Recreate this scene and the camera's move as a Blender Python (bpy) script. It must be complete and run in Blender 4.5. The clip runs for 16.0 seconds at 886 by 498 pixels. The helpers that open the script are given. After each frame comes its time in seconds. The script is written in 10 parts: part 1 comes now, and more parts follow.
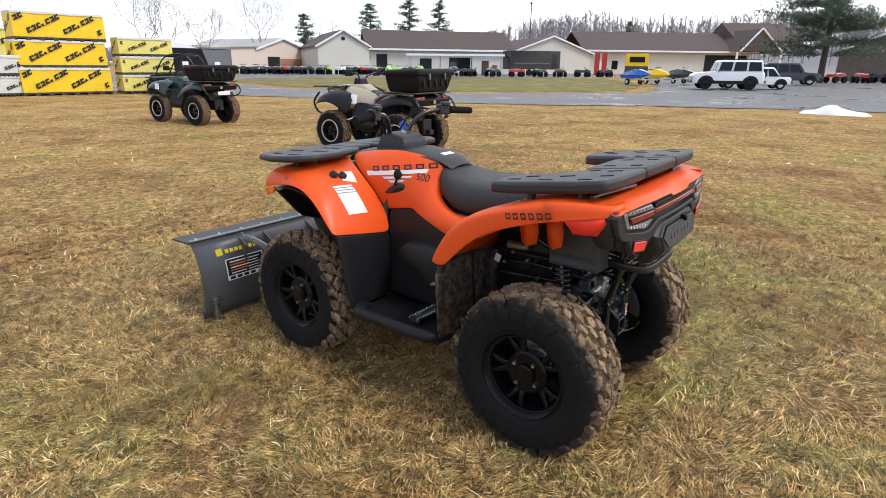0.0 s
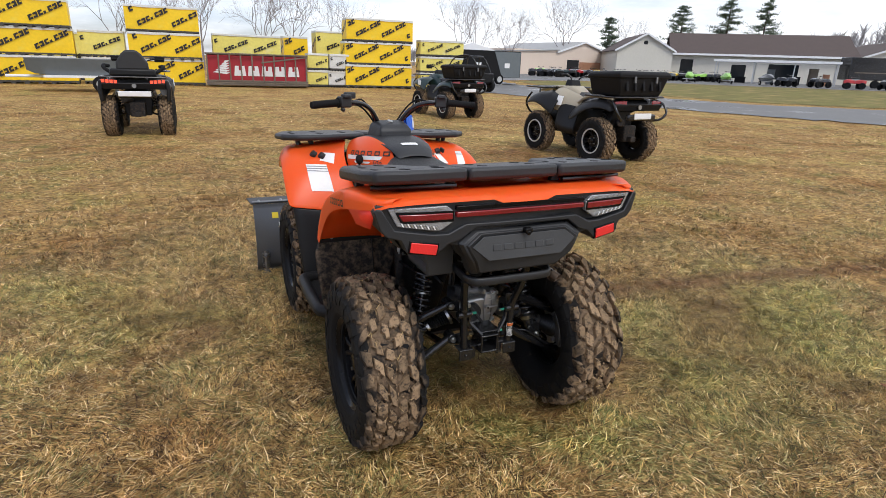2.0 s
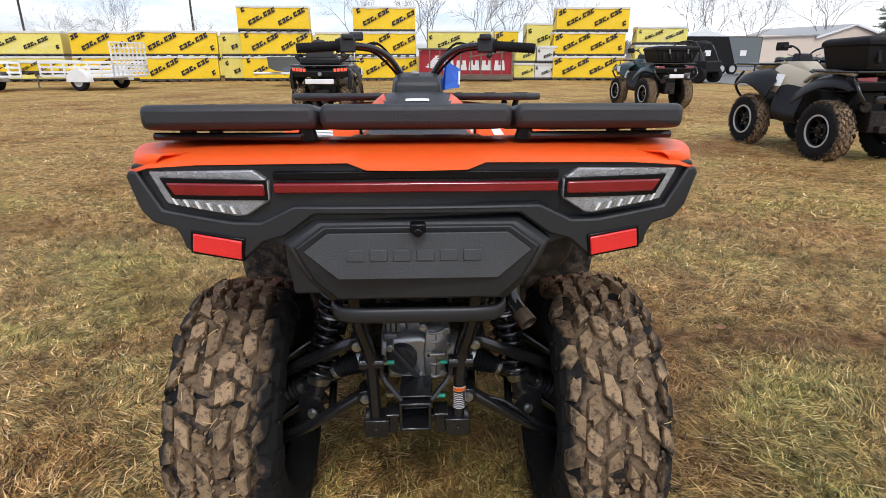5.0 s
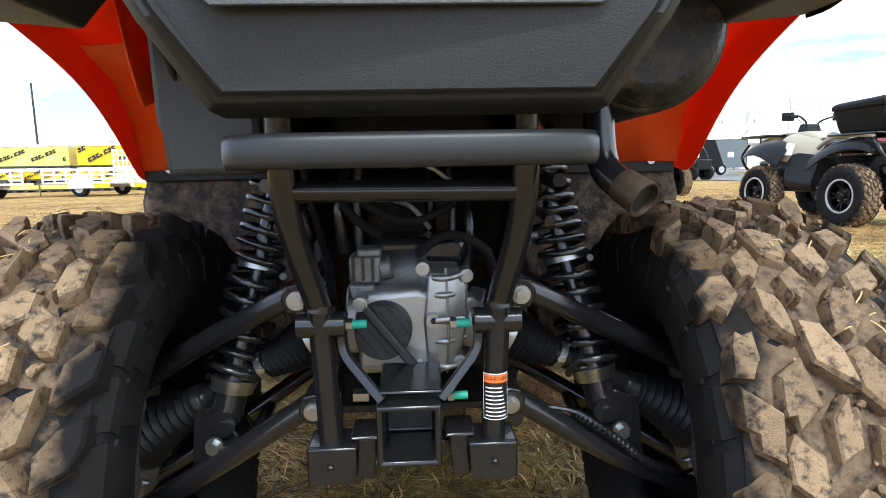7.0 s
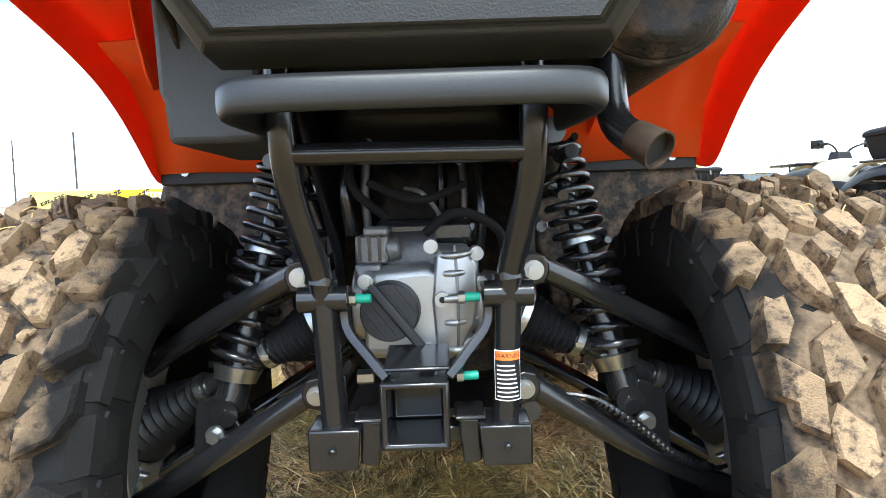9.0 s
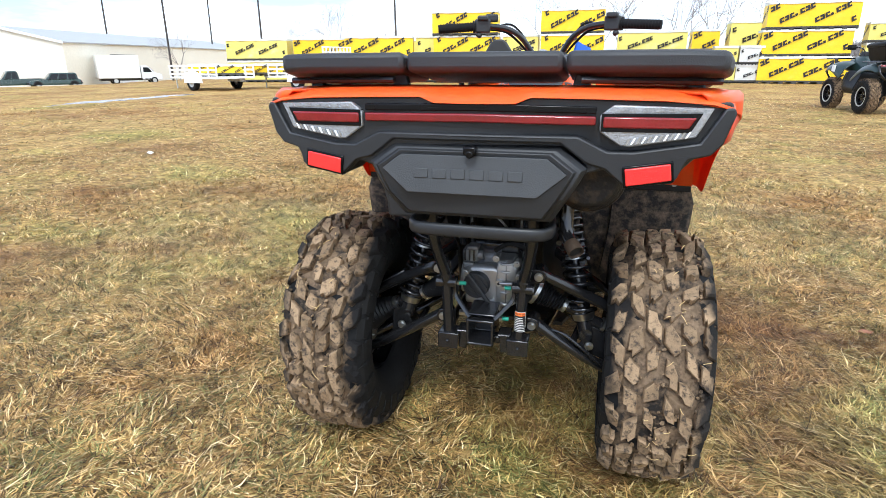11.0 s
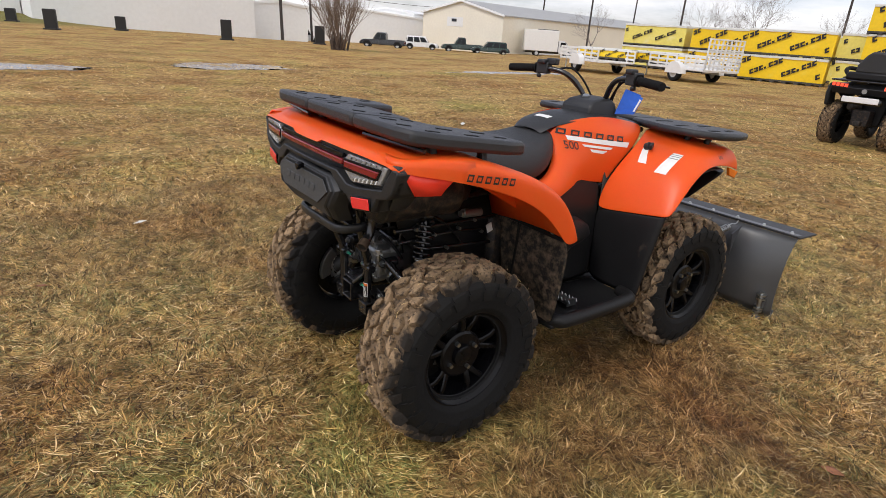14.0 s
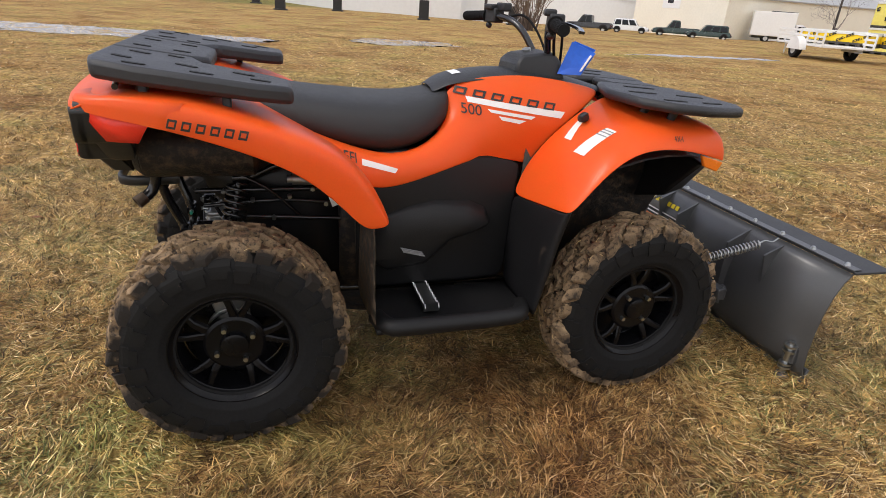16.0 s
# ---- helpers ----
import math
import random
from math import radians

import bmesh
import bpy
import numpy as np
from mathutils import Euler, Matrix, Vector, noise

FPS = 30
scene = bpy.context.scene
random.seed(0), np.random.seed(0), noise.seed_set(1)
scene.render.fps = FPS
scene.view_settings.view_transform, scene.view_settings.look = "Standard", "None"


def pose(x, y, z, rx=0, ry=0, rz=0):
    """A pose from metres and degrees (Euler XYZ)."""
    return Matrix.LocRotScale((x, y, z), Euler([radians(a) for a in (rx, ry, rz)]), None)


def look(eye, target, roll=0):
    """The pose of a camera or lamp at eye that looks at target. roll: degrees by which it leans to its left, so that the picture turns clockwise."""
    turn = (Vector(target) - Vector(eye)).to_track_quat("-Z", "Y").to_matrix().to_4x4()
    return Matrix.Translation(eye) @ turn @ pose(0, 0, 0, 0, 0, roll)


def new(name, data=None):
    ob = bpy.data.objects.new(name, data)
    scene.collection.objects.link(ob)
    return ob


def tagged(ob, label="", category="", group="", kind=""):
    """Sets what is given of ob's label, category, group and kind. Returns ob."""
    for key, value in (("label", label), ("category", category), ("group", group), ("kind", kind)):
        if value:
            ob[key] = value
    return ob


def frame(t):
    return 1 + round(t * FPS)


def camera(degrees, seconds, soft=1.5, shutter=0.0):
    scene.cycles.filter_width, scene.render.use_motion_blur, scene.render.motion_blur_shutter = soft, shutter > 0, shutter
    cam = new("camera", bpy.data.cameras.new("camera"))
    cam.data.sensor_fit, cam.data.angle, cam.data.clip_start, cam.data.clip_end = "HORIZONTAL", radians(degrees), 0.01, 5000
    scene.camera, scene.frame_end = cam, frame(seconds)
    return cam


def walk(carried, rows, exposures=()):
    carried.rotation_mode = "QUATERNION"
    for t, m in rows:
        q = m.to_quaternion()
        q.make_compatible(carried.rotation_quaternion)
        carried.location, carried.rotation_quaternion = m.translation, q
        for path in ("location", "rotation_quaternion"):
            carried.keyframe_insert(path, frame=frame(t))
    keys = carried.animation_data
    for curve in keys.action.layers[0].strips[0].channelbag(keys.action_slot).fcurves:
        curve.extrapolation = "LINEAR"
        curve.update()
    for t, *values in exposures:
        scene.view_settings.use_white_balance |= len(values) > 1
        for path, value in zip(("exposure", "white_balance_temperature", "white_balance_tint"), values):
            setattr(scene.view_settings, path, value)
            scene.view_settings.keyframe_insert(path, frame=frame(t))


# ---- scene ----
cam = camera(75.6, 16, soft=0.75)
PATH = [
    (0, (-2.151, -1.545, 1.427), (-0.643, -0.384, 0.813), 0.6),
    (0.5, (-1.895, -1.861, 1.418), (-0.534, -0.538, 0.789), 0.6),
    (0.7, (-1.752, -1.992, 1.426), (-0.475, -0.596, 0.779), -0.0),
    (1, (-1.605, -2.145, 1.412), (-0.439, -0.644, 0.788), -0.3),
    (1.5, (-1.319, -2.382, 1.417), (-0.368, -0.735, 0.797), 1.2),
    (2, (-0.959, -2.494, 1.407), (-0.184, -0.758, 0.785), 1.9),
    (2.5, (-0.663, -2.645, 1.396), (-0.083, -0.851, 0.728), 1.5),
    (3, (-0.406, -2.689, 1.398), (-0.016, -0.853, 0.707), 1.0),
    (3.5, (-0.135, -2.61, 1.368), (-0.002, -0.739, 0.674), 0.5),
    (4, (-0.03, -2.451, 1.313), (0.072, -0.569, 0.645), 0.2),
    (4.2, (-0.02, -2.333, 1.291), (0.076, -0.447, 0.631), 0.7),
    (6.3, (0.018, -1.502, 0.865), (0.062, 0.433, 0.362), -1.5),
    (6.5, (0.012, -1.478, 0.808), (0.082, 0.479, 0.402), -0.8),
    (7, (0.002, -1.414, 0.705), (0.09, 0.565, 0.43), -1.1),
    (7.5, (-0.007, -1.371, 0.626), (0.054, 0.623, 0.477), -2.1),
    (8, (0.0, -1.33, 0.57), (0.087, 0.666, 0.465), -1.7),
    (8.5, (0.005, -1.326, 0.562), (0.101, 0.668, 0.434), -2.1),
    (8.7, (0.007, -1.34, 0.581), (0.08, 0.655, 0.459), -2.1),
    (10.8, (0.221, -2.047, 1.022), (-0.271, -0.198, 0.439), -0.5),
    (11, (0.253, -2.113, 1.077), (-0.259, -0.284, 0.45), -0.4),
    (11.5, (0.603, -2.335, 1.218), (-0.131, -0.595, 0.561), -0.5),
    (12, (0.923, -2.475, 1.341), (0.004, -0.824, 0.686), -1.7),
    (12.5, (1.094, -2.407, 1.357), (0.07, -0.814, 0.714), -1.0),
    (13, (1.293, -2.202, 1.364), (0.127, -0.738, 0.66), 1.8),
    (13.5, (1.449, -1.97, 1.324), (0.156, -0.61, 0.632), 4.6),
    (14, (1.736, -1.72, 1.351), (0.253, -0.589, 0.63), 4.0),
    (14.5, (1.838, -1.395, 1.313), (0.253, -0.411, 0.592), 3.7),
    (15, (1.946, -1.079, 1.291), (0.257, -0.261, 0.599), 3.4),
    (15.5, (1.993, -0.789, 1.282), (0.248, -0.157, 0.536), 3.9),
    (16, (1.919, -0.513, 1.261), (0.175, 0.04, 0.453), 3.8),
]
walk(cam, [(t, look(eye, target, roll)) for t, eye, target, roll in PATH],
     exposures=[(0, 0.92, 6500, 10), (0.7, 0.82, 6500, 10), (1.5, 0.69, 6500, 10), (3.0, 0.60, 6500, 10), (4.2, 0.64, 6450, 10), (6.3, 1.27, 6150, 7), (6.8, 1.55, 6000, 4), (7.5, 1.85, 6000, 3), (8.3, 2.34, 5950, 0), (8.7, 2.36, 5950, 0),
      (10.8, 1.50, 5950, 5), (11.0, 1.42, 5950, 5), (11.5, 1.02, 6150, 8), (12.0, 0.86, 6400, 10), (12.5, 0.66, 6600, 10), (14.0, 0.55, 6850, 12), (15.0, 0.58, 6900, 12), (16, 0.70, 6950, 12)])

# ---- world and light ----
world = bpy.data.worlds.new("overcast_sky")
scene.world = world
world.use_nodes = True
wn, wl = world.node_tree.nodes, world.node_tree.links
wn.clear()
w_out = wn.new("ShaderNodeOutputWorld")
w_bg = wn.new("ShaderNodeBackground")
w_sky = wn.new("ShaderNodeTexSky")
w_sky.sky_type, w_sky.sun_disc = "NISHITA", False
w_sky.sun_elevation, w_sky.sun_rotation = radians(52), radians(177)
w_co = wn.new("ShaderNodeTexCoord")
w_map = wn.new("ShaderNodeMapping")
w_map.inputs["Scale"].default_value = (1.0, 1.0, 4.5)
w_noise = wn.new("ShaderNodeTexNoise")
w_noise.inputs["Scale"].default_value = 2.2
w_noise.inputs["Detail"].default_value = 7
w_noise.inputs["Roughness"].default_value = 0.55
w_ramp = wn.new("ShaderNodeValToRGB")
w_ramp.color_ramp.elements[0].position, w_ramp.color_ramp.elements[1].position = 0.43, 0.67
w_ramp.color_ramp.elements[0].color = (0.03, 0.03, 0.03, 1)
w_ramp.color_ramp.elements[1].color = (1, 1, 1, 1)
w_gain = wn.new("ShaderNodeMix")
w_gain.data_type, w_gain.blend_type = "RGBA", "MULTIPLY"
w_gain.inputs[0].default_value = 1.0
w_gain.inputs[7].default_value = (0.074, 0.076, 0.096, 1)
w_mix = wn.new("ShaderNodeMix")
w_mix.data_type = "RGBA"
w_mix.inputs[7].default_value = (0.84, 0.865, 0.91, 1)
# thin grey cloud layer below the bright one
w_noise_low = wn.new("ShaderNodeTexNoise")
w_noise_low.inputs["Scale"].default_value = 3.4
w_noise_low.inputs["Detail"].default_value = 8
w_noise_low.inputs["Roughness"].default_value = 0.6
w_ramp_low = wn.new("ShaderNodeValToRGB")
w_ramp_low.color_ramp.elements[0].position, w_ramp_low.color_ramp.elements[1].position = 0.40, 0.66
w_low = wn.new("ShaderNodeMix")
w_low.data_type = "RGBA"
w_low.inputs[7].default_value = (0.72, 0.74, 0.79, 1)
wl.new(w_map.outputs["Vector"], w_noise_low.inputs["Vector"])
wl.new(w_noise_low.outputs["Fac"], w_ramp_low.inputs["Fac"])
wl.new(w_ramp_low.outputs["Color"], w_low.inputs[0])
wl.new(w_gain.outputs[2], w_low.inputs[6])
wl.new(w_co.outputs["Generated"], w_map.inputs["Vector"])
wl.new(w_map.outputs["Vector"], w_noise.inputs["Vector"])
w_sep = wn.new("ShaderNodeSeparateXYZ")
wl.new(w_co.outputs["Generated"], w_sep.inputs[0])
w_bias = wn.new("ShaderNodeMath")
w_bias.operation, w_bias.inputs[1].default_value = "MULTIPLY_ADD", 0.17
wl.new(w_sep.outputs[0], w_bias.inputs[0])
wl.new(w_noise.outputs["Fac"], w_bias.inputs[2])
wl.new(w_bias.outputs[0], w_ramp.inputs["Fac"])
wl.new(w_sky.outputs["Color"], w_gain.inputs[6])
wl.new(w_ramp.outputs["Color"], w_mix.inputs[0])
wl.new(w_low.outputs[2], w_mix.inputs[6])
wl.new(w_mix.outputs[2], w_bg.inputs["Color"])
w_bg.inputs["Strength"].default_value = 1.0
wl.new(w_bg.outputs["Background"], w_out.inputs["Surface"])

sun_data = bpy.data.lights.new("sun", "SUN")
sun_data.energy, sun_data.angle, sun_data.color = 1.05, radians(18), (1.0, 0.975, 0.93)
sun = new("sun", sun_data)
sun.matrix_world = pose(0, 0, 20, 38, 0, 3)

# ---- materials ----


def mat(name, col, rough=0.5, metal=0.0, var=0.15, scale=6.0, fine=70.0, bump=0.15, dirt=None, dirt_at=0.62, dirt_soft=0.12,
        dirt_scale=9.0, coat=0.0, island=0.0, spec=0.5, rvar=0.12, dirt_rough=0.9):
    m = bpy.data.materials.new(name)
    m.use_nodes = True
    n, l = m.node_tree.nodes, m.node_tree.links
    b = n["Principled BSDF"]
    co = n.new("ShaderNodeTexCoord")
    a = n.new("ShaderNodeTexNoise")
    a.inputs["Scale"].default_value, a.inputs["Detail"].default_value = scale, 6
    f = n.new("ShaderNodeTexNoise")
    f.inputs["Scale"].default_value, f.inputs["Detail"].default_value = fine, 3
    l.new(co.outputs["Object"], a.inputs["Vector"])
    l.new(co.outputs["Object"], f.inputs["Vector"])
    add = n.new("ShaderNodeMath")
    add.operation = "ADD"
    l.new(a.outputs["Fac"], add.inputs[0])
    l.new(f.outputs["Fac"], add.inputs[1])
    last = add.outputs[0]
    if island:
        g = n.new("ShaderNodeNewGeometry")
        mul = n.new("ShaderNodeMath")
        mul.operation = "MULTIPLY_ADD"
        mul.inputs[1].default_value = island
        l.new(g.outputs["Random Per Island"], mul.inputs[0])
        l.new(last, mul.inputs[2])
        last = mul.outputs[0]
    r = n.new("ShaderNodeMapRange")
    r.inputs["From Min"].default_value, r.inputs["From Max"].default_value = 0.6, 1.4 + island
    r.inputs["To Min"].default_value, r.inputs["To Max"].default_value = 1 - var, 1 + var
    l.new(last, r.inputs["Value"])
    mul = n.new("ShaderNodeMix")
    mul.data_type, mul.blend_type = "RGBA", "MULTIPLY"
    mul.inputs[0].default_value = 1.0
    mul.inputs[6].default_value = (*col, 1)
    comb = n.new("ShaderNodeCombineColor")
    for k in range(3):
        l.new(r.outputs["Result"], comb.inputs[k])
    l.new(comb.outputs["Color"], mul.inputs[7])
    colour = mul.outputs[2]
    rr = n.new("ShaderNodeMapRange")
    rr.inputs["To Min"].default_value, rr.inputs["To Max"].default_value = max(0.02, rough - rvar), min(1, rough + rvar)
    l.new(a.outputs["Fac"], rr.inputs["Value"])
    rough_out = rr.outputs["Result"]
    if dirt:
        d = n.new("ShaderNodeTexNoise")
        d.inputs["Scale"].default_value, d.inputs["Detail"].default_value = dirt_scale, 9
        d.inputs["Roughness"].default_value = 0.65
        l.new(co.outputs["Object"], d.inputs["Vector"])
        dr = n.new("ShaderNodeMapRange")
        dr.inputs["From Min"].default_value, dr.inputs["From Max"].default_value = dirt_at, dirt_at + dirt_soft
        l.new(d.outputs["Fac"], dr.inputs["Value"])
        mx = n.new("ShaderNodeMix")
        mx.data_type = "RGBA"
        l.new(dr.outputs["Result"], mx.inputs[0])
        l.new(colour, mx.inputs[6])
        mx.inputs[7].default_value = (*dirt, 1)
        colour = mx.outputs[2]
        mr = n.new("ShaderNodeMix")
        l.new(dr.outputs["Result"], mr.inputs[0])
        l.new(rough_out, mr.inputs[2])
        mr.inputs[3].default_value = dirt_rough
        rough_out = mr.outputs[0]
    l.new(colour, b.inputs["Base Color"])
    l.new(rough_out, b.inputs["Roughness"])
    b.inputs["Metallic"].default_value = metal
    b.inputs["Specular IOR Level"].default_value = spec
    b.inputs["Coat Weight"].default_value = coat
    b.inputs["Coat Roughness"].default_value = 0.12
    if bump:
        bp = n.new("ShaderNodeBump")
        bp.inputs["Strength"].default_value, bp.inputs["Distance"].default_value = bump, 0.004
        l.new(f.outputs["Fac"], bp.inputs["Height"])
        l.new(bp.outputs["Normal"], b.inputs["Normal"])
    return m


M = {}
M["orange"] = mat("orange_plastic", (1.0, 0.128, 0.020), 0.38, var=0.05, scale=3, fine=220, bump=0.03, coat=0.04, spec=0.32)
_b = M["orange"].node_tree.nodes["Principled BSDF"]
_b.inputs["Subsurface Weight"].default_value, _b.inputs["Subsurface Scale"].default_value = 0.25, 0.010
_b.inputs["Subsurface Radius"].default_value = (1.0, 0.25, 0.08)
_n, _l = M["orange"].node_tree.nodes, M["orange"].node_tree.links
_t, _x = _n.new("ShaderNodeBsdfTranslucent"), _n.new("ShaderNodeMixShader")
_t.inputs["Color"].default_value, _x.inputs[0].default_value = (1.0, 0.070, 0.026, 1), 0.22
_l.new(_b.outputs[0], _x.inputs[1])
_l.new(_t.outputs[0], _x.inputs[2])
_l.new(_x.outputs[0], [x for x in _n if x.type == "OUTPUT_MATERIAL"][0].inputs["Surface"])
M["skirt"] = mat("redder_skirt_colour", (0.95, 0.050, 0.026), 0.32, var=0.06, fine=220, bump=0.03)
M["black"] = mat("black_textured_plastic", (0.018, 0.019, 0.021), 0.5, var=0.25, fine=520, bump=0.17, dirt=(0.10, 0.075, 0.055), dirt_at=0.68)
M["black_muddy"] = mat("muddy_black_plastic", (0.013, 0.012, 0.012), 0.5, var=0.3, fine=150, bump=0.6, spec=0.35, dirt=(0.115, 0.078, 0.052), dirt_at=0.48, dirt_soft=0.26, dirt_scale=34)
M["black_low"] = mat("smooth_black_plastic", (0.010, 0.010, 0.011), 0.42, var=0.25, fine=300, bump=0.15, dirt=(0.06, 0.045, 0.033), dirt_at=0.66, spec=0.28)
M["splashed"] = mat("mud_splashed_plastic", (0.016, 0.015, 0.014), 0.55, var=0.35, fine=130, bump=0.7, spec=0.3, dirt=(0.170, 0.125, 0.088), dirt_at=0.43, dirt_soft=0.22, dirt_scale=30)
M["satin"] = mat("satin_black_plastic", (0.018, 0.019, 0.021), 0.42, var=0.18, fine=700, bump=0.06, dirt=(0.07, 0.055, 0.042), dirt_at=0.70)
M["rack"] = mat("rack_plastic", (0.023, 0.024, 0.027), 0.48, var=0.18, fine=500, bump=0.3)
M["seat"] = mat("seat_vinyl", (0.020, 0.020, 0.021), 0.52, var=0.2, fine=600, bump=0.5)
M["footwell"] = mat("scuffed_black_plastic", (0.011, 0.011, 0.0115), 0.46, var=0.3, fine=300, bump=0.15, dirt=(0.045, 0.036, 0.028), dirt_at=0.60, dirt_soft=0.2, dirt_scale=5, spec=0.24)
M["rubber"] = mat("tyre_rubber", (0.012, 0.012, 0.0125), 0.78, spec=0.14, var=0.25, fine=120, bump=0.3, dirt=(0.09, 0.066, 0.046), dirt_at=0.66)
M["tread"] = mat("mud_caked_tread", (0.285, 0.195, 0.115), 0.92, var=0.55, scale=70, fine=520, bump=0.5, dirt=(0.060, 0.046, 0.036), dirt_at=0.50, dirt_soft=0.14, dirt_scale=75, island=0.9, spec=0.2)
M["tread_base"] = mat("mud_between_lugs", (0.165, 0.115, 0.073), 0.95, var=0.5, scale=25, fine=120, bump=1.0, dirt=(0.025, 0.022, 0.020), dirt_at=0.48, dirt_scale=22, spec=0.15)
M["tread_wide"] = M["tread"].copy()
M["tread_side"] = mat("damp_shoulder_rubber", (0.011, 0.0107, 0.0105), 0.70, var=0.35, scale=30, fine=420, bump=0.2, dirt=(0.13, 0.095, 0.065), dirt_at=0.66, dirt_soft=0.08, dirt_scale=48, spec=0.16)
M["straw"] = mat("dry_straw", (0.62, 0.44, 0.20), 0.7, var=0.2, spec=0.2)
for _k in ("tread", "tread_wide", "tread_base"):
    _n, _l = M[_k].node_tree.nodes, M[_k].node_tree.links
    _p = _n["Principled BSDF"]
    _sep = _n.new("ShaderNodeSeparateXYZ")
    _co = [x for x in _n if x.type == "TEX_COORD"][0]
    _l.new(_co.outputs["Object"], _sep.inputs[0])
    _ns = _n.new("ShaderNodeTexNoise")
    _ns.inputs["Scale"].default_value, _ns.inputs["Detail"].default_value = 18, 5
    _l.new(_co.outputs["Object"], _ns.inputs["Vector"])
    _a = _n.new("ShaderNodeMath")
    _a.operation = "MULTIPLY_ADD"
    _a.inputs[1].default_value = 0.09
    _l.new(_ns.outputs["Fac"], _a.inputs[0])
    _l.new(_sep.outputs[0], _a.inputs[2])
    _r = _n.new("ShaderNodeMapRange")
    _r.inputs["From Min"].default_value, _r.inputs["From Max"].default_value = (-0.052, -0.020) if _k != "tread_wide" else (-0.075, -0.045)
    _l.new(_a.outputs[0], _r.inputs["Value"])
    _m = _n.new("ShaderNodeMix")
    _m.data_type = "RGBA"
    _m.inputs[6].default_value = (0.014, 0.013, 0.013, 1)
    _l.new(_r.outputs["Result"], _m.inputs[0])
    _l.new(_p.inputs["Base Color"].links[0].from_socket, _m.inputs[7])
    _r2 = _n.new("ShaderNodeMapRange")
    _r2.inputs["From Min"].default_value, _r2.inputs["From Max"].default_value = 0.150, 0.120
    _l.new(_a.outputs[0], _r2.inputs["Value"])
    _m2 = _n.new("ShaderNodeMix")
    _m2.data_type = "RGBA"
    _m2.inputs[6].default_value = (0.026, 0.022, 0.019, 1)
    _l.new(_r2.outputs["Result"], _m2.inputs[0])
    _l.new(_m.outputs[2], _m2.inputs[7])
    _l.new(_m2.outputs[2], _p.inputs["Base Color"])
M["rubber_gloss"] = mat("boot_rubber", (0.010, 0.010, 0.011), 0.42, var=0.25, fine=160, bump=0.15, spec=0.4)
M["rim"] = mat("black_painted_rim", (0.004, 0.004, 0.005), 0.28, var=0.2, bump=0.05, dirt=(0.07, 0.055, 0.04), dirt_at=0.74, spec=0.22)
M["frame"] = mat("black_powder_coat", (0.011, 0.011, 0.012), 0.22, var=0.2, fine=300, bump=0.05, dirt=(0.12, 0.09, 0.065), dirt_at=0.76, dirt_scale=26, coat=0.25, rvar=0.06)
M["steel"] = mat("zinc_steel", (0.40, 0.41, 0.41), 0.33, 1.0, var=0.12, bump=0.1)
M["alloy"] = mat("cast_alloy", (0.42, 0.42, 0.41), 0.40, 0.9, var=0.16, scale=14, fine=700, bump=0.08)
M["lip"] = mat("machined_lip", (0.56, 0.56, 0.55), 0.38, 0.35, var=0.1, bump=0.03)
M["alloy_dark"] = mat("dark_cast_alloy", (0.20, 0.20, 0.20), 0.5, 0.8, var=0.15, fine=220, bump=0.3)
M["green_paint"] = mat("green_paint_mark", (0.02, 0.30, 0.20), 0.5)
M["white"] = mat("white_sticker", (0.80, 0.80, 0.78), 0.45, var=0.05, bump=0.02)
M["white_paint"] = mat("white_paint", (0.78, 0.78, 0.77), 0.35, var=0.06, bump=0.03, dirt=(0.45, 0.42, 0.38), dirt_at=0.62, dirt_soft=0.3)
M["ink"] = mat("black_print", (0.012, 0.012, 0.013), 0.45, var=0.1, bump=0.02)
M["grey_ink"] = mat("grey_print", (0.25, 0.25, 0.26), 0.5, var=0.1, bump=0.02)
M["red_lens"] = mat("red_lens", (0.20, 0.008, 0.012), 0.18, var=0.2, scale=40, fine=300, bump=0.1, coat=0.5)
M["red_reflector"] = mat("red_reflector", (0.85, 0.035, 0.035), 0.25, var=0.15, fine=400, bump=0.25, coat=0.4)
M["clear_lens"] = mat("clear_lens", (0.34, 0.35, 0.36), 0.14, 0.45, var=0.35, scale=60, fine=300, bump=0.5, coat=0.6)
M["amber"] = mat("amber_reflector", (0.95, 0.22, 0.02), 0.25, var=0.1, fine=300, bump=0.2)
M["blue_tag"] = mat("blue_card", (0.010, 0.115, 0.62), 0.38, var=0.12, bump=0.05)
M["yellow_print"] = mat("yellow_print", (0.75, 0.58, 0.02), 0.5, var=0.05, bump=0.02)
M["orange_print"] = mat("orange_print", (0.85, 0.18, 0.03), 0.5, var=0.05, bump=0.02)
M["plow"] = mat("grey_powder_coated_steel", (0.090, 0.092, 0.096), 0.34, 0.3, var=0.15, fine=350, bump=0.15, dirt=(0.16, 0.12, 0.085), dirt_at=0.70)
M["flap"] = mat("black_rubber_sheet", (0.030, 0.031, 0.034), 0.55, var=0.2, fine=200, bump=0.2)
M["beige"] = mat("beige_plastic", (0.40, 0.35, 0.26), 0.4, var=0.06, bump=0.03)
M["dark_green"] = mat("dark_green_plastic", (0.012, 0.030, 0.028), 0.32, var=0.1, bump=0.03, coat=0.2)
M["red_glow"] = mat("bright_red_lens", (0.85, 0.09, 0.04), 0.25, var=0.1, bump=0.05)
# slight emission added so the red lamp cells read brighter
_p = M["red_glow"].node_tree.nodes["Principled BSDF"]
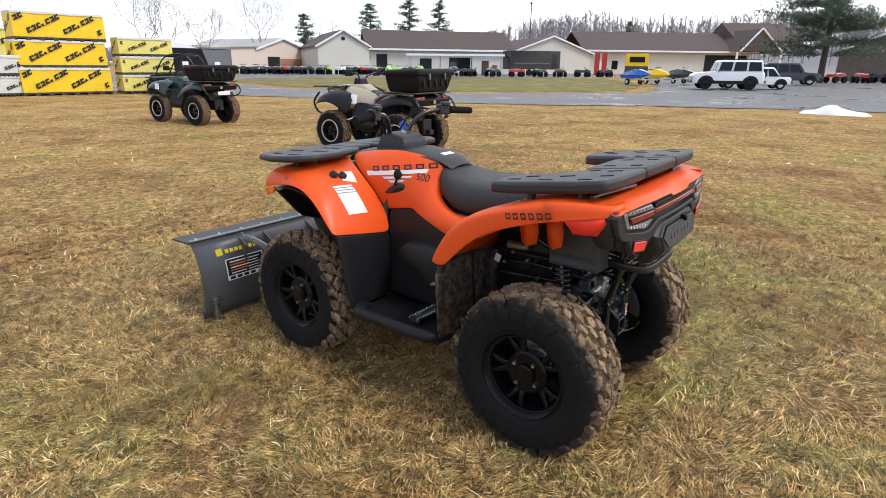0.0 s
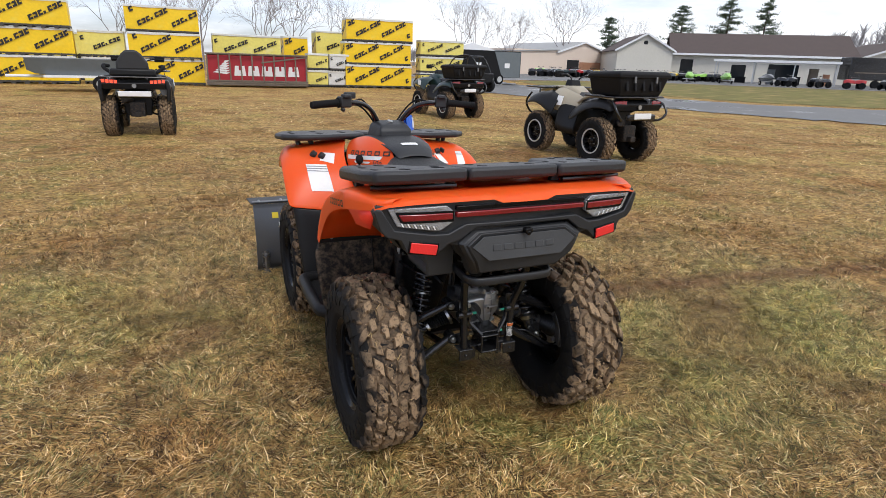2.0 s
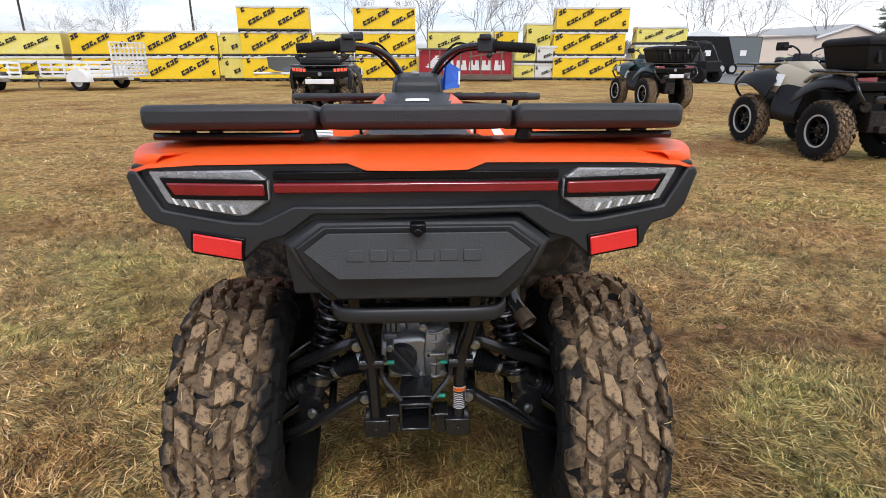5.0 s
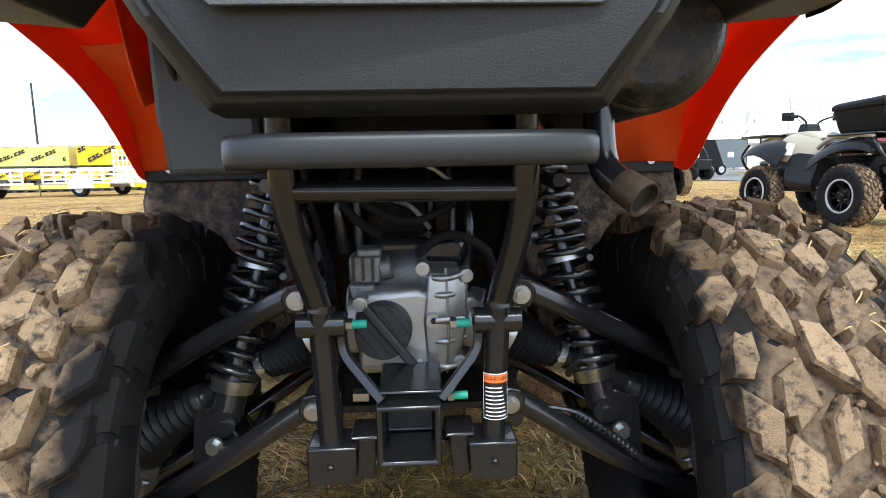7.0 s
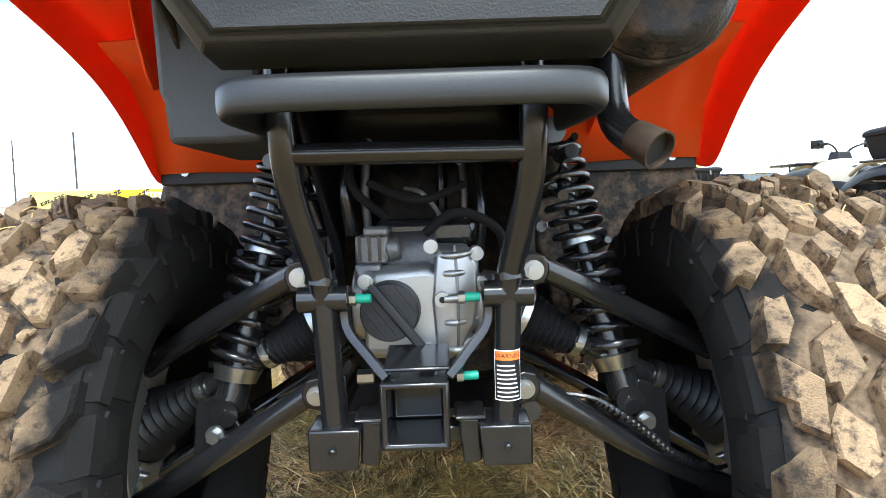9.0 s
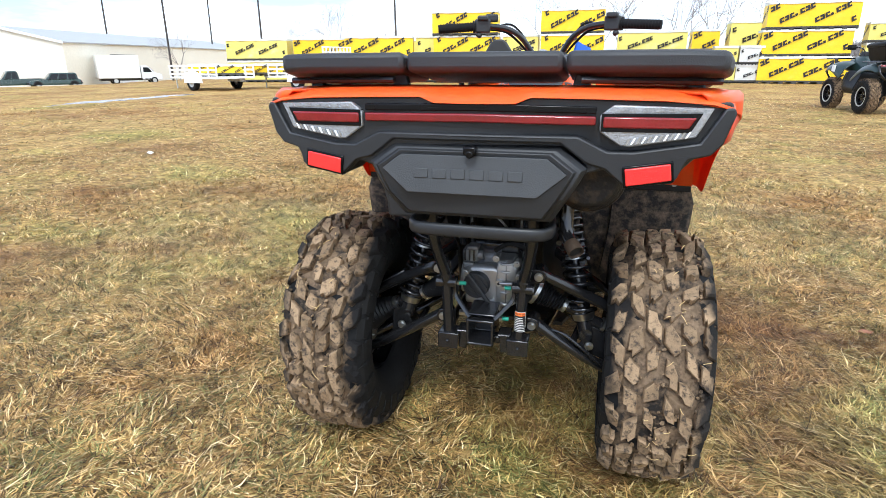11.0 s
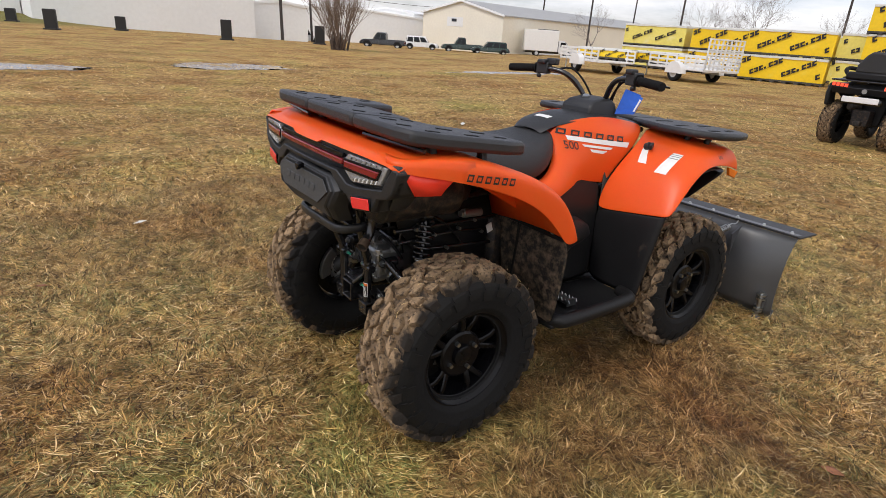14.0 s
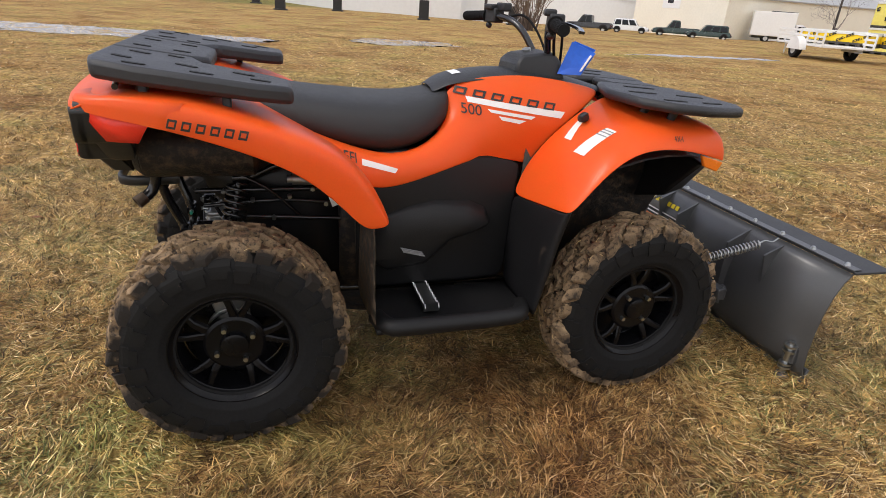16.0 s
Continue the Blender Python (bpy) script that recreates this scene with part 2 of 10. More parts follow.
_p.inputs["Emission Color"].default_value, _p.inputs["Emission Strength"].default_value = (1.0, 0.10, 0.05, 1), 0.35
M["yellow"] = mat("yellow_crate_wrap", (0.86, 0.575, 0.010), 0.42, var=0.10, scale=0.9, fine=9, bump=0.25, dirt=(0.80, 0.66, 0.12), dirt_at=0.6, dirt_soft=0.3, dirt_scale=1.2)
M["pale_yellow"] = mat("pale_yellow_crate_wrap", (0.78, 0.68, 0.16), 0.5, var=0.12, scale=0.9, fine=9, bump=0.25, dirt=(0.75, 0.72, 0.45), dirt_at=0.55, dirt_soft=0.3, dirt_scale=1.2)
M["lid"] = mat("white_crate_lid", (0.66, 0.66, 0.62), 0.6, var=0.12, scale=1.5, fine=12, bump=0.2)
M["pallet"] = mat("dark_pallet_steel", (0.05, 0.045, 0.04), 0.6, var=0.3, bump=0.2)
M["wood"] = mat("weathered_wood", (0.16, 0.13, 0.10), 0.8, var=0.35, scale=3, fine=30, bump=0.4)
M["red_board"] = mat("red_board", (0.36, 0.015, 0.025), 0.45, var=0.12, scale=1.2, bump=0.05)
M["tan_wall"] = mat("tan_metal_siding", (0.82, 0.77, 0.65), 0.55, var=0.06, scale=0.3, fine=4, bump=0.1)
M["white_wall"] = mat("white_metal_siding", (0.84, 0.85, 0.85), 0.55, var=0.05, scale=0.2, fine=3, bump=0.1)
M["peach_wall"] = mat("peach_siding", (0.74, 0.61, 0.50), 0.6, var=0.06, scale=0.3, fine=4, bump=0.1)
M["grey_wall"] = mat("grey_siding", (0.62, 0.59, 0.51), 0.6, var=0.06, scale=0.3, fine=4, bump=0.1)
M["roof_brown"] = mat("brown_shingle_roof", (0.085, 0.062, 0.055), 0.85, var=0.22, scale=1.2, fine=14, bump=0.4)
M["roof_grey"] = mat("grey_metal_roof", (0.36, 0.36, 0.35), 0.5, var=0.08, scale=0.4, fine=5, bump=0.1)
# near-black colour standing in for the shade inside openings drawn flat
M["dark"] = mat("dark_opening", (0.010, 0.010, 0.011), 0.8, var=0.2)
M["glass"] = mat("dark_vehicle_glass", (0.010, 0.013, 0.016), 0.10, var=0.1, bump=0.0, spec=0.25)
M["car_white"] = mat("white_car_paint", (0.72, 0.73, 0.74), 0.25, var=0.04, bump=0.0, coat=0.5)
M["car_green"] = mat("dark_green_car_paint", (0.012, 0.035, 0.030), 0.25, var=0.05, bump=0.0, coat=0.5)
M["car_black"] = mat("black_car_paint", (0.014, 0.015, 0.018), 0.25, var=0.05, bump=0.0, coat=0.5)
M["car_red"] = mat("red_plastic", (0.45, 0.02, 0.02), 0.3, var=0.06, bump=0.0, coat=0.4)
M["sea_blue"] = mat("blue_gelcoat", (0.01, 0.10, 0.45), 0.25, var=0.06, bump=0.0, coat=0.4)
M["lime"] = mat("lime_gelcoat", (0.30, 0.60, 0.10), 0.3, var=0.06, bump=0.0)
M["galv"] = mat("galvanised_steel", (0.55, 0.56, 0.56), 0.45, 0.7, var=0.15, bump=0.1)
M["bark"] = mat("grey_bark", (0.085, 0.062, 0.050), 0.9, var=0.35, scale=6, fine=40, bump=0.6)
# distance haze is mixed into this paler bark colour
M["bark_hazed"] = mat("hazed_far_bark", (0.22, 0.195, 0.185), 0.9, var=0.25, scale=1, bump=0.2)
M["stem"] = mat("shrub_stems", (0.185, 0.135, 0.105), 0.9, var=0.3, scale=6, fine=40, bump=0.4)
# grey woods, lightened in the colour to stand for distance haze
M["woods"] = mat("hazed_winter_woods", (0.25, 0.238, 0.240), 0.9, var=0.25, scale=0.05, bump=0.2, island=0.3)
M["needles"] = mat("pine_needles", (0.150, 0.195, 0.130), 0.8, var=0.5, scale=1.5, fine=12, bump=0.3, island=0.5)
M["pole"] = mat("dark_pole", (0.045, 0.038, 0.035), 0.8, var=0.3, bump=0.3)
M["snow"] = mat("old_snow", (0.80, 0.82, 0.84), 0.7, var=0.06, scale=3, bump=0.4)
M["block"] = mat("black_plastic_block", (0.014, 0.014, 0.015), 0.6, var=0.3, bump=0.2)
M["box_black"] = mat("matt_black_plastic", (0.008, 0.008, 0.009), 0.6, var=0.25, fine=90, bump=0.15, spec=0.2)
M["brick_brown"] = mat("brown_boarding", (0.40, 0.20, 0.115), 0.7, var=0.15, scale=2, fine=12, bump=0.3)
M["hull"] = mat("grey_hull", (0.13, 0.15, 0.16), 0.4, var=0.1, bump=0.05)


# ---- building helpers ----
def thing(name, label, category, group="", kind="", m=None):
    ob = new(name)
    ob.empty_display_size = 0.1
    if m is not None:
        ob.matrix_world = m
    return tagged(ob, label, category, group, kind)


def mesh_of(name, bm, material, smooth=38):
    bmesh.ops.recalc_face_normals(bm, faces=bm.faces[:])
    me = bpy.data.meshes.new(name)
    bm.to_mesh(me)
    bm.free()
    me.materials.append(material)
    me.polygons.foreach_set("use_smooth", [True] * len(me.polygons))
    if smooth < 180:
        me.set_sharp_from_angle(angle=radians(smooth))
    return me


def part(name, bm, material, parent=None, label="", smooth=38, bevel=0.0, sub=0, thick=0.0):
    ob = new(name, mesh_of(name, bm, material, smooth))
    if parent:
        ob.parent = parent
    if label:
        ob["label"] = label
    if thick:
        mod = ob.modifiers.new("thickness", "SOLIDIFY")
        mod.thickness, mod.offset = thick, -1
    if sub:
        mod = ob.modifiers.new("round", "SUBSURF")
        mod.levels = mod.render_levels = sub
        mod.boundary_smooth = "PRESERVE_CORNERS"
    if bevel:
        mod = ob.modifiers.new("bevel", "BEVEL")
        mod.width, mod.segments, mod.limit_method, mod.angle_limit = bevel, 2, "ANGLE", radians(32)
    return ob


def shared(name, me, parent, m=None, label=""):
    ob = new(name, me)
    ob.parent = parent
    if m is not None:
        ob.matrix_basis = m
    if label:
        ob["label"] = label
    return ob


def B():
    return bmesh.new()


def box(bm, c, s, rot=(0, 0, 0)):
    bmesh.ops.create_cube(bm, size=1.0, matrix=pose(*c, *rot) @ Matrix.Diagonal((*s, 1)))
    return bm


def cyl(bm, a, b, r0, r1=None, n=14, caps=True):
    a, b = Vector(a), Vector(b)
    d = b - a
    m = Matrix.Translation((a + b) / 2) @ d.to_track_quat("Z", "Y").to_matrix().to_4x4()
    bmesh.ops.create_cone(bm, cap_ends=caps, segments=n, radius1=r0, radius2=r0 if r1 is None else r1, depth=d.length, matrix=m)
    return bm


def curve_pts(pts, k=4):
    pts = [Vector(p) for p in pts]
    if len(pts) < 3:
        return pts
    out = []
    for i in range(len(pts) - 1):
        p0, p1, p2, p3 = pts[max(i - 1, 0)], pts[i], pts[i + 1], pts[min(i + 2, len(pts) - 1)]
        for j in range(k):
            t = j / k
            out.append(0.5 * (2 * p1 + (p2 - p0) * t + (2 * p0 - 5 * p1 + 4 * p2 - p3) * t * t + (3 * p1 - p0 - 3 * p2 + p3) * t ** 3))
    return out + [pts[-1]]


def tube(bm, pts, r, n=10, k=4, r1=None, flat=None):
    """A round bar along a smooth line; flat=(width, height) makes it a flat bar."""
    pts = curve_pts(pts, k) if k else [Vector(p) for p in pts]
    rings = []
    side = None
    for i, p in enumerate(pts):
        d = (pts[min(i + 1, len(pts) - 1)] - pts[max(i - 1, 0)]).normalized()
        if side is None:
            side = d.cross(Vector((0, 0, 1)) if abs(d.z) < 0.9 else Vector((1, 0, 0))).normalized()
        side = (side - d * side.dot(d)).normalized()
        up = side.cross(d)
        q = r if r1 is None else r + (r1 - r) * i / (len(pts) - 1)
        ring = []
        for j in range(n):
            a = 2 * math.pi * j / n
            if flat:
                w, h = flat
                c, s = math.cos(a), math.sin(a)
                g = max(abs(c), abs(s)) ** 0.75
                off = side * (w * c / g) + up * (h * s / g)
            else:
                off = side * (q * math.cos(a)) + up * (q * math.sin(a))
            ring.append(bm.verts.new(p + off))
        rings.append(ring)
    for u, v in zip(rings, rings[1:]):
        for j in range(n):
            bm.faces.new((u[j], u[(j + 1) % n], v[(j + 1) % n], v[j]))
    bm.faces.new(rings[0][::-1])
    bm.faces.new(rings[-1])
    return bm


def lathe(bm, prof, n, c=(0, 0, 0), closed=False):
    """A profile of (x, radius) turned round the x axis through c."""
    rings = []
    for x, r in prof:
        rings.append([bm.verts.new((c[0] + x, c[1] + r * math.cos(2 * math.pi * j / n), c[2] + r * math.sin(2 * math.pi * j / n))) for j in range(n)])
    pairs = list(zip(rings, rings[1:])) + ([(rings[-1], rings[0])] if closed else [])
    for u, v in pairs:
        for j in range(n):
            bm.faces.new((u[j], u[(j + 1) % n], v[(j + 1) % n], v[j]))
    if not closed:
        for ring in (rings[0], rings[-1]):
            bm.faces.new(ring)
    return bm


def sheet(bm, rows):
    vs = [[bm.verts.new(p) for p in row] for row in rows]
    for a, b in zip(vs, vs[1:]):
        for i in range(len(a) - 1):
            bm.faces.new((a[i], a[i + 1], b[i + 1], b[i]))
    return bm


def loft(bm, rings):
    vs = [[bm.verts.new(p) for p in ring] for ring in rings]
    n = len(vs[0])
    for a, b in zip(vs, vs[1:]):
        for i in range(n):
            bm.faces.new((a[i], a[(i + 1) % n], b[(i + 1) % n], b[i]))
    bm.faces.new(vs[0][::-1])
    bm.faces.new(vs[-1])
    return bm


def prism(bm, pts, vec):
    """A flat outline pushed along vec."""
    vec = Vector(vec)
    a = [bm.verts.new(p) for p in pts]
    b = [bm.verts.new(Vector(p) + vec) for p in pts]
    n = len(a)
    for i in range(n):
        bm.faces.new((a[i], a[(i + 1) % n], b[(i + 1) % n], b[i]))
    bm.faces.new(a[::-1])
    bm.faces.new(b)
    return bm


def helix(bm, a, b, r, wire, turns, n=6):
    a, b = Vector(a), Vector(b)
    d = (b - a).normalized()
    s = d.cross(Vector((0, 1, 0.3))).normalized()
    u = s.cross(d)
    k = int(turns * 14)
    tube(bm, [a + (b - a) * (i / k) + s * (r * math.cos(2 * math.pi * turns * i / k)) + u * (r * math.sin(2 * math.pi * turns * i / k)) for i in range(k + 1)], wire, n, 0)
    return bm


def flip(pts, s):
    return [(p[0] * s, *p[1:]) for p in pts]


def lettering(body, size):
    cu = bpy.data.curves.new("lettering", "FONT")
    cu.body, cu.size, cu.align_x, cu.align_y = body, size, "CENTER", "CENTER"
    ob = bpy.data.objects.new("lettering", cu)
    scene.collection.objects.link(ob)
    me = bpy.data.meshes.new_from_object(ob.evaluated_get(bpy.context.evaluated_depsgraph_get()))
    bpy.data.objects.remove(ob)
    bpy.data.curves.remove(cu)
    return me


# ---- ground ----
def ground_z(x, y):
    """Height of the field: gently uneven, flat under the machines, falling away to the west."""
    d = math.hypot(x, y)
    k = min(1.0, max(0.0, (d - 2.0) / 10.0)) * min(1.0, max(0.0, (90 - d) / 40.0))
    far, b = min(1.0, max(0.0, (-x - 36.0) / 34.0)), min(1.0, max(0.0, (y - 8.0) / 20.0))
    far *= min(1.0, max(0.0, (y + 2.0) / 12.0))
    fall = far * (1 - b) + min(1.0, max(0.0, (-x - 20.0) / 44.0)) * b
    near = min(1.0, max(0.0, (4.5 - d) / 2.5))
    return 0.016 * near * near * (3 - 2 * near) + k * 0.010 * noise.noise((x * 0.16, y * 0.16, 3.0)) - 1.55 * fall * fall * (3 - 2 * fall)

def field_colours(name, blades):
    """Winter grass: straw, brown thatch, green patches and bare soil, by place."""
    m = bpy.data.materials.new(name)
    m.use_nodes = True
    n, l = m.node_tree.nodes, m.node_tree.links
    b = n["Principled BSDF"]
    b.inputs["Roughness"].default_value = 0.85 if not blades else 0.6
    b.inputs["Specular IOR Level"].default_value = 0.12 if not blades else 0.25
    co = n.new("ShaderNodeTexCoord")

    def noise_at(scale, detail=5, rough=0.6):
        t = n.new("ShaderNodeTexNoise")
        t.inputs["Scale"].default_value, t.inputs["Detail"].default_value, t.inputs["Roughness"].default_value = scale, detail, rough
        l.new(co.outputs["Object"], t.inputs["Vector"])
        return t.outputs["Fac"]

    def ramp(fac, lo, hi):
        r = n.new("ShaderNodeMapRange")
        r.inputs["From Min"].default_value, r.inputs["From Max"].default_value = lo, hi
        l.new(fac, r.inputs["Value"])
        return r.outputs["Result"]

    def mix(fac, a, c):
        x = n.new("ShaderNodeMix")
        x.data_type = "RGBA"
        l.new(fac, x.inputs[0]) if not isinstance(fac, float) else None
        for slot, v in ((6, a), (7, c)):
            if isinstance(v, tuple):
                x.inputs[slot].default_value = (*v, 1)
            else:
                l.new(v, x.inputs[slot])
        return x.outputs[2]

    def scaled(a, k):
        x = n.new("ShaderNodeMath")
        x.operation, x.inputs[1].default_value = "MULTIPLY", k
        l.new(a, x.inputs[0])
        return x.outputs[0]

    straw, thatch, green, soil = (0.54, 0.365, 0.150), (0.205, 0.112, 0.050), (0.140, 0.150, 0.040), (0.105, 0.056, 0.030)
    big, mid = noise_at(0.55, 6), noise_at(2.2, 6)
    if blades:
        g = n.new("ShaderNodeNewGeometry")
        rnd = g.outputs["Random Per Island"]
        base = mix(ramp(rnd, 0.16, 0.44), (0.070, 0.040, 0.018), (0.38, 0.232, 0.083))
        base = mix(ramp(rnd, 0.42, 0.72), base, (0.62, 0.430, 0.170))
        pale = mix(ramp(rnd, 0.83, 0.96), base, (0.95, 0.78, 0.46))
        grn = n.new("ShaderNodeMath")
        grn.operation = "ADD"
        own = n.new("ShaderNodeMath")
        own.operation = "FRACT"
        l.new(scaled(rnd, 37.3), own.inputs[0])
        l.new(scaled(mid, 0.42), grn.inputs[0])
        l.new(scaled(own.outputs[0], 0.42), grn.inputs[1])
        grn2 = n.new("ShaderNodeMath")
        grn2.operation = "ADD"
        l.new(grn.outputs[0], grn2.inputs[0])
        l.new(scaled(big, 0.42), grn2.inputs[1])
        colour = mix(scaled(ramp(grn2.outputs[0], 0.700, 0.76), 0.88), pale, mix(rnd, (0.085, 0.105, 0.030), (0.34, 0.34, 0.13)))
        colour = mix(scaled(ramp(noise_at(0.8, 5), 0.54, 0.66), 0.6), colour, (0.20, 0.092, 0.042))
    else:
        fine = noise_at(30, 9, 0.8)
        base = mix(ramp(fine, 0.40, 0.60), (0.15, 0.080, 0.036), (0.60, 0.415, 0.165))
        base = mix(scaled(ramp(mid, 0.50, 0.66), 0.75), base, green)
        far = mix(ramp(noise_at(0.12, 5), 0.42, 0.60), (0.43, 0.28, 0.115), (0.43, 0.32, 0.135))
        base = mix(scaled(ramp(noise_at(0.05, 3), 0.40, 0.55), 0.35), base, far)
        base = mix(scaled(ramp(noise_at(0.8, 5), 0.54, 0.66), 0.45), base, (0.20, 0.098, 0.045))
        streak = n.new("ShaderNodeMapping")
        streak.inputs["Scale"].default_value = (1.0, 0.28, 1.0)
        streak.inputs["Rotation"].default_value = (0, 0, 0.5)
        l.new(co.outputs["Object"], streak.inputs["Vector"])
        sn = n.new("ShaderNodeTexNoise")
        sn.inputs["Scale"].default_value, sn.inputs["Detail"].default_value, sn.inputs["Roughness"].default_value = 0.75, 9, 0.72
        l.new(streak.outputs["Vector"], sn.inputs["Vector"])
        base = mix(scaled(ramp(sn.outputs["Fac"], 0.52, 0.66), 0.6), base, (0.21, 0.125, 0.055))
        base = mix(scaled(ramp(sn.outputs["Fac"], 0.46, 0.34), 0.65), base, (0.50, 0.37, 0.17))
        base = mix(scaled(ramp(noise_at(0.33, 7, 0.7), 0.54, 0.66), 0.7), base, (0.19, 0.18, 0.055))
        base = mix(scaled(ramp(noise_at(0.22, 6, 0.7), 0.55, 0.62), 0.35), base, (0.215, 0.105, 0.052))
        speck = noise_at(4.5, 8, 0.85)
        base = mix(scaled(ramp(speck, 0.53, 0.62), 0.75), base, (0.68, 0.48, 0.21))
        base = mix(scaled(ramp(speck, 0.47, 0.38), 0.75), base, (0.13, 0.085, 0.035))
        dark = mix(scaled(ramp(noise_at(9, 6, 0.7), 0.56, 0.70), 0.8), base, soil)
        colour = dark
        bp = n.new("ShaderNodeBump")
        bp.inputs["Strength"].default_value, bp.inputs["Distance"].default_value = 0.7, 0.03
        l.new(fine, bp.inputs["Height"])
        l.new(bp.outputs["Normal"], b.inputs["Normal"])
    # a worn wheel track over the field, and a greener patch beside it
    sep = n.new("ShaderNodeSeparateXYZ")
    l.new(co.outputs["Object"], sep.inputs[0])

    def calc(op, a, c, d=None):
        x = n.new("ShaderNodeMath")
        x.operation = op
        for slot, v in enumerate((a, c, d)):
            if v is None:
                continue
            if isinstance(v, (int, float)):
                x.inputs[slot].default_value = v
            else:
                l.new(v, x.inputs[slot])
        return x.outputs[0]

    px, py = sep.outputs[0], sep.outputs[1]
    wob = calc("MULTIPLY_ADD", noise_at(2.6, 5, 0.65), 0.34, -0.17)
    off = calc("ABSOLUTE", calc("ADD", calc("MULTIPLY_ADD", px, 0.10, -0.36), calc("ADD", py, wob)), 0)
    track = calc("MULTIPLY", ramp(off, 0.18, 0.05), ramp(px, 0.75, 1.15))
    colour = mix(scaled(calc("MULTIPLY", track, ramp(px, 6.0, 3.0)), 0.62), colour, (0.150, 0.066, 0.036))
    gx, gy = calc("MULTIPLY_ADD", px, 0.85, -1.25), calc("MULTIPLY_ADD", py, 0.95, 0.60)
    gd = calc("SQRT", calc("ADD", calc("MULTIPLY", gx, gx), calc("MULTIPLY", gy, gy)), 0)
    gd = calc("ADD", gd, calc("MULTIPLY_ADD", noise_at(3.5, 6, 0.75), 2.4, -1.2))
    tuft = calc("MULTIPLY", ramp(gd, 1.0, 0.45), 0.32)
    colour = mix(tuft, colour, mix(rnd, (0.075, 0.095, 0.026), (0.30, 0.30, 0.085)) if blades else (0.11, 0.115, 0.035))
    # darker reddish-brown patch under and along the quad bike's right side
    bx, by = calc("MULTIPLY_ADD", px, 1.7, -1.15), calc("MULTIPLY_ADD", py, 0.95, -0.05)
    bd = calc("SQRT", calc("ADD", calc("MULTIPLY", bx, bx), calc("MULTIPLY", by, by)), 0)
    bd = calc("ADD", bd, calc("MULTIPLY_ADD", noise_at(4.5, 6, 0.75), 1.6, -0.8))
    colour = mix(calc("MULTIPLY", ramp(bd, 1.0, 0.5), 0.55), colour, mix(rnd, (0.085, 0.040, 0.020), (0.30, 0.155, 0.070)) if blades else (0.12, 0.058, 0.030))
    strip = calc("MULTIPLY", ramp(px, -39.0, -45.0), ramp(py, 9.0, 1.0))
    colour = mix(scaled(strip, 0.8), colour, (0.125, 0.145, 0.042))
    # broad tints: rusty, straw and yellowish areas a few steps wide
    tint = n.new("ShaderNodeValToRGB")
    e = tint.color_ramp.elements
    e[0].position, e[0].color = 0.38, (0.78, 0.62, 0.50, 1)
    e[1].position, e[1].color = 0.62, (1.06, 1.10, 0.86, 1)
    e.new(0.47).color = (0.98, 0.90, 0.82, 1)
    e.new(0.54).color = (1.10, 1.02, 0.92, 1)
    l.new(noise_at(0.62, 7, 0.68), tint.inputs["Fac"])
    tinted = n.new("ShaderNodeMix")
    tinted.data_type, tinted.blend_type = "RGBA", "MULTIPLY"
    tinted.inputs[0].default_value = 1.0
    l.new(colour, tinted.inputs[6])
    l.new(tint.outputs["Color"], tinted.inputs[7])
    colour = tinted.outputs[2]
    # clumps a hand wide, lighter and darker
    clump = n.new("ShaderNodeMapRange")
    clump.inputs["From Min"].default_value, clump.inputs["From Max"].default_value = 0.36, 0.64
    clump.inputs["To Min"].default_value, clump.inputs["To Max"].default_value = 0.52, 1.42
    l.new(noise_at(13, 4, 0.7), clump.inputs["Value"])
    times = n.new("ShaderNodeVectorMath")
    times.operation = "SCALE"
    l.new(colour, times.inputs[0])
    l.new(clump.outputs["Result"], times.inputs["Scale"])
    colour = times.outputs[0]
    l.new(colour, b.inputs["Base Color"])
    return m


M["field"] = field_colours("winter_grass_field", False)
M["blades"] = field_colours("winter_grass_blades", True)


def asphalt(name, wet):
    m = mat(name, (0.145, 0.143, 0.140), 0.7, var=0.3, scale=0.35, fine=25, bump=0.4, dirt=(0.10, 0.098, 0.095), dirt_at=wet, dirt_soft=0.06, dirt_scale=0.35, dirt_rough=0.14)
    return m


M["verge"] = mat("green_verge_grass", (0.165, 0.150, 0.050), 0.9, var=0.45, scale=0.8, fine=9, bump=0.6, dirt=(0.36, 0.25, 0.11), dirt_at=0.50, dirt_soft=0.2, dirt_scale=0.6, spec=0.1)
M["gravel"] = asphalt("worn_grey_gravel", 0.55)
M["puddle"] = mat("muddy_puddle", (0.30, 0.24, 0.18), 0.26, var=0.2, scale=1.5, bump=0.0, coat=0.3, rvar=0.06, dirt=(0.40, 0.28, 0.13), dirt_at=0.54, dirt_soft=0.05, dirt_scale=1.1)

# one sheet of ground out to the horizon
edges = sorted({round(s * v, 2) for s in (-1, 1) for v in ([0.5 * k for k in range(25)] + [12 * 1.28 ** k for k in range(1, 19)])})
bm = B()
sheet(bm, [[(x, y, ground_z(x, y)) for x in edges] for y in edges])
tagged(part("ground", bm, M["field"], smooth=180), "patchy winter field of straw and green grass", "ground", kind="structure")


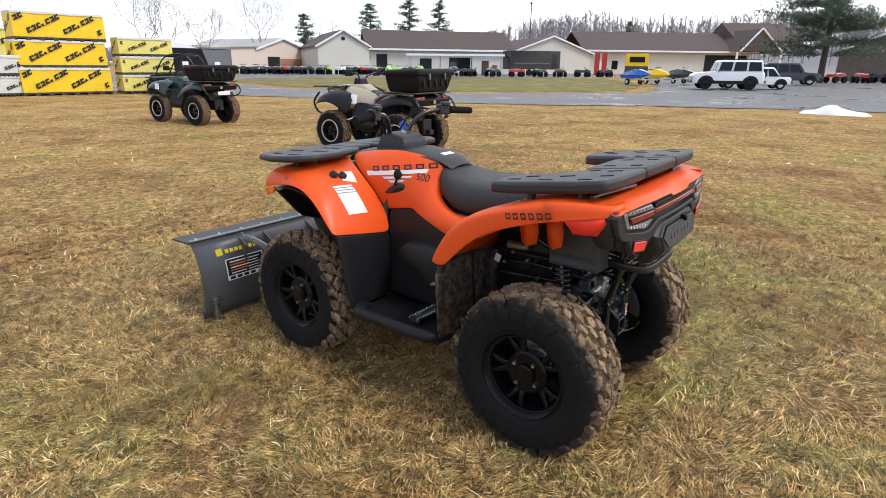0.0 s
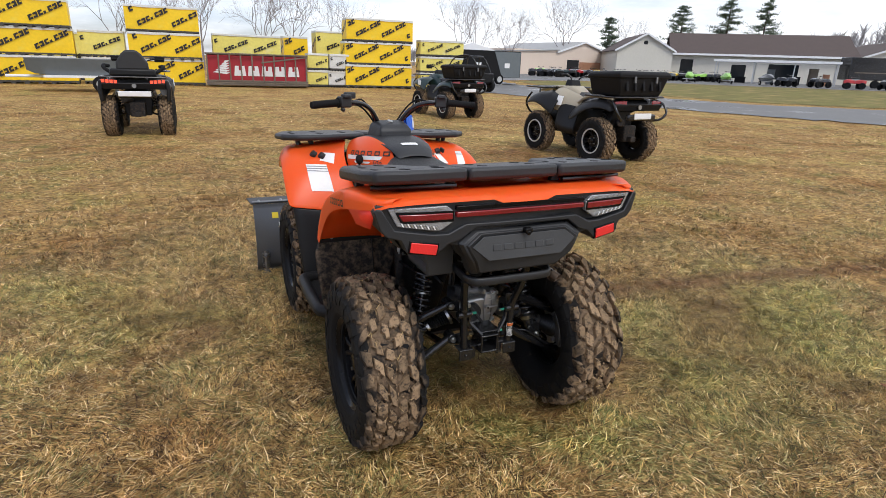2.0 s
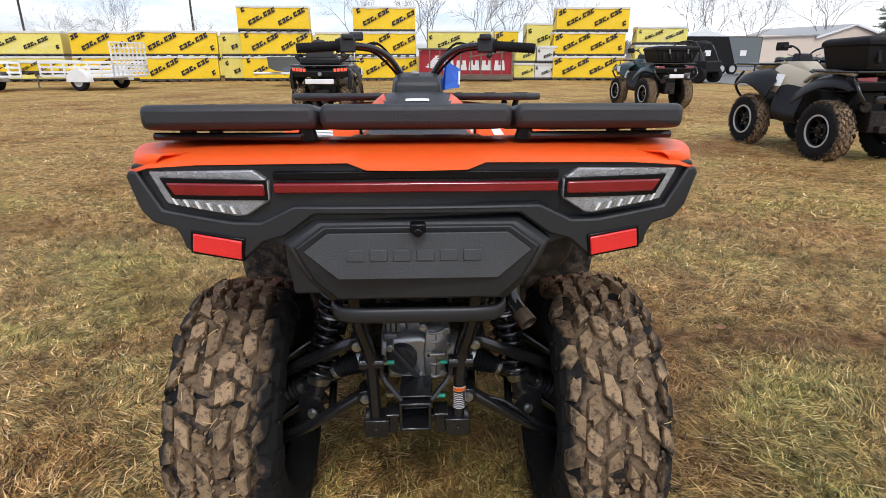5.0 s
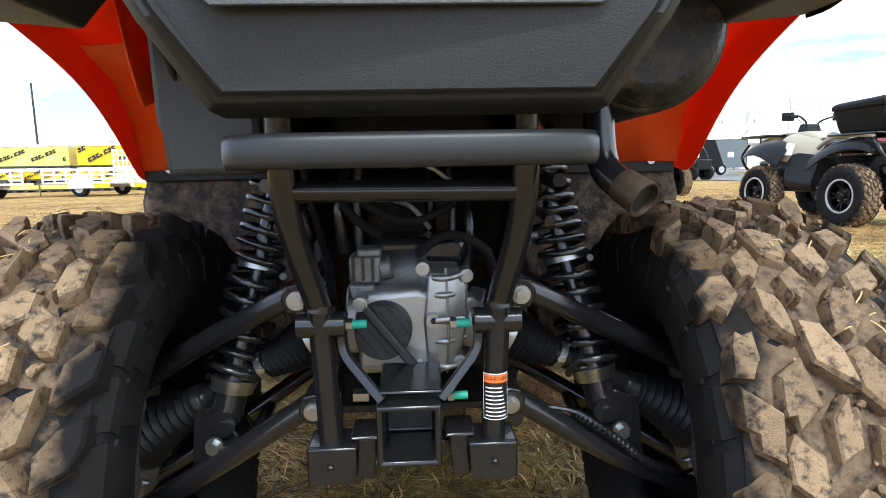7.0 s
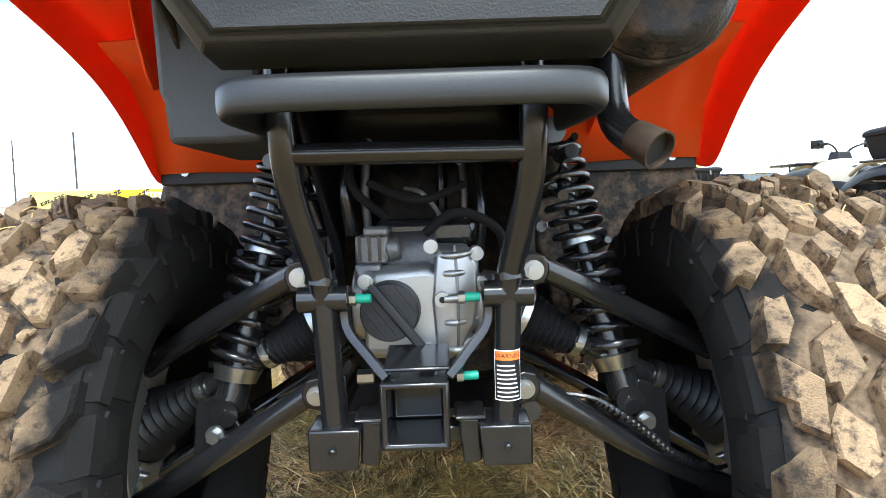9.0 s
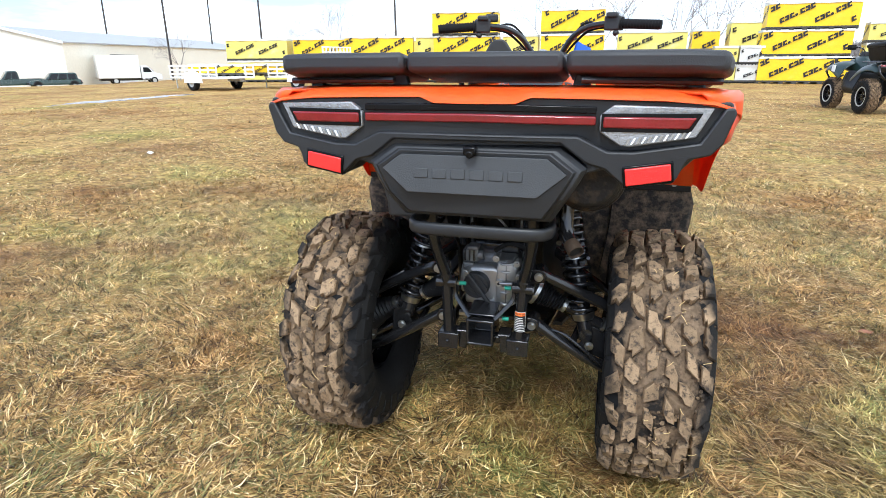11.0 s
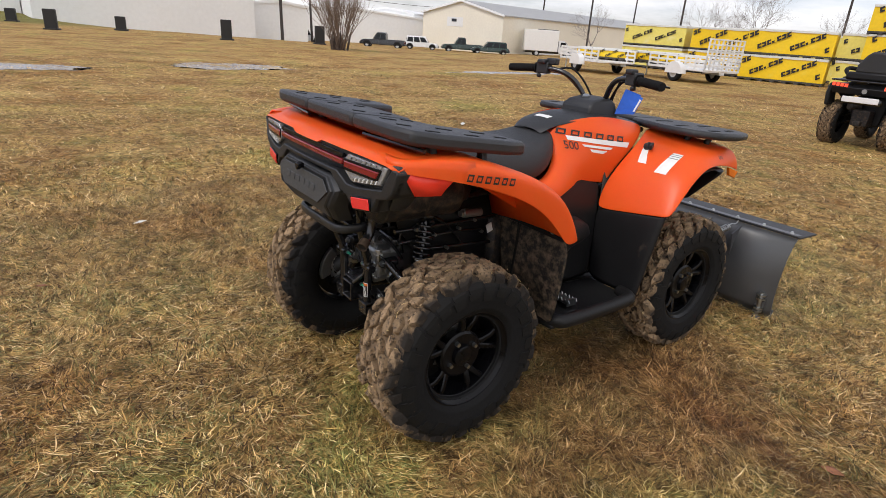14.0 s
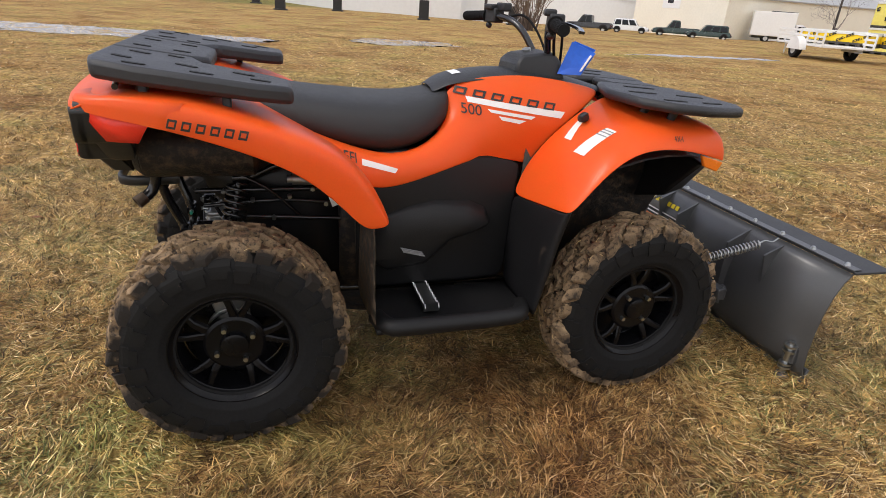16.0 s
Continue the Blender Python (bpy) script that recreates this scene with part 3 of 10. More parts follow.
def flat_patch(name, outline, z, material, label, category, seed, jag=0.35, steps=14, step=0.5):
    rng = random.Random(seed)
    pts = []
    for (x0, y0), (x1, y1) in zip(outline, outline[1:] + outline[:1]):
        n = max(1, min(steps, int(math.hypot(x1 - x0, y1 - y0) / step)))
        for k in range(n):
            t = k / n
            pts.append((x0 + (x1 - x0) * t + rng.uniform(-jag, jag), y0 + (y1 - y0) * t + rng.uniform(-jag, jag), z))
    bm = B()
    vs = [bm.verts.new(p) for p in pts]
    f = bm.faces.new(vs)
    bmesh.ops.triangulate(bm, faces=[f])
    ob = part(name, bm, material, smooth=180)
    if ob.data.polygons[0].normal.z < 0:
        ob.data.flip_normals()
    return tagged(ob, label, category, kind="structure")


flat_patch("road", [(9, 34), (13, 23), (16, 12), (20.7, 5), (23.5, -2), (26, -14), (60, -30), (95, -14), (98, 12), (70, 22), (56, 18), (40, 12), (31, 9.8),
                    (22.5, 16.5), (19.5, 27), (24, 44), (18, 46), (10, 38)], 0.022, M["gravel"], "worn grey gravel and asphalt drive", "road", 3)
flat_patch("verge", [(32, 11.5), (24.5, 17.5), (21.5, 27), (25.5, 43), (33, 46), (44, 47), (61, 33.5), (66, 27), (55, 19.5), (40, 13.5)], 0.016, M["verge"], "short greenish grass inside the drive", "grass", 8)
flat_patch("gravel_yard", [(24, 44), (32, 47), (44, 48), (62, 34), (74, 26), (100, 40), (70, 90), (40, 90), (18, 52)], 0.024, M["gravel"], "grey gravel yard before the sheds", "road", 4)
for k, (pts, seed) in enumerate([([(-14.5, -7.5), (-13.2, -5), (-13.0, -0.6), (-13.9, -0.2), (-15.2, -3.5), (-16.5, -7.5)], 5),
                                 ([(-14.4, 1.6), (-13.6, 2.4), (-14.1, 4.6), (-15.3, 4.6), (-15.8, 2.4)], 6),
                                 ([(-13.8, 9.8), (-13.6, 12), (-13.7, 15.6), (-14.2, 15.2), (-14.5, 12)], 7)]):
    flat_patch("puddle", pts, 0.006, M["puddle"], "shallow muddy puddle on the field", "puddle", seed, 0.16, 40, 0.16)


def blade_field(name, count, r0, r1, seed, label, tufts=False):
    rng = np.random.default_rng(seed)
    r = np.sqrt(rng.uniform(r0 * r0, r1 * r1, count))
    a = rng.uniform(0, 2 * np.pi, count)
    x, y = r * np.cos(a), r * np.sin(a) - 0.3
    lean = rng.uniform(0, 2 * np.pi, count)
    flat = np.radians(rng.uniform(0, 30, count))
    grow = 1 + 0.9 * (r0 > 2) + 1.6 * (r0 > 6)
    length = (rng.uniform(0.020, 0.060, count) + 0.06 * (rng.uniform(0, 1, count) < 0.10)) * (0.6 + 0.4 * grow)
    w = rng.uniform(0.0007, 0.0026, count) * grow
    lift = rng.uniform(0, 0.018, count)
    if tufts:
        # clumps of blades that spread from one root
        per = 14
        n = count // per
        x, y = np.repeat(x[:n], per) + rng.normal(0, 0.010, n * per), np.repeat(y[:n], per) + rng.normal(0, 0.010, n * per)
        count = n * per
        lean, flat = lean[:count], np.radians(rng.uniform(22, 72, count))
        length, w, lift = rng.uniform(0.035, 0.090, count), w[:count] * 1.0, np.zeros(count)
    else:
        # mats of fallen straw share a direction, and thin out between
        cell = np.floor(x * 5) * 12.9898 + np.floor(y * 5) * 78.233
        lean = np.where(rng.uniform(0, 1, count) < 0.45, (np.sin(cell) * 43758.5453 % 1) * 2 * np.pi + rng.normal(0, 0.35, count), lean)
    dx, dy = np.cos(lean), np.sin(lean)
    px, py = -dy, dx
    near = np.clip((4.5 - np.hypot(x, y)) / 2.5, 0, 1)
    mound = 0.016 * near * near * (3 - 2 * near)
    bow = rng.normal(0, 0.10, count) * length
    v = np.empty((count, 4, 3))
    for k, (s, side) in enumerate(((0, 0), (0.42, 1), (1, 0), (0.42, -1))):
        rise = np.sin(flat) * s - 0.30 * s * s * np.sin(flat)
        off = w * side + bow * (s * (1 - s) * 4 if k in (1, 3) else 0)
        v[:, k, 0] = x + dx * np.cos(flat) * length * s + px * off
        v[:, k, 1] = y + dy * np.cos(flat) * length * s + py * off
        v[:, k, 2] = mound + lift - 0.004 + length * rise
    idx = np.arange(count)[:, None] * 4
    tris = np.concatenate([idx + np.array([[0, 1, 3]]), idx + np.array([[1, 2, 3]])], axis=1).reshape(-1)
    me = bpy.data.meshes.new(name)
    me.vertices.add(count * 4)
    me.vertices.foreach_set("co", v.reshape(-1))
    me.loops.add(len(tris))
    me.loops.foreach_set("vertex_index", tris.astype(np.int32))
    me.polygons.add(len(tris) // 3)
    me.polygons.foreach_set("loop_start", np.arange(0, len(tris), 3, dtype=np.int32))
    me.update(calc_edges=True)
    me.materials.append(M["blades"])
    return tagged(new(name, me), label, "grass", kind="stuff")


blade_field("grass", 600000, 0.0, 3.2, 11, "matted straw-coloured winter grass")
blade_field("grass", 215000, 3.2, 7.5, 12, "short dry winter grass further out")
blade_field("grass", 120000, 7.5, 17.0, 14, "sparse dry grass out in the field")
blade_field("grass_tufts", 110000, 0.0, 4.5, 13, "upright tufts of straw and green grass", True)

# ---- the orange quad bike ----
from mathutils.bvhtree import BVHTree


def tyre_meshes(tag, w, R, seed, lugs=27, cols=6):
    """Half width w, outer radius R over the lugs."""
    rng = random.Random(seed)
    side = [(0.160, 0.70), (0.176, 0.84), (0.186, 0.90), (0.192, 0.93), (0.196, 0.925), (0.215, 0.975), (0.240, 0.99), (R - 0.068, 0.985), (R - 0.052, 0.95), (R - 0.038, 0.87), (R - 0.030, 0.72), (R - 0.024, 0.45), (R - 0.022, 0.0)]
    bm = B()
    inner = [(0.152, 0.62), (0.165, 0.72), (0.180, 0.84)] + side[4:]
    prof = [(-f * w, r) for r, f in inner] + [(f * w, r) for r, f in side[-2::-1]] + [(w * 0.66, 0.150), (-w * 0.56, 0.150)]
    lathe(bm, prof, 72, closed=True)
    carcass = mesh_of("tyre", bm, M["rubber"], 50)

    def crown(x):
        return R - 0.026 * max(0.0, (abs(x) / w - 0.42) / 0.58) ** 2

    def wall(r):
        for (r0, f0), (r1, f1) in zip(side, side[1:]):
            if r0 <= r <= r1:
                return w * (f0 + (f1 - f0) * (r - r0) / (r1 - r0))
        return w * 0.9

    bm = B()
    pitch = 2 * math.pi / lugs

    def block(outline):
        """A chunky tread block over an outline of (x, arc length)."""
        n = len(outline)
        xm, um = sum(p[0] for p in outline) / n, sum(p[1] for p in outline) / n
        tilt_x, tilt_u, lift = rng.uniform(-0.20, 0.20), rng.uniform(-0.20, 0.20), rng.uniform(-0.005, 0.001)
        rings = []
        for grow, down in ((1.03, 0.026), (1.0, 0.0050), (0.86, 0.0)):
            ring = []
            for x, u in outline:
                xx, uu = xm + (x - xm) * grow, um + (u - um) * grow
                rr = crown(xx) - down + (tilt_x * (xx - xm) + tilt_u * (uu - um) + lift + rng.uniform(-0.0022, 0.0022) if down < 0.01 else 0.0)
                a = uu / R
                ring.append(bm.verts.new((xx, rr * math.cos(a), rr * math.sin(a))))
            rings.append(ring)
        for p, q in zip(rings, rings[1:]):
            for i in range(n):
                f = bm.faces.new((p[i], p[(i + 1) % n], q[(i + 1) % n], q[i]))
                f.material_index = 0
        bm.faces.new(rings[-1])

    SHAPES = (((-1, -0.9), (0.1, -1.0), (1, -0.35), (0.95, 0.9), (-0.2, 1.0), (-0.45, 0.45), (-1, 0.4)),
              ((-1, -0.4), (-0.3, -0.95), (1, -0.8), (1, 0.25), (0.35, 1.0), (-0.95, 0.85)),
              ((-0.9, -1.0), (0.9, -0.7), (1, 0.9), (0.0, 0.95), (-0.2, 0.55), (-1, 0.5)),
              ((-1, -0.7), (0.3, -1.0), (0.5, -0.45), (1, -0.4), (0.9, 0.95), (-0.8, 0.9)))
    for k in range(lugs):
        for c in range(cols):
            xc = ((c + 0.5) / cols * 2 - 1) * w * 0.96 + rng.uniform(-0.003, 0.003)
            u0 = (k + 0.5 * (c % 2)) * pitch * R + rng.uniform(-0.10, 0.10) * pitch * R
            hu = pitch * R * rng.uniform(0.28, 0.42)
            hx = w * 0.96 / cols * rng.uniform(0.68, 0.92)
            sk = rng.choice((-0.55, -0.35, 0.35, 0.55)) * hu * (1 if xc >= 0 else -1)
            shape = rng.choice(SHAPES)
            if rng.random() < 0.5:
                shape = [(-x, -u) for x, u in shape]
            block([(xc + x * hx + rng.uniform(-0.003, 0.003), u0 + u * hu + sk * x + rng.uniform(-0.003, 0.003)) for x, u in shape])
    # low plates that run from the shoulder down the side wall, with stepped edges
    for s in (-1, 1):
        for k in range(lugs):
            a0 = (k + (0.25 if s < 0 else 0.75)) * pitch
            low = 0.236 if k % 2 else 0.222
            ways = ((R - 0.036, 0.02, 0.80), (R - 0.052, 0.06, 0.88), (0.258, 0.02, 0.84), (0.256, 0.16, 0.94), (low, 0.20, 0.90))
            outer, base = [], []
            for r, f0, f1 in ways:
                outer.append([bm.verts.new((s * (wall(r) + 0.0036), r * math.cos(a0 + f * pitch), r * math.sin(a0 + f * pitch))) for f in (f0, f1)])
                base.append([bm.verts.new((s * (wall(r) - 0.003), r * math.cos(a0 + f * pitch), r * math.sin(a0 + f * pitch))) for f in (f0 - 0.03, f1 + 0.03)])
            new_faces = []
            for i in range(len(ways) - 1):
                new_faces.append(bm.faces.new((outer[i][0], outer[i][1], outer[i + 1][1], outer[i + 1][0])))
                for e in (0, 1):
                    new_faces.append(bm.faces.new((outer[i][e], outer[i + 1][e], base[i + 1][e], base[i][e])))
            for i in (0, -1):
                new_faces.append(bm.faces.new((outer[i][0], outer[i][1], base[i][1], base[i][0])))
            for f in new_faces:
                f.material_index = 1
    # crumbs of dried mud between the blocks, and bits of straw
    for k in range(420):
        x, a = rng.uniform(-0.55, 0.9) * w, rng.uniform(0, 2 * math.pi)
        r, q = crown(x) - rng.uniform(0.006, 0.020), rng.uniform(0.002, 0.006)
        m = pose(x, r * math.cos(a), r * math.sin(a), rng.uniform(0, 90), rng.uniform(0, 90), rng.uniform(0, 90)) @ Matrix.Diagonal((q * 1.6, q, q * 0.8, 1))
        bmesh.ops.create_icosphere(bm, subdivisions=1, radius=1.0, matrix=m)
    bd = B()
    lathe(bd, [(-w * 0.88, R - 0.038), (-w * 0.6, R - 0.024), (0, R - 0.019), (w * 0.6, R - 0.024), (w * 0.88, R - 0.038), (w * 0.6, R - 0.045), (-w * 0.6, R - 0.045)], 72, closed=True)
    for v in bd.verts:
        t = 1 + rng.uniform(-0.010, 0.012)
        v.co.y, v.co.z = v.co.y * t, v.co.z * t
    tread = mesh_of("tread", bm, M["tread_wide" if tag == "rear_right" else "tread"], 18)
    tread.materials.append(M["tread_side"])
    bs = B()
    for k in range(46):
        x, a = rng.uniform(-0.3, 0.85) * w, rng.uniform(0, 2 * math.pi)
        r = crown(x) + 0.001
        d, e = rng.uniform(-0.018, 0.018), rng.uniform(-0.07, 0.07)
        tube(bs, [(x, r * math.cos(a), r * math.sin(a)), (x + d / 2, (r + 0.003) * math.cos(a + e / 2), (r + 0.003) * math.sin(a + e / 2)), (x + d, r * math.cos(a + e), r * math.sin(a + e))], 0.0008, 4, 2)
    return carcass, tread, mesh_of("tread_base", bd, M["tread_base"], 60), mesh_of("straw", bs, M["straw"], 60)


def rim_mesh(w):
    bm = B()
    prof = [(w * 0.66, 0.176), (w * 0.80, 0.174), (w * 0.81, 0.168), (w * 0.74, 0.163), (w * 0.70, 0.157), (w * 0.60, 0.154), (w * 0.56, 0.148), (w * 0.1, 0.140), (-w * 0.52, 0.150), (-w * 0.62, 0.166), (-w * 0.57, 0.170), (-w * 0.45, 0.155), (w * 0.55, 0.160)]
    lathe(bm, prof, 56, closed=True)
    f = w * 0.40
    lathe(bm, [(f - 0.03, 0.080), (f + 0.004, 0.084), (f + 0.010, 0.076), (f + 0.010, 0.040), (f + 0.022, 0.036), (f + 0.026, 0.028), (f + 0.026, 0.0005)], 32)
    # five forked spokes, bevelled on the face
    for k in range(5):
        a = 2 * math.pi * k / 5
        for s in (-1, 1):
            rings = []
            for r, mid, half, x in ((0.066, 0.10, 0.19, f - 0.004), (0.095, 0.13, 0.115, f + 0.010), (0.128, 0.19, 0.070, f + 0.018), (0.156, 0.235, 0.062, f + 0.016)):
                c = a + s * mid
                rings.append([(x - 0.020, r * math.cos(c - half), r * math.sin(c - half)), (x - 0.004, r * math.cos(c - half), r * math.sin(c - half)), (x, r * math.cos(c - half * 0.6), r * math.sin(c - half * 0.6)),
                              (x, r * math.cos(c + half * 0.6), r * math.sin(c + half * 0.6)), (x - 0.004, r * math.cos(c + half), r * math.sin(c + half)), (x - 0.020, r * math.cos(c + half), r * math.sin(c + half))])
            loft(bm, rings)
    return mesh_of("rim", bm, M["rim"], 30)


def nut_mesh():
    bm = B()
    bmesh.ops.create_cone(bm, cap_ends=True, segments=6, radius1=0.0085, radius2=0.0075, depth=0.016, matrix=pose(0, 0, 0, 0, 90, 0))
    return mesh_of("lug_nut", bm, M["steel"], 25)


def hub_mesh(w):
    bm = B()
    lathe(bm, [(-w * 0.30, 0.035), (-w * 0.30, 0.055), (-w * 0.24, 0.060), (-w * 0.22, 0.142), (-w * 0.16, 0.142), (-w * 0.12, 0.060), (w * 0.3, 0.05), (w * 0.3, 0.002)], 28)
    return mesh_of("wheel", bm, M["rim"], 35)


NUT = nut_mesh()
WHEELS = {}
for tag, w, R, seed in (("rear", 0.118, 0.322, 1), ("rear_right", 0.118, 0.322, 4), ("front", 0.098, 0.315, 2)):
    WHEELS[tag] = (w, hub_mesh(w), *tyre_meshes(tag, w, R, seed), rim_mesh(w))


def put_wheel(parent, tag, x, y, z, spin, scale=1.0, rim=None):
    w, hub, carcass, tread, between, straw, rim_me = WHEELS[tag]
    s = 1 if x > 0 else -1
    m = pose(x, y, z, 0, 0, 0 if s > 0 else 180) @ pose(0, 0, 0, spin, 0, 0) @ Matrix.Diagonal((scale, scale, scale, 1))
    wheel = shared("wheel", hub, parent, m, "black wheel with a mud-caked knobbly tyre")
    shared("tyre", carcass, wheel)
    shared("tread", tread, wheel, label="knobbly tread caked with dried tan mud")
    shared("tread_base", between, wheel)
    tagged(shared("straw", straw, wheel), "bits of dry straw stuck in the tread", kind="stuff")
    shared("rim", rim or rim_me, wheel)
    f = w * 0.40 + 0.016
    for k in range(4):
        a = 0.30 + k * math.pi / 2
        shared("lug_nut", NUT, wheel, pose(f, 0.055 * math.cos(a), 0.055 * math.sin(a)), "zinc-plated lug nut")
    return wheel


atv = thing("quad_bike", "orange quad bike with mud-caked tyres and black plastic racks", "quad bike")
put_wheel(atv, "rear_right", 0.412, -0.645, 0.336, 10)
put_wheel(atv, "rear", -0.412, -0.645, 0.338, 37)
put_wheel(atv, "front", 0.425, 0.645, 0.326, 22)
put_wheel(atv, "front", -0.425, 0.645, 0.326, 51)

# ---- bodywork ----
REAR = [
    [(0.02, -0.925, 1.006), (0.30, -0.925, 1.008), (0.42, -0.926, 1.008), (0.458, -0.920, 1.004), (0.470, -0.916, 0.998), (0.478, -0.914, 0.984)],
    [(0.02, -0.905, 1.012), (0.30, -0.905, 1.014), (0.43, -0.900, 1.014), (0.464, -0.894, 1.010), (0.476, -0.892, 1.002), (0.484, -0.890, 0.980)],
    [(0.02, -0.820, 1.022), (0.32, -0.820, 1.024), (0.46, -0.820, 1.024), (0.498, -0.820, 1.018), (0.512, -0.820, 1.008), (0.518, -0.822, 0.966)],
    [(0.12, -0.700, 1.022), (0.34, -0.700, 1.020), (0.49, -0.700, 1.018), (0.530, -0.700, 1.008), (0.539, -0.700, 0.995), (0.541, -0.705, 0.940)],
    [(0.17, -0.570, 0.975), (0.36, -0.570, 0.980), (0.50, -0.570, 0.980), (0.540, -0.570, 0.968), (0.549, -0.570, 0.955), (0.551, -0.572, 0.898)],
    [(0.20, -0.450, 0.905), (0.36, -0.440, 0.930), (0.50, -0.450, 0.945), (0.542, -0.452, 0.932), (0.551, -0.455, 0.918), (0.555, -0.468, 0.852)],
    [(0.16, -0.360, 0.850), (0.36, -0.340, 0.868), (0.50, -0.345, 0.890), (0.543, -0.348, 0.880), (0.552, -0.356, 0.862), (0.556, -0.392, 0.795)],
    [(0.15, -0.290, 0.795), (0.36, -0.265, 0.797), (0.50, -0.268, 0.812), (0.543, -0.272, 0.802), (0.552, -0.282, 0.788), (0.556, -0.330, 0.730)],
    [(0.14, -0.235, 0.715), (0.36, -0.222, 0.712), (0.50, -0.220, 0.708), (0.543, -0.224, 0.702), (0.552, -0.232, 0.695), (0.556, -0.288, 0.688)],
]
CENTRE = [
    [(0.17, -0.52, 0.930), (0.22, -0.52, 0.935), (0.27, -0.52, 0.925), (0.30, -0.52, 0.90), (0.31, -0.52, 0.87)],
    [(0.18, -0.42, 0.882), (0.23, -0.42, 0.886), (0.275, -0.42, 0.876), (0.305, -0.42, 0.855), (0.31, -0.42, 0.82)],
    [(0.19, -0.31, 0.838), (0.235, -0.31, 0.842), (0.275, -0.31, 0.830), (0.302, -0.31, 0.800), (0.308, -0.30, 0.750)],
    [(0.20, -0.20, 0.806), (0.235, -0.20, 0.808), (0.268, -0.20, 0.795), (0.288, -0.20, 0.760), (0.290, -0.208, 0.708)],
    [(0.20, -0.11, 0.806), (0.225, -0.11, 0.812), (0.250, -0.11, 0.798), (0.266, -0.10, 0.770), (0.268, -0.086, 0.733)],
    [(0.172, -0.025, 0.838), (0.200, -0.02, 0.842), (0.226, -0.01, 0.822), (0.240, 0.01, 0.792), (0.243, 0.030, 0.765)],
    [(0.122, 0.050, 0.905), (0.158, 0.055, 0.900), (0.193, 0.065, 0.862), (0.214, 0.080, 0.815), (0.219, 0.090, 0.777)],
    [(0.086, 0.022, 0.965), (0.132, 0.075, 0.952), (0.174, 0.100, 0.895), (0.197, 0.118, 0.832), (0.202, 0.128, 0.780)],
    [(0.100, 0.070, 1.020), (0.135, 0.112, 0.988), (0.172, 0.150, 0.930), (0.192, 0.165, 0.858), (0.189, 0.165, 0.780)],
    [(0.122, 0.240, 1.046), (0.166, 0.245, 1.008), (0.204, 0.250, 0.940), (0.205, 0.250, 0.860), (0.190, 0.238, 0.771)],
    [(0.124, 0.380, 1.040), (0.178, 0.370, 1.003), (0.222, 0.358, 0.935), (0.214, 0.330, 0.856), (0.194, 0.290, 0.762)],
    [(0.124, 0.575, 1.006), (0.178, 0.562, 0.993), (0.232, 0.440, 0.925), (0.218, 0.360, 0.848), (0.198, 0.308, 0.757)],
]
FRONT = [
    [(0.215, 0.258, 0.661), (0.320, 0.268, 0.676), (0.430, 0.278, 0.692), (0.515, 0.288, 0.704), (0.545, 0.300, 0.708)],
    [(0.210, 0.276, 0.706), (0.320, 0.288, 0.722), (0.430, 0.300, 0.740), (0.520, 0.314, 0.750), (0.550, 0.328, 0.744)],
    [(0.204, 0.296, 0.756), (0.315, 0.316, 0.780), (0.425, 0.332, 0.802), (0.518, 0.352, 0.808), (0.552, 0.370, 0.796)],
    [(0.220, 0.346, 0.842), (0.310, 0.366, 0.862), (0.410, 0.376, 0.874), (0.510, 0.400, 0.868), (0.552, 0.418, 0.845)],
    [(0.232, 0.412, 0.912), (0.310, 0.428, 0.924), (0.405, 0.440, 0.926), (0.505, 0.462, 0.914), (0.549, 0.478, 0.880)],
    [(0.215, 0.495, 0.964), (0.305, 0.500, 0.963), (0.405, 0.505, 0.956), (0.502, 0.522, 0.940), (0.543, 0.540, 0.892)],
    [(0.178, 0.572, 0.994), (0.305, 0.575, 0.982), (0.405, 0.580, 0.968), (0.500, 0.592, 0.950), (0.537, 0.608, 0.892)],
    [(0.180, 0.64, 0.988), (0.320, 0.645, 0.974), (0.420, 0.650, 0.962), (0.500, 0.660, 0.946), (0.531, 0.668, 0.884)],
    [(0.20, 0.72, 0.975), (0.340, 0.722, 0.966), (0.440, 0.724, 0.955), (0.502, 0.726, 0.940), (0.526, 0.728, 0.872)],
    [(0.20, 0.79, 0.962), (0.350, 0.785, 0.956), (0.445, 0.780, 0.948), (0.498, 0.776, 0.932), (0.518, 0.776, 0.858)],
    [(0.20, 0.855, 0.940), (0.350, 0.842, 0.940), (0.440, 0.834, 0.935), (0.492, 0.826, 0.918), (0.508, 0.824, 0.848)],
    [(0.20, 0.868, 0.880), (0.345, 0.858, 0.880), (0.435, 0.846, 0.880), (0.482, 0.838, 0.875), (0.498, 0.834, 0.842)],
]
# the arches stand a little unevenly about the middle line
REAR_RIGHT = [[(x - 0.004 * max(0.0, x - 0.3) / 0.25 * min(1.0, max(0.0, (y + 0.75) / 0.3)), y, z) for x, y, z in r] for r in REAR]
REAR_LEFT = [[(x - 0.030 * max(0.0, x - 0.3) / 0.25 * min(1.0, max(0.0, (y + 0.75) / 0.3)), y, z) for x, y, z in r] for r in REAR]
SHELL = {}
for s in (1, -1):
    for name, rows, label in (("rear_fender", REAR_RIGHT if s > 0 else REAR_LEFT, "orange rear fender"), ("side_panel", CENTRE, "orange tank side panel"), ("front_fender", FRONT, "orange front fender")):
        bm = B()
        sheet(bm, [flip(r, s) for r in rows])
        SHELL[name, s] = part(name, bm, M["orange"], atv, label, smooth=180, sub=2, thick=0.005)

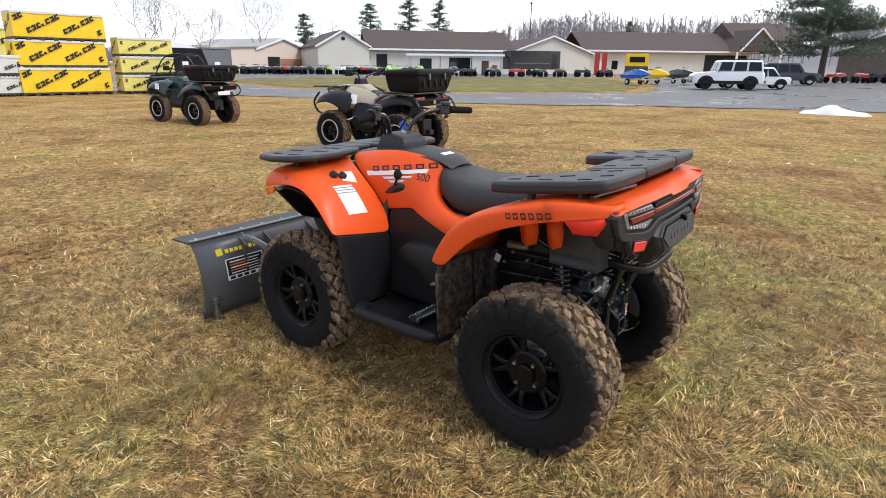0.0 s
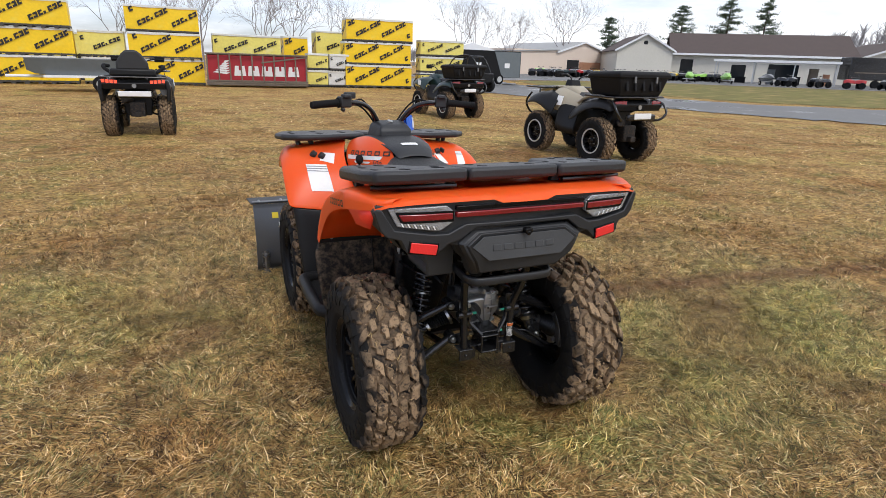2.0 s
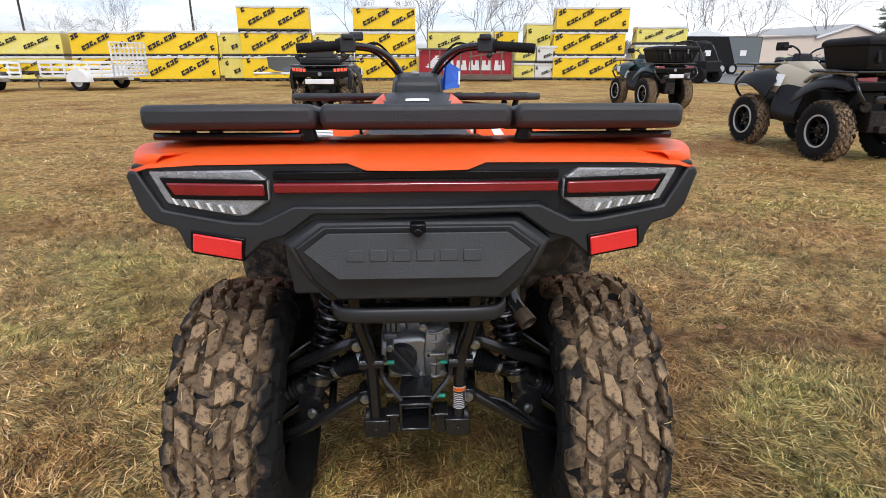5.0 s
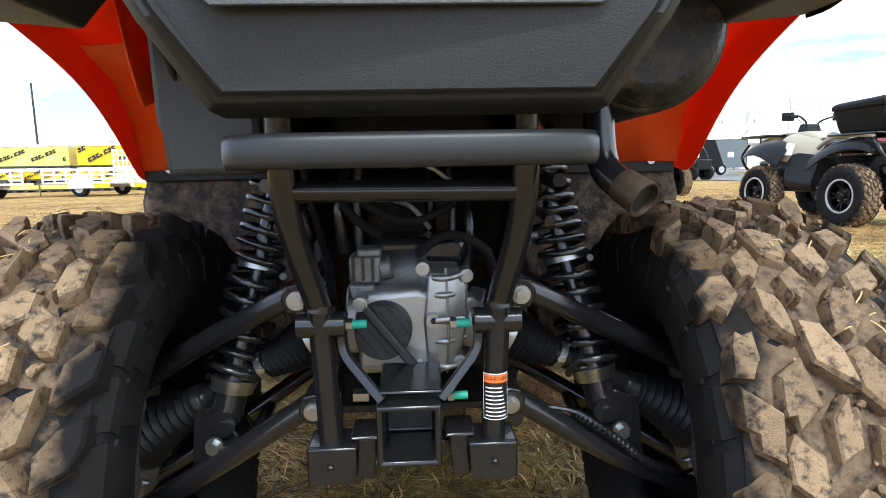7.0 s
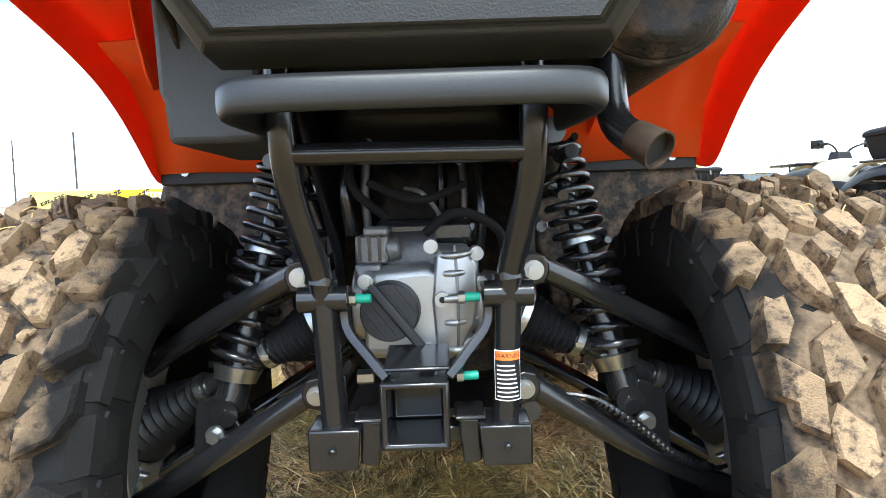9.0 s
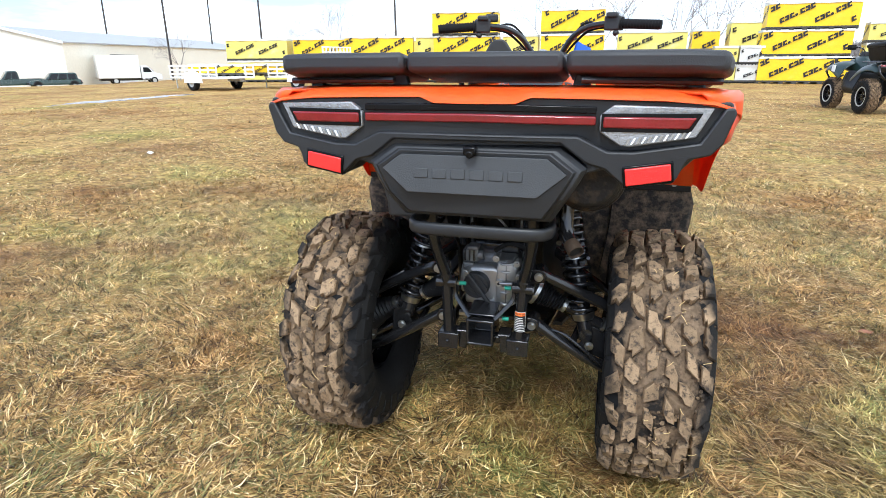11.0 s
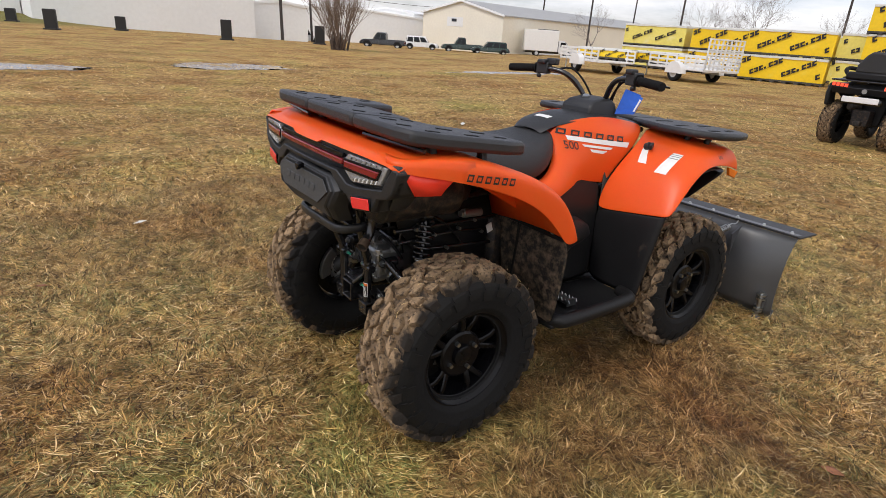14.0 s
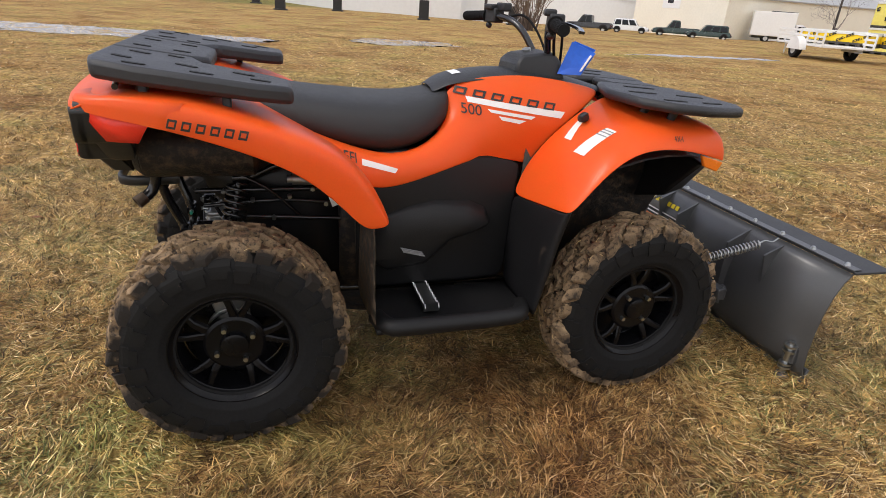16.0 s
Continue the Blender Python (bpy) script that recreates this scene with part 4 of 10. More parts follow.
# corner pieces that carry the rear edge round into the fender's side
for s in (1, -1):
    way = [(0.430, -0.938, 1.018, 0.996), (0.462, -0.928, 1.015, 0.988), (0.480, -0.910, 1.014, 0.982), (0.494, -0.882, 1.016, 0.977), (0.508, -0.845, 1.018, 0.971), (0.519, -0.800, 1.016, 0.963), (0.5275, -0.752, 1.011, 0.952), (0.530, -0.705, 1.006, 0.946)]
    bm = B()
    sheet(bm, [flip([(x - 0.050, y + 0.030, t - 0.001) for x, y, t, b in way], s), flip([(x - 0.008, y + 0.004, t) for x, y, t, b in way], s), flip([(x, y, t - 0.008) for x, y, t, b in way], s),
               flip([(x + 0.002, y, (t + b) / 2) for x, y, t, b in way], s), flip([(x + 0.003, y, b) for x, y, t, b in way], s), flip([(x - 0.012, y + 0.004, b - 0.002) for x, y, t, b in way], s)])
    part("fender_corner", bm, M["orange"], atv, "orange corner of the rear bodywork", smooth=50, thick=0.004)

# deck between the rear fenders, under the rack
bm = B()
sheet(bm, [[(x, y, z + 0.004) for x in (-0.13, -0.05, 0.05, 0.13)] for y, z in ((-0.915, 1.004), (-0.82, 1.018), (-0.70, 1.014), (-0.60, 0.98))])
part("rear_deck", bm, M["orange"], atv, "orange deck under the rear rack", smooth=180, thick=0.005)

# black cover on the tank
bm = B()
TANK = [(-0.005, 0.085, 0.985), (0.03, 0.095, 1.010), (0.08, 0.112, 1.028), (0.24, 0.134, 1.050), (0.42, 0.135, 1.042), (0.56, 0.140, 1.014), (0.64, 0.19, 0.992)]
sheet(bm, [[(x * w, y, z + 0.004 - 0.018 * abs(x) ** 3) for x in (-1, -0.7, -0.3, 0.3, 0.7, 1)] for y, w, z in TANK])
tank_cover = part("tank_cover", bm, M["black"], atv, "black textured tank cover", smooth=180, sub=2, thick=0.006)

# seat
bm = B()
SEAT = [(-0.66, 0.155, 0.985, 0.945), (-0.56, 0.185, 0.988, 0.905), (-0.45, 0.205, 0.978, 0.845), (-0.32, 0.222, 0.964, 0.805), (-0.20, 0.225, 0.956, 0.780),
        (-0.11, 0.214, 0.955, 0.785), (-0.03, 0.182, 0.966, 0.815), (0.03, 0.140, 0.985, 0.86), (0.06, 0.100, 1.000, 0.90)]
loft(bm, [[(-w, y, b), (-w * 1.02, y, b + (t - b) * 0.55), (-w * 0.86, y, t - 0.012), (-w * 0.45, y, t), (0, y, t + 0.002), (w * 0.45, y, t), (w * 0.86, y, t - 0.012), (w * 1.02, y, b + (t - b) * 0.55), (w, y, b)] for y, w, t, b in SEAT])
seat = part("seat", bm, M["seat"], atv, "black vinyl seat", smooth=180, sub=2)

# racks: thick moulded plates with long slots
def rack(outlines, z, t, name, label, slots, tilt, mid):
    def lift(y):
        return tilt * (mid - y)

    first = None
    for k, o in enumerate(outlines):
        bm = B()
        prism(bm, [(x, y, z + lift(y)) for x, y in o], (0, 0, t))
        ob = part("rack_panel" if first else name, bm, M["rack"], first or atv, "" if first else label, bevel=0.012)
        first = first or ob
    for x, y, w, l, r in slots:
        bm = B()
        prism(bm, [(x + (px * w * math.cos(r) - py * l * math.sin(r)), y + (px * w * math.sin(r) + py * l * math.cos(r)), z + t - 0.001 + lift(y + (px * w * math.sin(r) + py * l * math.cos(r)))) for px, py in ((-1, -0.8), (-0.4, -1), (0.4, -1), (1, -0.8), (1, 0.8), (0.4, 1), (-0.4, 1), (-1, 0.8))], (0, 0, 0.003))
        part("slot", bm, M["dark"], first)
    return first


RZ, RT = 1.022, 0.042
rear_rack = rack([
    [(-0.165, -0.905), (0.165, -0.905), (0.165, -0.70), (0.13, -0.665), (-0.13, -0.665), (-0.165, -0.70)],
    [(0.170, -0.905), (0.40, -0.902), (0.472, -0.885), (0.495, -0.80), (0.495, -0.55), (0.465, -0.455), (0.33, -0.455), (0.285, -0.52), (0.250, -0.665), (0.170, -0.70)],
    [(-0.170, -0.905), (-0.40, -0.902), (-0.472, -0.885), (-0.495, -0.80), (-0.495, -0.55), (-0.465, -0.455), (-0.33, -0.455), (-0.285, -0.52), (-0.250, -0.665), (-0.170, -0.70)],
], RZ, RT, "rear_rack", "black moulded plastic rear rack",
    [(s * x, y, w, l, s * r) for s in (-1, 1) for x, y, w, l, r in ((0.445, -0.80, 0.008, 0.024, 0), (0.445, -0.66, 0.008, 0.026, 0), (0.425, -0.53, 0.008, 0.024, 0), (0.36, -0.84, 0.009, 0.022, -0.3), (0.36, -0.70, 0.009, 0.026, -0.3), (0.36, -0.57, 0.009, 0.026, -0.2), (0.24, -0.82, 0.009, 0.026, -0.3), (0.22, -0.74, 0.009, 0.020, -0.3), (0.09, -0.84, 0.009, 0.022, 0), (0.09, -0.74, 0.009, 0.022, 0))], 0.13, -0.66)
for s in (-1, 1):
    for x, y, z0 in ((0.43, -0.80, 1.0), (0.44, -0.62, 0.965), (0.20, -0.84, 1.02)):
        bm = B()
        prism(bm, [(s * x - 0.02, y, z0), (s * x + 0.02, y, z0), (s * x + 0.012, y, RZ + 0.002 + 0.13 * (-0.66 - y)), (s * x - 0.012, y, RZ + 0.002 + 0.13 * (-0.66 - y))], (0, 0.02, 0))
        part("rack_leg", bm, M["black"], rear_rack, bevel=0.003)
for s in (-1, 1):
    bm = B()
    tube(bm, [(s * 0.20, -0.88, RZ + 0.016), (s * 0.47, -0.84, RZ + 0.012)], 0.007, 8, 0)
    part("rack_rail", bm, M["frame"], rear_rack)

FZ, FT = 0.985, 0.030
front_rack = rack([
    [(0.075, 0.60), (0.15, 0.56), (0.30, 0.50), (0.45, 0.52), (0.525, 0.60), (0.54, 0.72), (0.50, 0.86), (0.42, 0.915), (0.20, 0.935), (0.075, 0.90)],
    [(-0.075, 0.60), (-0.15, 0.56), (-0.30, 0.50), (-0.45, 0.52), (-0.525, 0.60), (-0.54, 0.72), (-0.50, 0.86), (-0.42, 0.915), (-0.20, 0.935), (-0.075, 0.90)],
    [(-0.07, 0.66), (0.07, 0.66), (0.07, 0.88), (-0.07, 0.88)],
], FZ, FT, "front_rack", "black moulded plastic front rack",
    [(s * x, y, w, l, s * r) for s in (-1, 1) for x, y, w, l, r in ((0.46, 0.64, 0.01, 0.04, 0), (0.45, 0.78, 0.01, 0.04, 0.2), (0.32, 0.62, 0.012, 0.05, 0), (0.32, 0.80, 0.012, 0.05, 0), (0.18, 0.70, 0.012, 0.06, 0))], 0.06, 0.72)
for s in (-1, 1):
    for x, y, z0 in ((0.36, 0.60, 0.955), (0.42, 0.66, 0.945)):
        bm = B()
        tube(bm, [(s * x, y, z0), (s * (x + 0.012), y + 0.01, FZ + 0.004)], 0.013, 10, 0)
        part("rack_leg", bm, M["black"], front_rack)
bm = B()
tube(bm, [(-0.15, 0.58, 0.975), (0, 0.60, 0.99), (0.15, 0.58, 0.975)], 0.012, 10)
part("rack_rail", bm, M["frame"], front_rack)

# ---- tail ----
def tail_y(x, z):
    return -0.972 + 0.15 * x * x + 0.8 * x ** 6 + 0.25 * max(0, 0.86 - z)


def tail_plate(name, half, depth, material, parent, label="", proud=0.0, bevel=0.004, mirror=True, steps=3):
    pts = half + ([(-x, z) for x, z in half[::-1] if abs(x) > 1e-6] if mirror else [])
    fine = []
    for (x0, z0), (x1, z1) in zip(pts, pts[1:] + pts[:1]):
        for k in range(steps):
            fine.append((x0 + (x1 - x0) * k / steps, z0 + (z1 - z0) * k / steps))
    bm = B()
    prism(bm, [(x, tail_y(x, z) - proud, z) for x, z in fine], (0, depth, 0))
    return part(name, bm, material, parent, label, bevel=bevel)


tail = tail_plate("tail_panel", [(0, 0.998), (0.085, 0.998), (0.112, 1.008), (0.24, 1.006), (0.478, 1.000), (0.487, 0.980), (0.470, 0.925), (0.450, 0.903), (0.410, 0.894), (0.386, 0.848), (0.298, 0.838), (0.258, 0.872), (0.222, 0.862), (0.180, 0.800), (0, 0.800)],
                  0.10, M["black"], atv, "black textured tail panel", steps=2)
tail_plate("tail_moulding", [(0, 0.936), (0.205, 0.936), (0.262, 0.908), (0.310, 0.908), (0.428, 0.926), (0.466, 0.990), (0.482, 0.990), (0.487, 0.980), (0.470, 0.925), (0.450, 0.903), (0.410, 0.894), (0.386, 0.848), (0.298, 0.840), (0.260, 0.874), (0.224, 0.884), (0.172, 0.922), (0, 0.922)],
           0.03, M["black"], tail, "raised moulding along the tail panel's lower edge", 0.010, 0.004)
for s in (-1, 1):
    lid_c = s
    tail_plate("lamp_housing", [(s * x, z) for x, z in ((0.243, 0.976), (0.268, 0.996), (0.447, 0.990), (0.420, 0.936), (0.300, 0.917), (0.284, 0.919), (0.244, 0.945))], 0.02, M["clear_lens"], tail, "clear tail lamp lens", 0.006, 0.003, False)
    tail_plate("lamp_recess", [(s * x, z) for x, z in ((0.246, 0.980), (0.427, 0.981), (0.408, 0.945), (0.246, 0.946))], 0.02, M["rim"], tail, "gloss black recess round the brake light", 0.0085, 0.001, False)
    tail_plate("brake_light", [(s * x, z) for x, z in ((0.250, 0.974), (0.417, 0.973), (0.404, 0.952), (0.250, 0.953))], 0.02, M["red_lens"], tail, "red brake light strip", 0.011, 0.003, False)
    tail_plate("reflector", [(s * x, z) for x, z in ((0.296, 0.876), (0.379, 0.888), (0.384, 0.856), (0.301, 0.842))], 0.022, M["red_reflector"], tail, "red rear reflector", 0.016, 0.002, False)
    tail_plate("reflector_rim", [(s * x, z) for x, z in ((0.291, 0.880), (0.384, 0.893), (0.389, 0.852), (0.297, 0.837))], 0.02, M["rim"], tail, "", 0.013, 0.002, False)
    for k in range(7):
        x = 0.272 + 0.023 * k
        tail_plate("led", [(s * (x + a), z) for a, z in ((0, 0.984), (0.015, 0.984), (0.019, 0.991), (0.006, 0.991))], 0.01, M["clear_lens"], tail, "", 0.009, 0.0, False, 1)
    for k in range(12):
        x = 0.292 + 0.0098 * k
        z = 0.921 + 0.0013 * k
        tail_plate("led", [(s * (x + a), z + b) for a, b in ((0, 0), (0.004, 0.0005), (0.010, 0.012), (0.006, 0.012))], 0.01, M["white"] if k % 2 else M["alloy"], tail, "", 0.009, 0.0, False, 1)
    # side cheek that closes the tail towards the wheel
    bm = B()
    sheet(bm, [flip(r, s) for r in ([(0.468, -0.915, 0.985), (0.462, -0.898, 0.958), (0.454, -0.875, 0.930), (0.447, -0.840, 0.918)],
                                    [(0.466, -0.915, 0.945), (0.462, -0.890, 0.930), (0.455, -0.865, 0.915), (0.448, -0.830, 0.905)],
                                    [(0.437, -0.910, 0.905), (0.436, -0.885, 0.890), (0.430, -0.860, 0.885), (0.425, -0.830, 0.885)],
                                    [(0.385, -0.905, 0.845), (0.388, -0.880, 0.840), (0.386, -0.860, 0.840), (0.385, -0.835, 0.84)])])
    part("tail_cheek", bm, M["black"], tail, smooth=180, sub=1, thick=0.006)
bm = B()
LIP_EDGE = [(0, 1.022, 0.995), (0.082, 1.022, 0.996), (0.112, 1.022, 1.008), (0.24, 1.022, 1.006), (0.36, 1.020, 1.003), (0.445, 1.016, 0.996), (0.484, 1.008, 0.984)]
edge = [(-x, t, b) for x, t, b in LIP_EDGE[:0:-1]] + LIP_EDGE
sheet(bm, [[(x, tail_y(x, 1) + 0.13, t + 0.004) for x, t, b in edge], [(x, tail_y(x, 1) + 0.075, t) for x, t, b in edge], [(x, tail_y(x, 1) + 0.030, (t + b) / 2 + 0.006) for x, t, b in edge], [(x, tail_y(x, 1) - 0.004, b + 0.004) for x, t, b in edge], [(x, tail_y(x, 1) - 0.008, b) for x, t, b in edge], [(x, tail_y(x, 1) + 0.01, b - 0.003) for x, t, b in edge]])
part("rear_lip", bm, M["orange"], tail, "orange rear edge of the bodywork", smooth=60, thick=0.004)
tail_plate("light_bar", [(0, 0.976), (0.236, 0.974), (0.236, 0.957), (0, 0.959)], 0.02, M["red_lens"], tail, "red light strip across the tail", 0.008, 0.003)
tail_plate("trim_strip", [(0, 0.996), (0.236, 0.992), (0.236, 0.979), (0, 0.981)], 0.02, M["rim"], tail, "gloss black trim strip", 0.005, 0.002)
# storage box lid with a recessed hexagon
bm = B()
HEX = [(0.158, 0.903, 0.014), (0.206, 0.869, 0.006), (0.190, 0.838, 0.001), (0.176, 0.815, 0), (0.146, 0.764, 0.035)]
ring = [(x, -1.000 + d, z) for x, z, d in HEX] + [(-x, -1.000 + d, z) for x, z, d in HEX[::-1]]
loft(bm, [[(x * 1.12, y + 0.07, 0.835 + (z - 0.835) * 1.16) for x, y, z in ring], [(x * 1.10, y + 0.022, 0.835 + (z - 0.835) * 1.14) for x, y, z in ring],
          [(x * 1.05, y + 0.010, 0.835 + (z - 0.835) * 1.06) for x, y, z in ring], [(x * 1.005, y + 0.008, 0.835 + (z - 0.835) * 1.008) for x, y, z in ring], [(x * 0.98, y + 0.001, 0.835 + (z - 0.835) * 0.98) for x, y, z in ring]])
lid = part("storage_lid", bm, M["black"], atv, "black storage box lid with raised lettering shapes", bevel=0.0015, smooth=30)
bm = B()
a = [bm.verts.new((x * 1.012, y + 0.0068, 0.835 + (z - 0.835) * 1.015)) for x, y, z in ring]
b = [bm.verts.new((x * 0.996, y + 0.0045, 0.835 + (z - 0.835) * 0.996)) for x, y, z in ring]
for i in range(len(a)):
    bm.faces.new((a[i], a[(i + 1) % len(a)], b[(i + 1) % len(b)], b[i]))
part("seam", bm, M["dark"], lid)
bm = B()
prism(bm, [(x, -1.0055 + (z - 0.817) * 0.15, z) for x, z in ((-0.150, 0.894), (0.150, 0.894), (0.190, 0.864), (0.134, 0.817), (-0.134, 0.817), (-0.190, 0.864))], (0, 0.004, 0))
part("lid_panel", bm, mat("lid_plastic", (0.044, 0.046, 0.048), 0.5, var=0.2, scale=14, fine=420, bump=0.25), lid, "lighter grey upper face of the lid", bevel=0.0012)
for k in range(6):
    x = -0.105 + 0.039 * k
    bm = B()
    w = 0.015
    box(bm, (x, -0.9990, 0.857), (2 * w, 0.006, 0.020), (-9, 0, 0))
    part("raised_mark", bm, bpy.data.materials["lid_plastic"], lid, bevel=0.0015)
bm = B()
box(bm, (0, -1.004, 0.907), (0.026, 0.022, 0.016))
cyl(bm, (0, -1.016, 0.900), (0, -1.002, 0.900), 0.008)
part("latch", bm, M["rim"], lid, bevel=0.003)
# belly of the box and the grab bar below
bm = B()
loft(bm, [[(-0.15, -0.90, 0.810), (0.15, -0.90, 0.810), (0.15, -0.66, 0.800), (-0.15, -0.66, 0.800)], [(-0.20, -0.93, 0.86), (0.20, -0.93, 0.86), (0.18, -0.70, 0.95), (-0.18, -0.70, 0.95)]])
part("storage_box", bm, M["black"], atv, bevel=0.01)
bm = B()
tube(bm, [(-0.150, -0.78, 0.722), (-0.160, -0.88, 0.722), (-0.150, -0.925, 0.722), (-0.115, -0.943, 0.722), (0, -0.945, 0.722), (0.115, -0.943, 0.722), (0.150, -0.925, 0.722), (0.160, -0.88, 0.722), (0.150, -0.78, 0.722)], 0.01, 12, 4, flat=(0.007, 0.0145))
part("grab_bar", bm, M["satin"], atv, "flat black rear bumper bar", smooth=60)

# ---- lower bodywork, footwells ----
for s in (1, -1):
    bm = B()
    sheet(bm, [flip(r, s) for r in (
        [(0.300, -0.285, 0.770), (0.284, -0.20, 0.730), (0.262, -0.09, 0.750), (0.238, 0.02, 0.782), (0.196, 0.13, 0.800), (0.184, 0.22, 0.790), (0.192, 0.30, 0.775)],
        [(0.300, -0.285, 0.69), (0.286, -0.20, 0.680), (0.268, -0.09, 0.692), (0.248, 0.02, 0.708), (0.226, 0.12, 0.712), (0.216, 0.22, 0.705), (0.214, 0.275, 0.690)],
        [(0.298, -0.285, 0.62), (0.290, -0.20, 0.618), (0.276, -0.09, 0.622), (0.262, 0.02, 0.625), (0.246, 0.12, 0.622), (0.234, 0.21, 0.610), (0.226, 0.265, 0.600)],
        [(0.290, -0.285, 0.50), (0.286, -0.20, 0.50), (0.278, -0.09, 0.50), (0.268, 0.02, 0.50), (0.258, 0.12, 0.50), (0.246, 0.20, 0.49), (0.236, 0.255, 0.48)],
        [(0.262, -0.285, 0.36), (0.262, -0.19, 0.36), (0.262, -0.09, 0.36), (0.260, 0.00, 0.36), (0.256, 0.10, 0.36), (0.250, 0.20, 0.36), (0.244, 0.245, 0.36)])])
    part("footwell_panel", bm, M["footwell"], atv, "black plastic footwell panel", smooth=180, sub=1, thick=0.005)
    # angular engine cover standing proud of it
    bm = B()
    OUT = [(-0.235, 0.560), (-0.215, 0.625), (-0.120, 0.648), (-0.030, 0.660), (0.080, 0.648), (0.135, 0.620), (0.150, 0.585), (0.110, 0.566), (0.030, 0.545), (-0.060, 0.470), (-0.180, 0.455), (-0.235, 0.490)]
    loft(bm, [[(s * (x + lean * (z - 0.56)), -0.05 + (y + 0.05) * k, 0.565 + (z - 0.565) * k) for y, z in OUT] for x, k, lean in ((0.235, 1.14, -0.12), (0.292, 1.04, -0.12), (0.306, 0.94, -0.10), (0.316, 0.66, -0.05), (0.318, 0.2, 0.0))])
    cover = part("engine_cover", bm, M["footwell"], atv, "angular black engine side cover", smooth=32, bevel=0.006)
    for k in range(3):
        bm = B()
        prism(bm, [(s * 0.3195, -0.145 + 0.004 * k, 0.534 - 0.006 * k), (s * 0.3195, -0.075 + 0.004 * k, 0.515 - 0.006 * k), (s * 0.3195, -0.075 + 0.004 * k, 0.511 - 0.006 * k), (s * 0.3195, -0.145 + 0.004 * k, 0.530 - 0.006 * k)], (s * 0.004, 0, 0))
        part("printed_line", bm, M["grey_ink"], cover)
    # guard behind the front wheel
    bm = B()
    sheet(bm, [flip(r, s) for r in (
        [(0.205, 0.262, 0.668), (0.320, 0.273, 0.682), (0.430, 0.283, 0.698), (0.512, 0.293, 0.708), (0.538, 0.312, 0.715), (0.500, 0.345, 0.735), (0.400, 0.360, 0.75), (0.27, 0.37, 0.76)],
        [(0.218, 0.254, 0.600), (0.320, 0.260, 0.610), (0.430, 0.266, 0.620), (0.506, 0.276, 0.620), (0.528, 0.292, 0.620), (0.500, 0.312, 0.620), (0.400, 0.320, 0.62), (0.27, 0.325, 0.62)],
        [(0.232, 0.246, 0.480), (0.320, 0.250, 0.480), (0.430, 0.254, 0.480), (0.496, 0.260, 0.480), (0.514, 0.274, 0.480), (0.490, 0.288, 0.480), (0.400, 0.294, 0.48), (0.27, 0.298, 0.48)],
        [(0.240, 0.240, 0.345), (0.320, 0.242, 0.345), (0.430, 0.244, 0.345), (0.484, 0.246, 0.345), (0.502, 0.256, 0.345), (0.480, 0.268, 0.345), (0.400, 0.274, 0.34), (0.27, 0.28, 0.34)])])
    part("front_mudguard", bm, M["black_low"], atv, "black guard behind the front wheel", smooth=180, sub=1, thick=0.005)
    # muddy guard ahead of the rear wheel
    bm = B()
    sheet(bm, [flip(r, s) for r in (
        [(0.15, -0.268, 0.712), (0.32, -0.264, 0.712), (0.44, -0.266, 0.718), (0.545, -0.268, 0.712)],
        [(0.16, -0.27, 0.66), (0.32, -0.268, 0.64), (0.44, -0.262, 0.62), (0.538, -0.265, 0.600)],
        [(0.22, -0.28, 0.52), (0.32, -0.27, 0.50), (0.44, -0.265, 0.48), (0.520, -0.262, 0.470)],
        [(0.24, -0.27, 0.34), (0.32, -0.262, 0.34), (0.44, -0.255, 0.34), (0.500, -0.250, 0.345)])])
    part("rear_mudguard", bm, M["splashed"], atv, "mud-splashed black guard ahead of the rear wheel", smooth=180, sub=1, thick=0.005)
    # black flange with clips between the fender and the guard
    bm = B()
    prism(bm, flip([(0.19, -0.276, 0.692), (0.52, -0.280, 0.692), (0.52, -0.280, 0.728), (0.46, -0.280, 0.734), (0.19, -0.276, 0.730)], s), (0, 0.012, 0))
    flange = part("fender_flange", bm, M["black_low"], atv, "black flange below the orange fender", bevel=0.003)
    for x in (0.30, 0.47):
        bm = B()
        cyl(bm, (s * x, -0.286, 0.716), (s * x, -0.276, 0.716), 0.008, n=10)
        part("clip", bm, M["steel"] if x > 0.4 else M["orange"], flange)
    # inner side of the fender beside the lamp, coloured redder than the orange shell
    bm = B()
    sheet(bm, [flip(r, s) for r in ([(0.480, -0.912, 0.980), (0.503, -0.850, 0.972), (0.524, -0.775, 0.958)], [(0.481, -0.893, 0.945), (0.498, -0.845, 0.942), (0.514, -0.790, 0.936)], [(0.480, -0.873, 0.914), (0.494, -0.840, 0.914), (0.507, -0.802, 0.915)])])
    part("fender_skirt", bm, M["skirt"], atv, "bright red skirt below the fender corner", smooth=180, thick=0.004)
    bm = B()
    sheet(bm, [flip(r, s) for r in ([(0.22, -0.86, 0.95), (0.24, -0.62, 0.94), (0.24, -0.48, 0.875)], [(0.25, -0.85, 0.86), (0.26, -0.62, 0.86), (0.25, -0.48, 0.835)], [(0.24, -0.78, 0.775), (0.24, -0.62, 0.78), (0.23, -0.48, 0.79)])])
    part("inner_fender", bm, M["black_muddy"], atv, smooth=180, thick=0.004)
    # orange lining of the arch above the muddy guard, with two tabs hanging behind it
    bm = B()
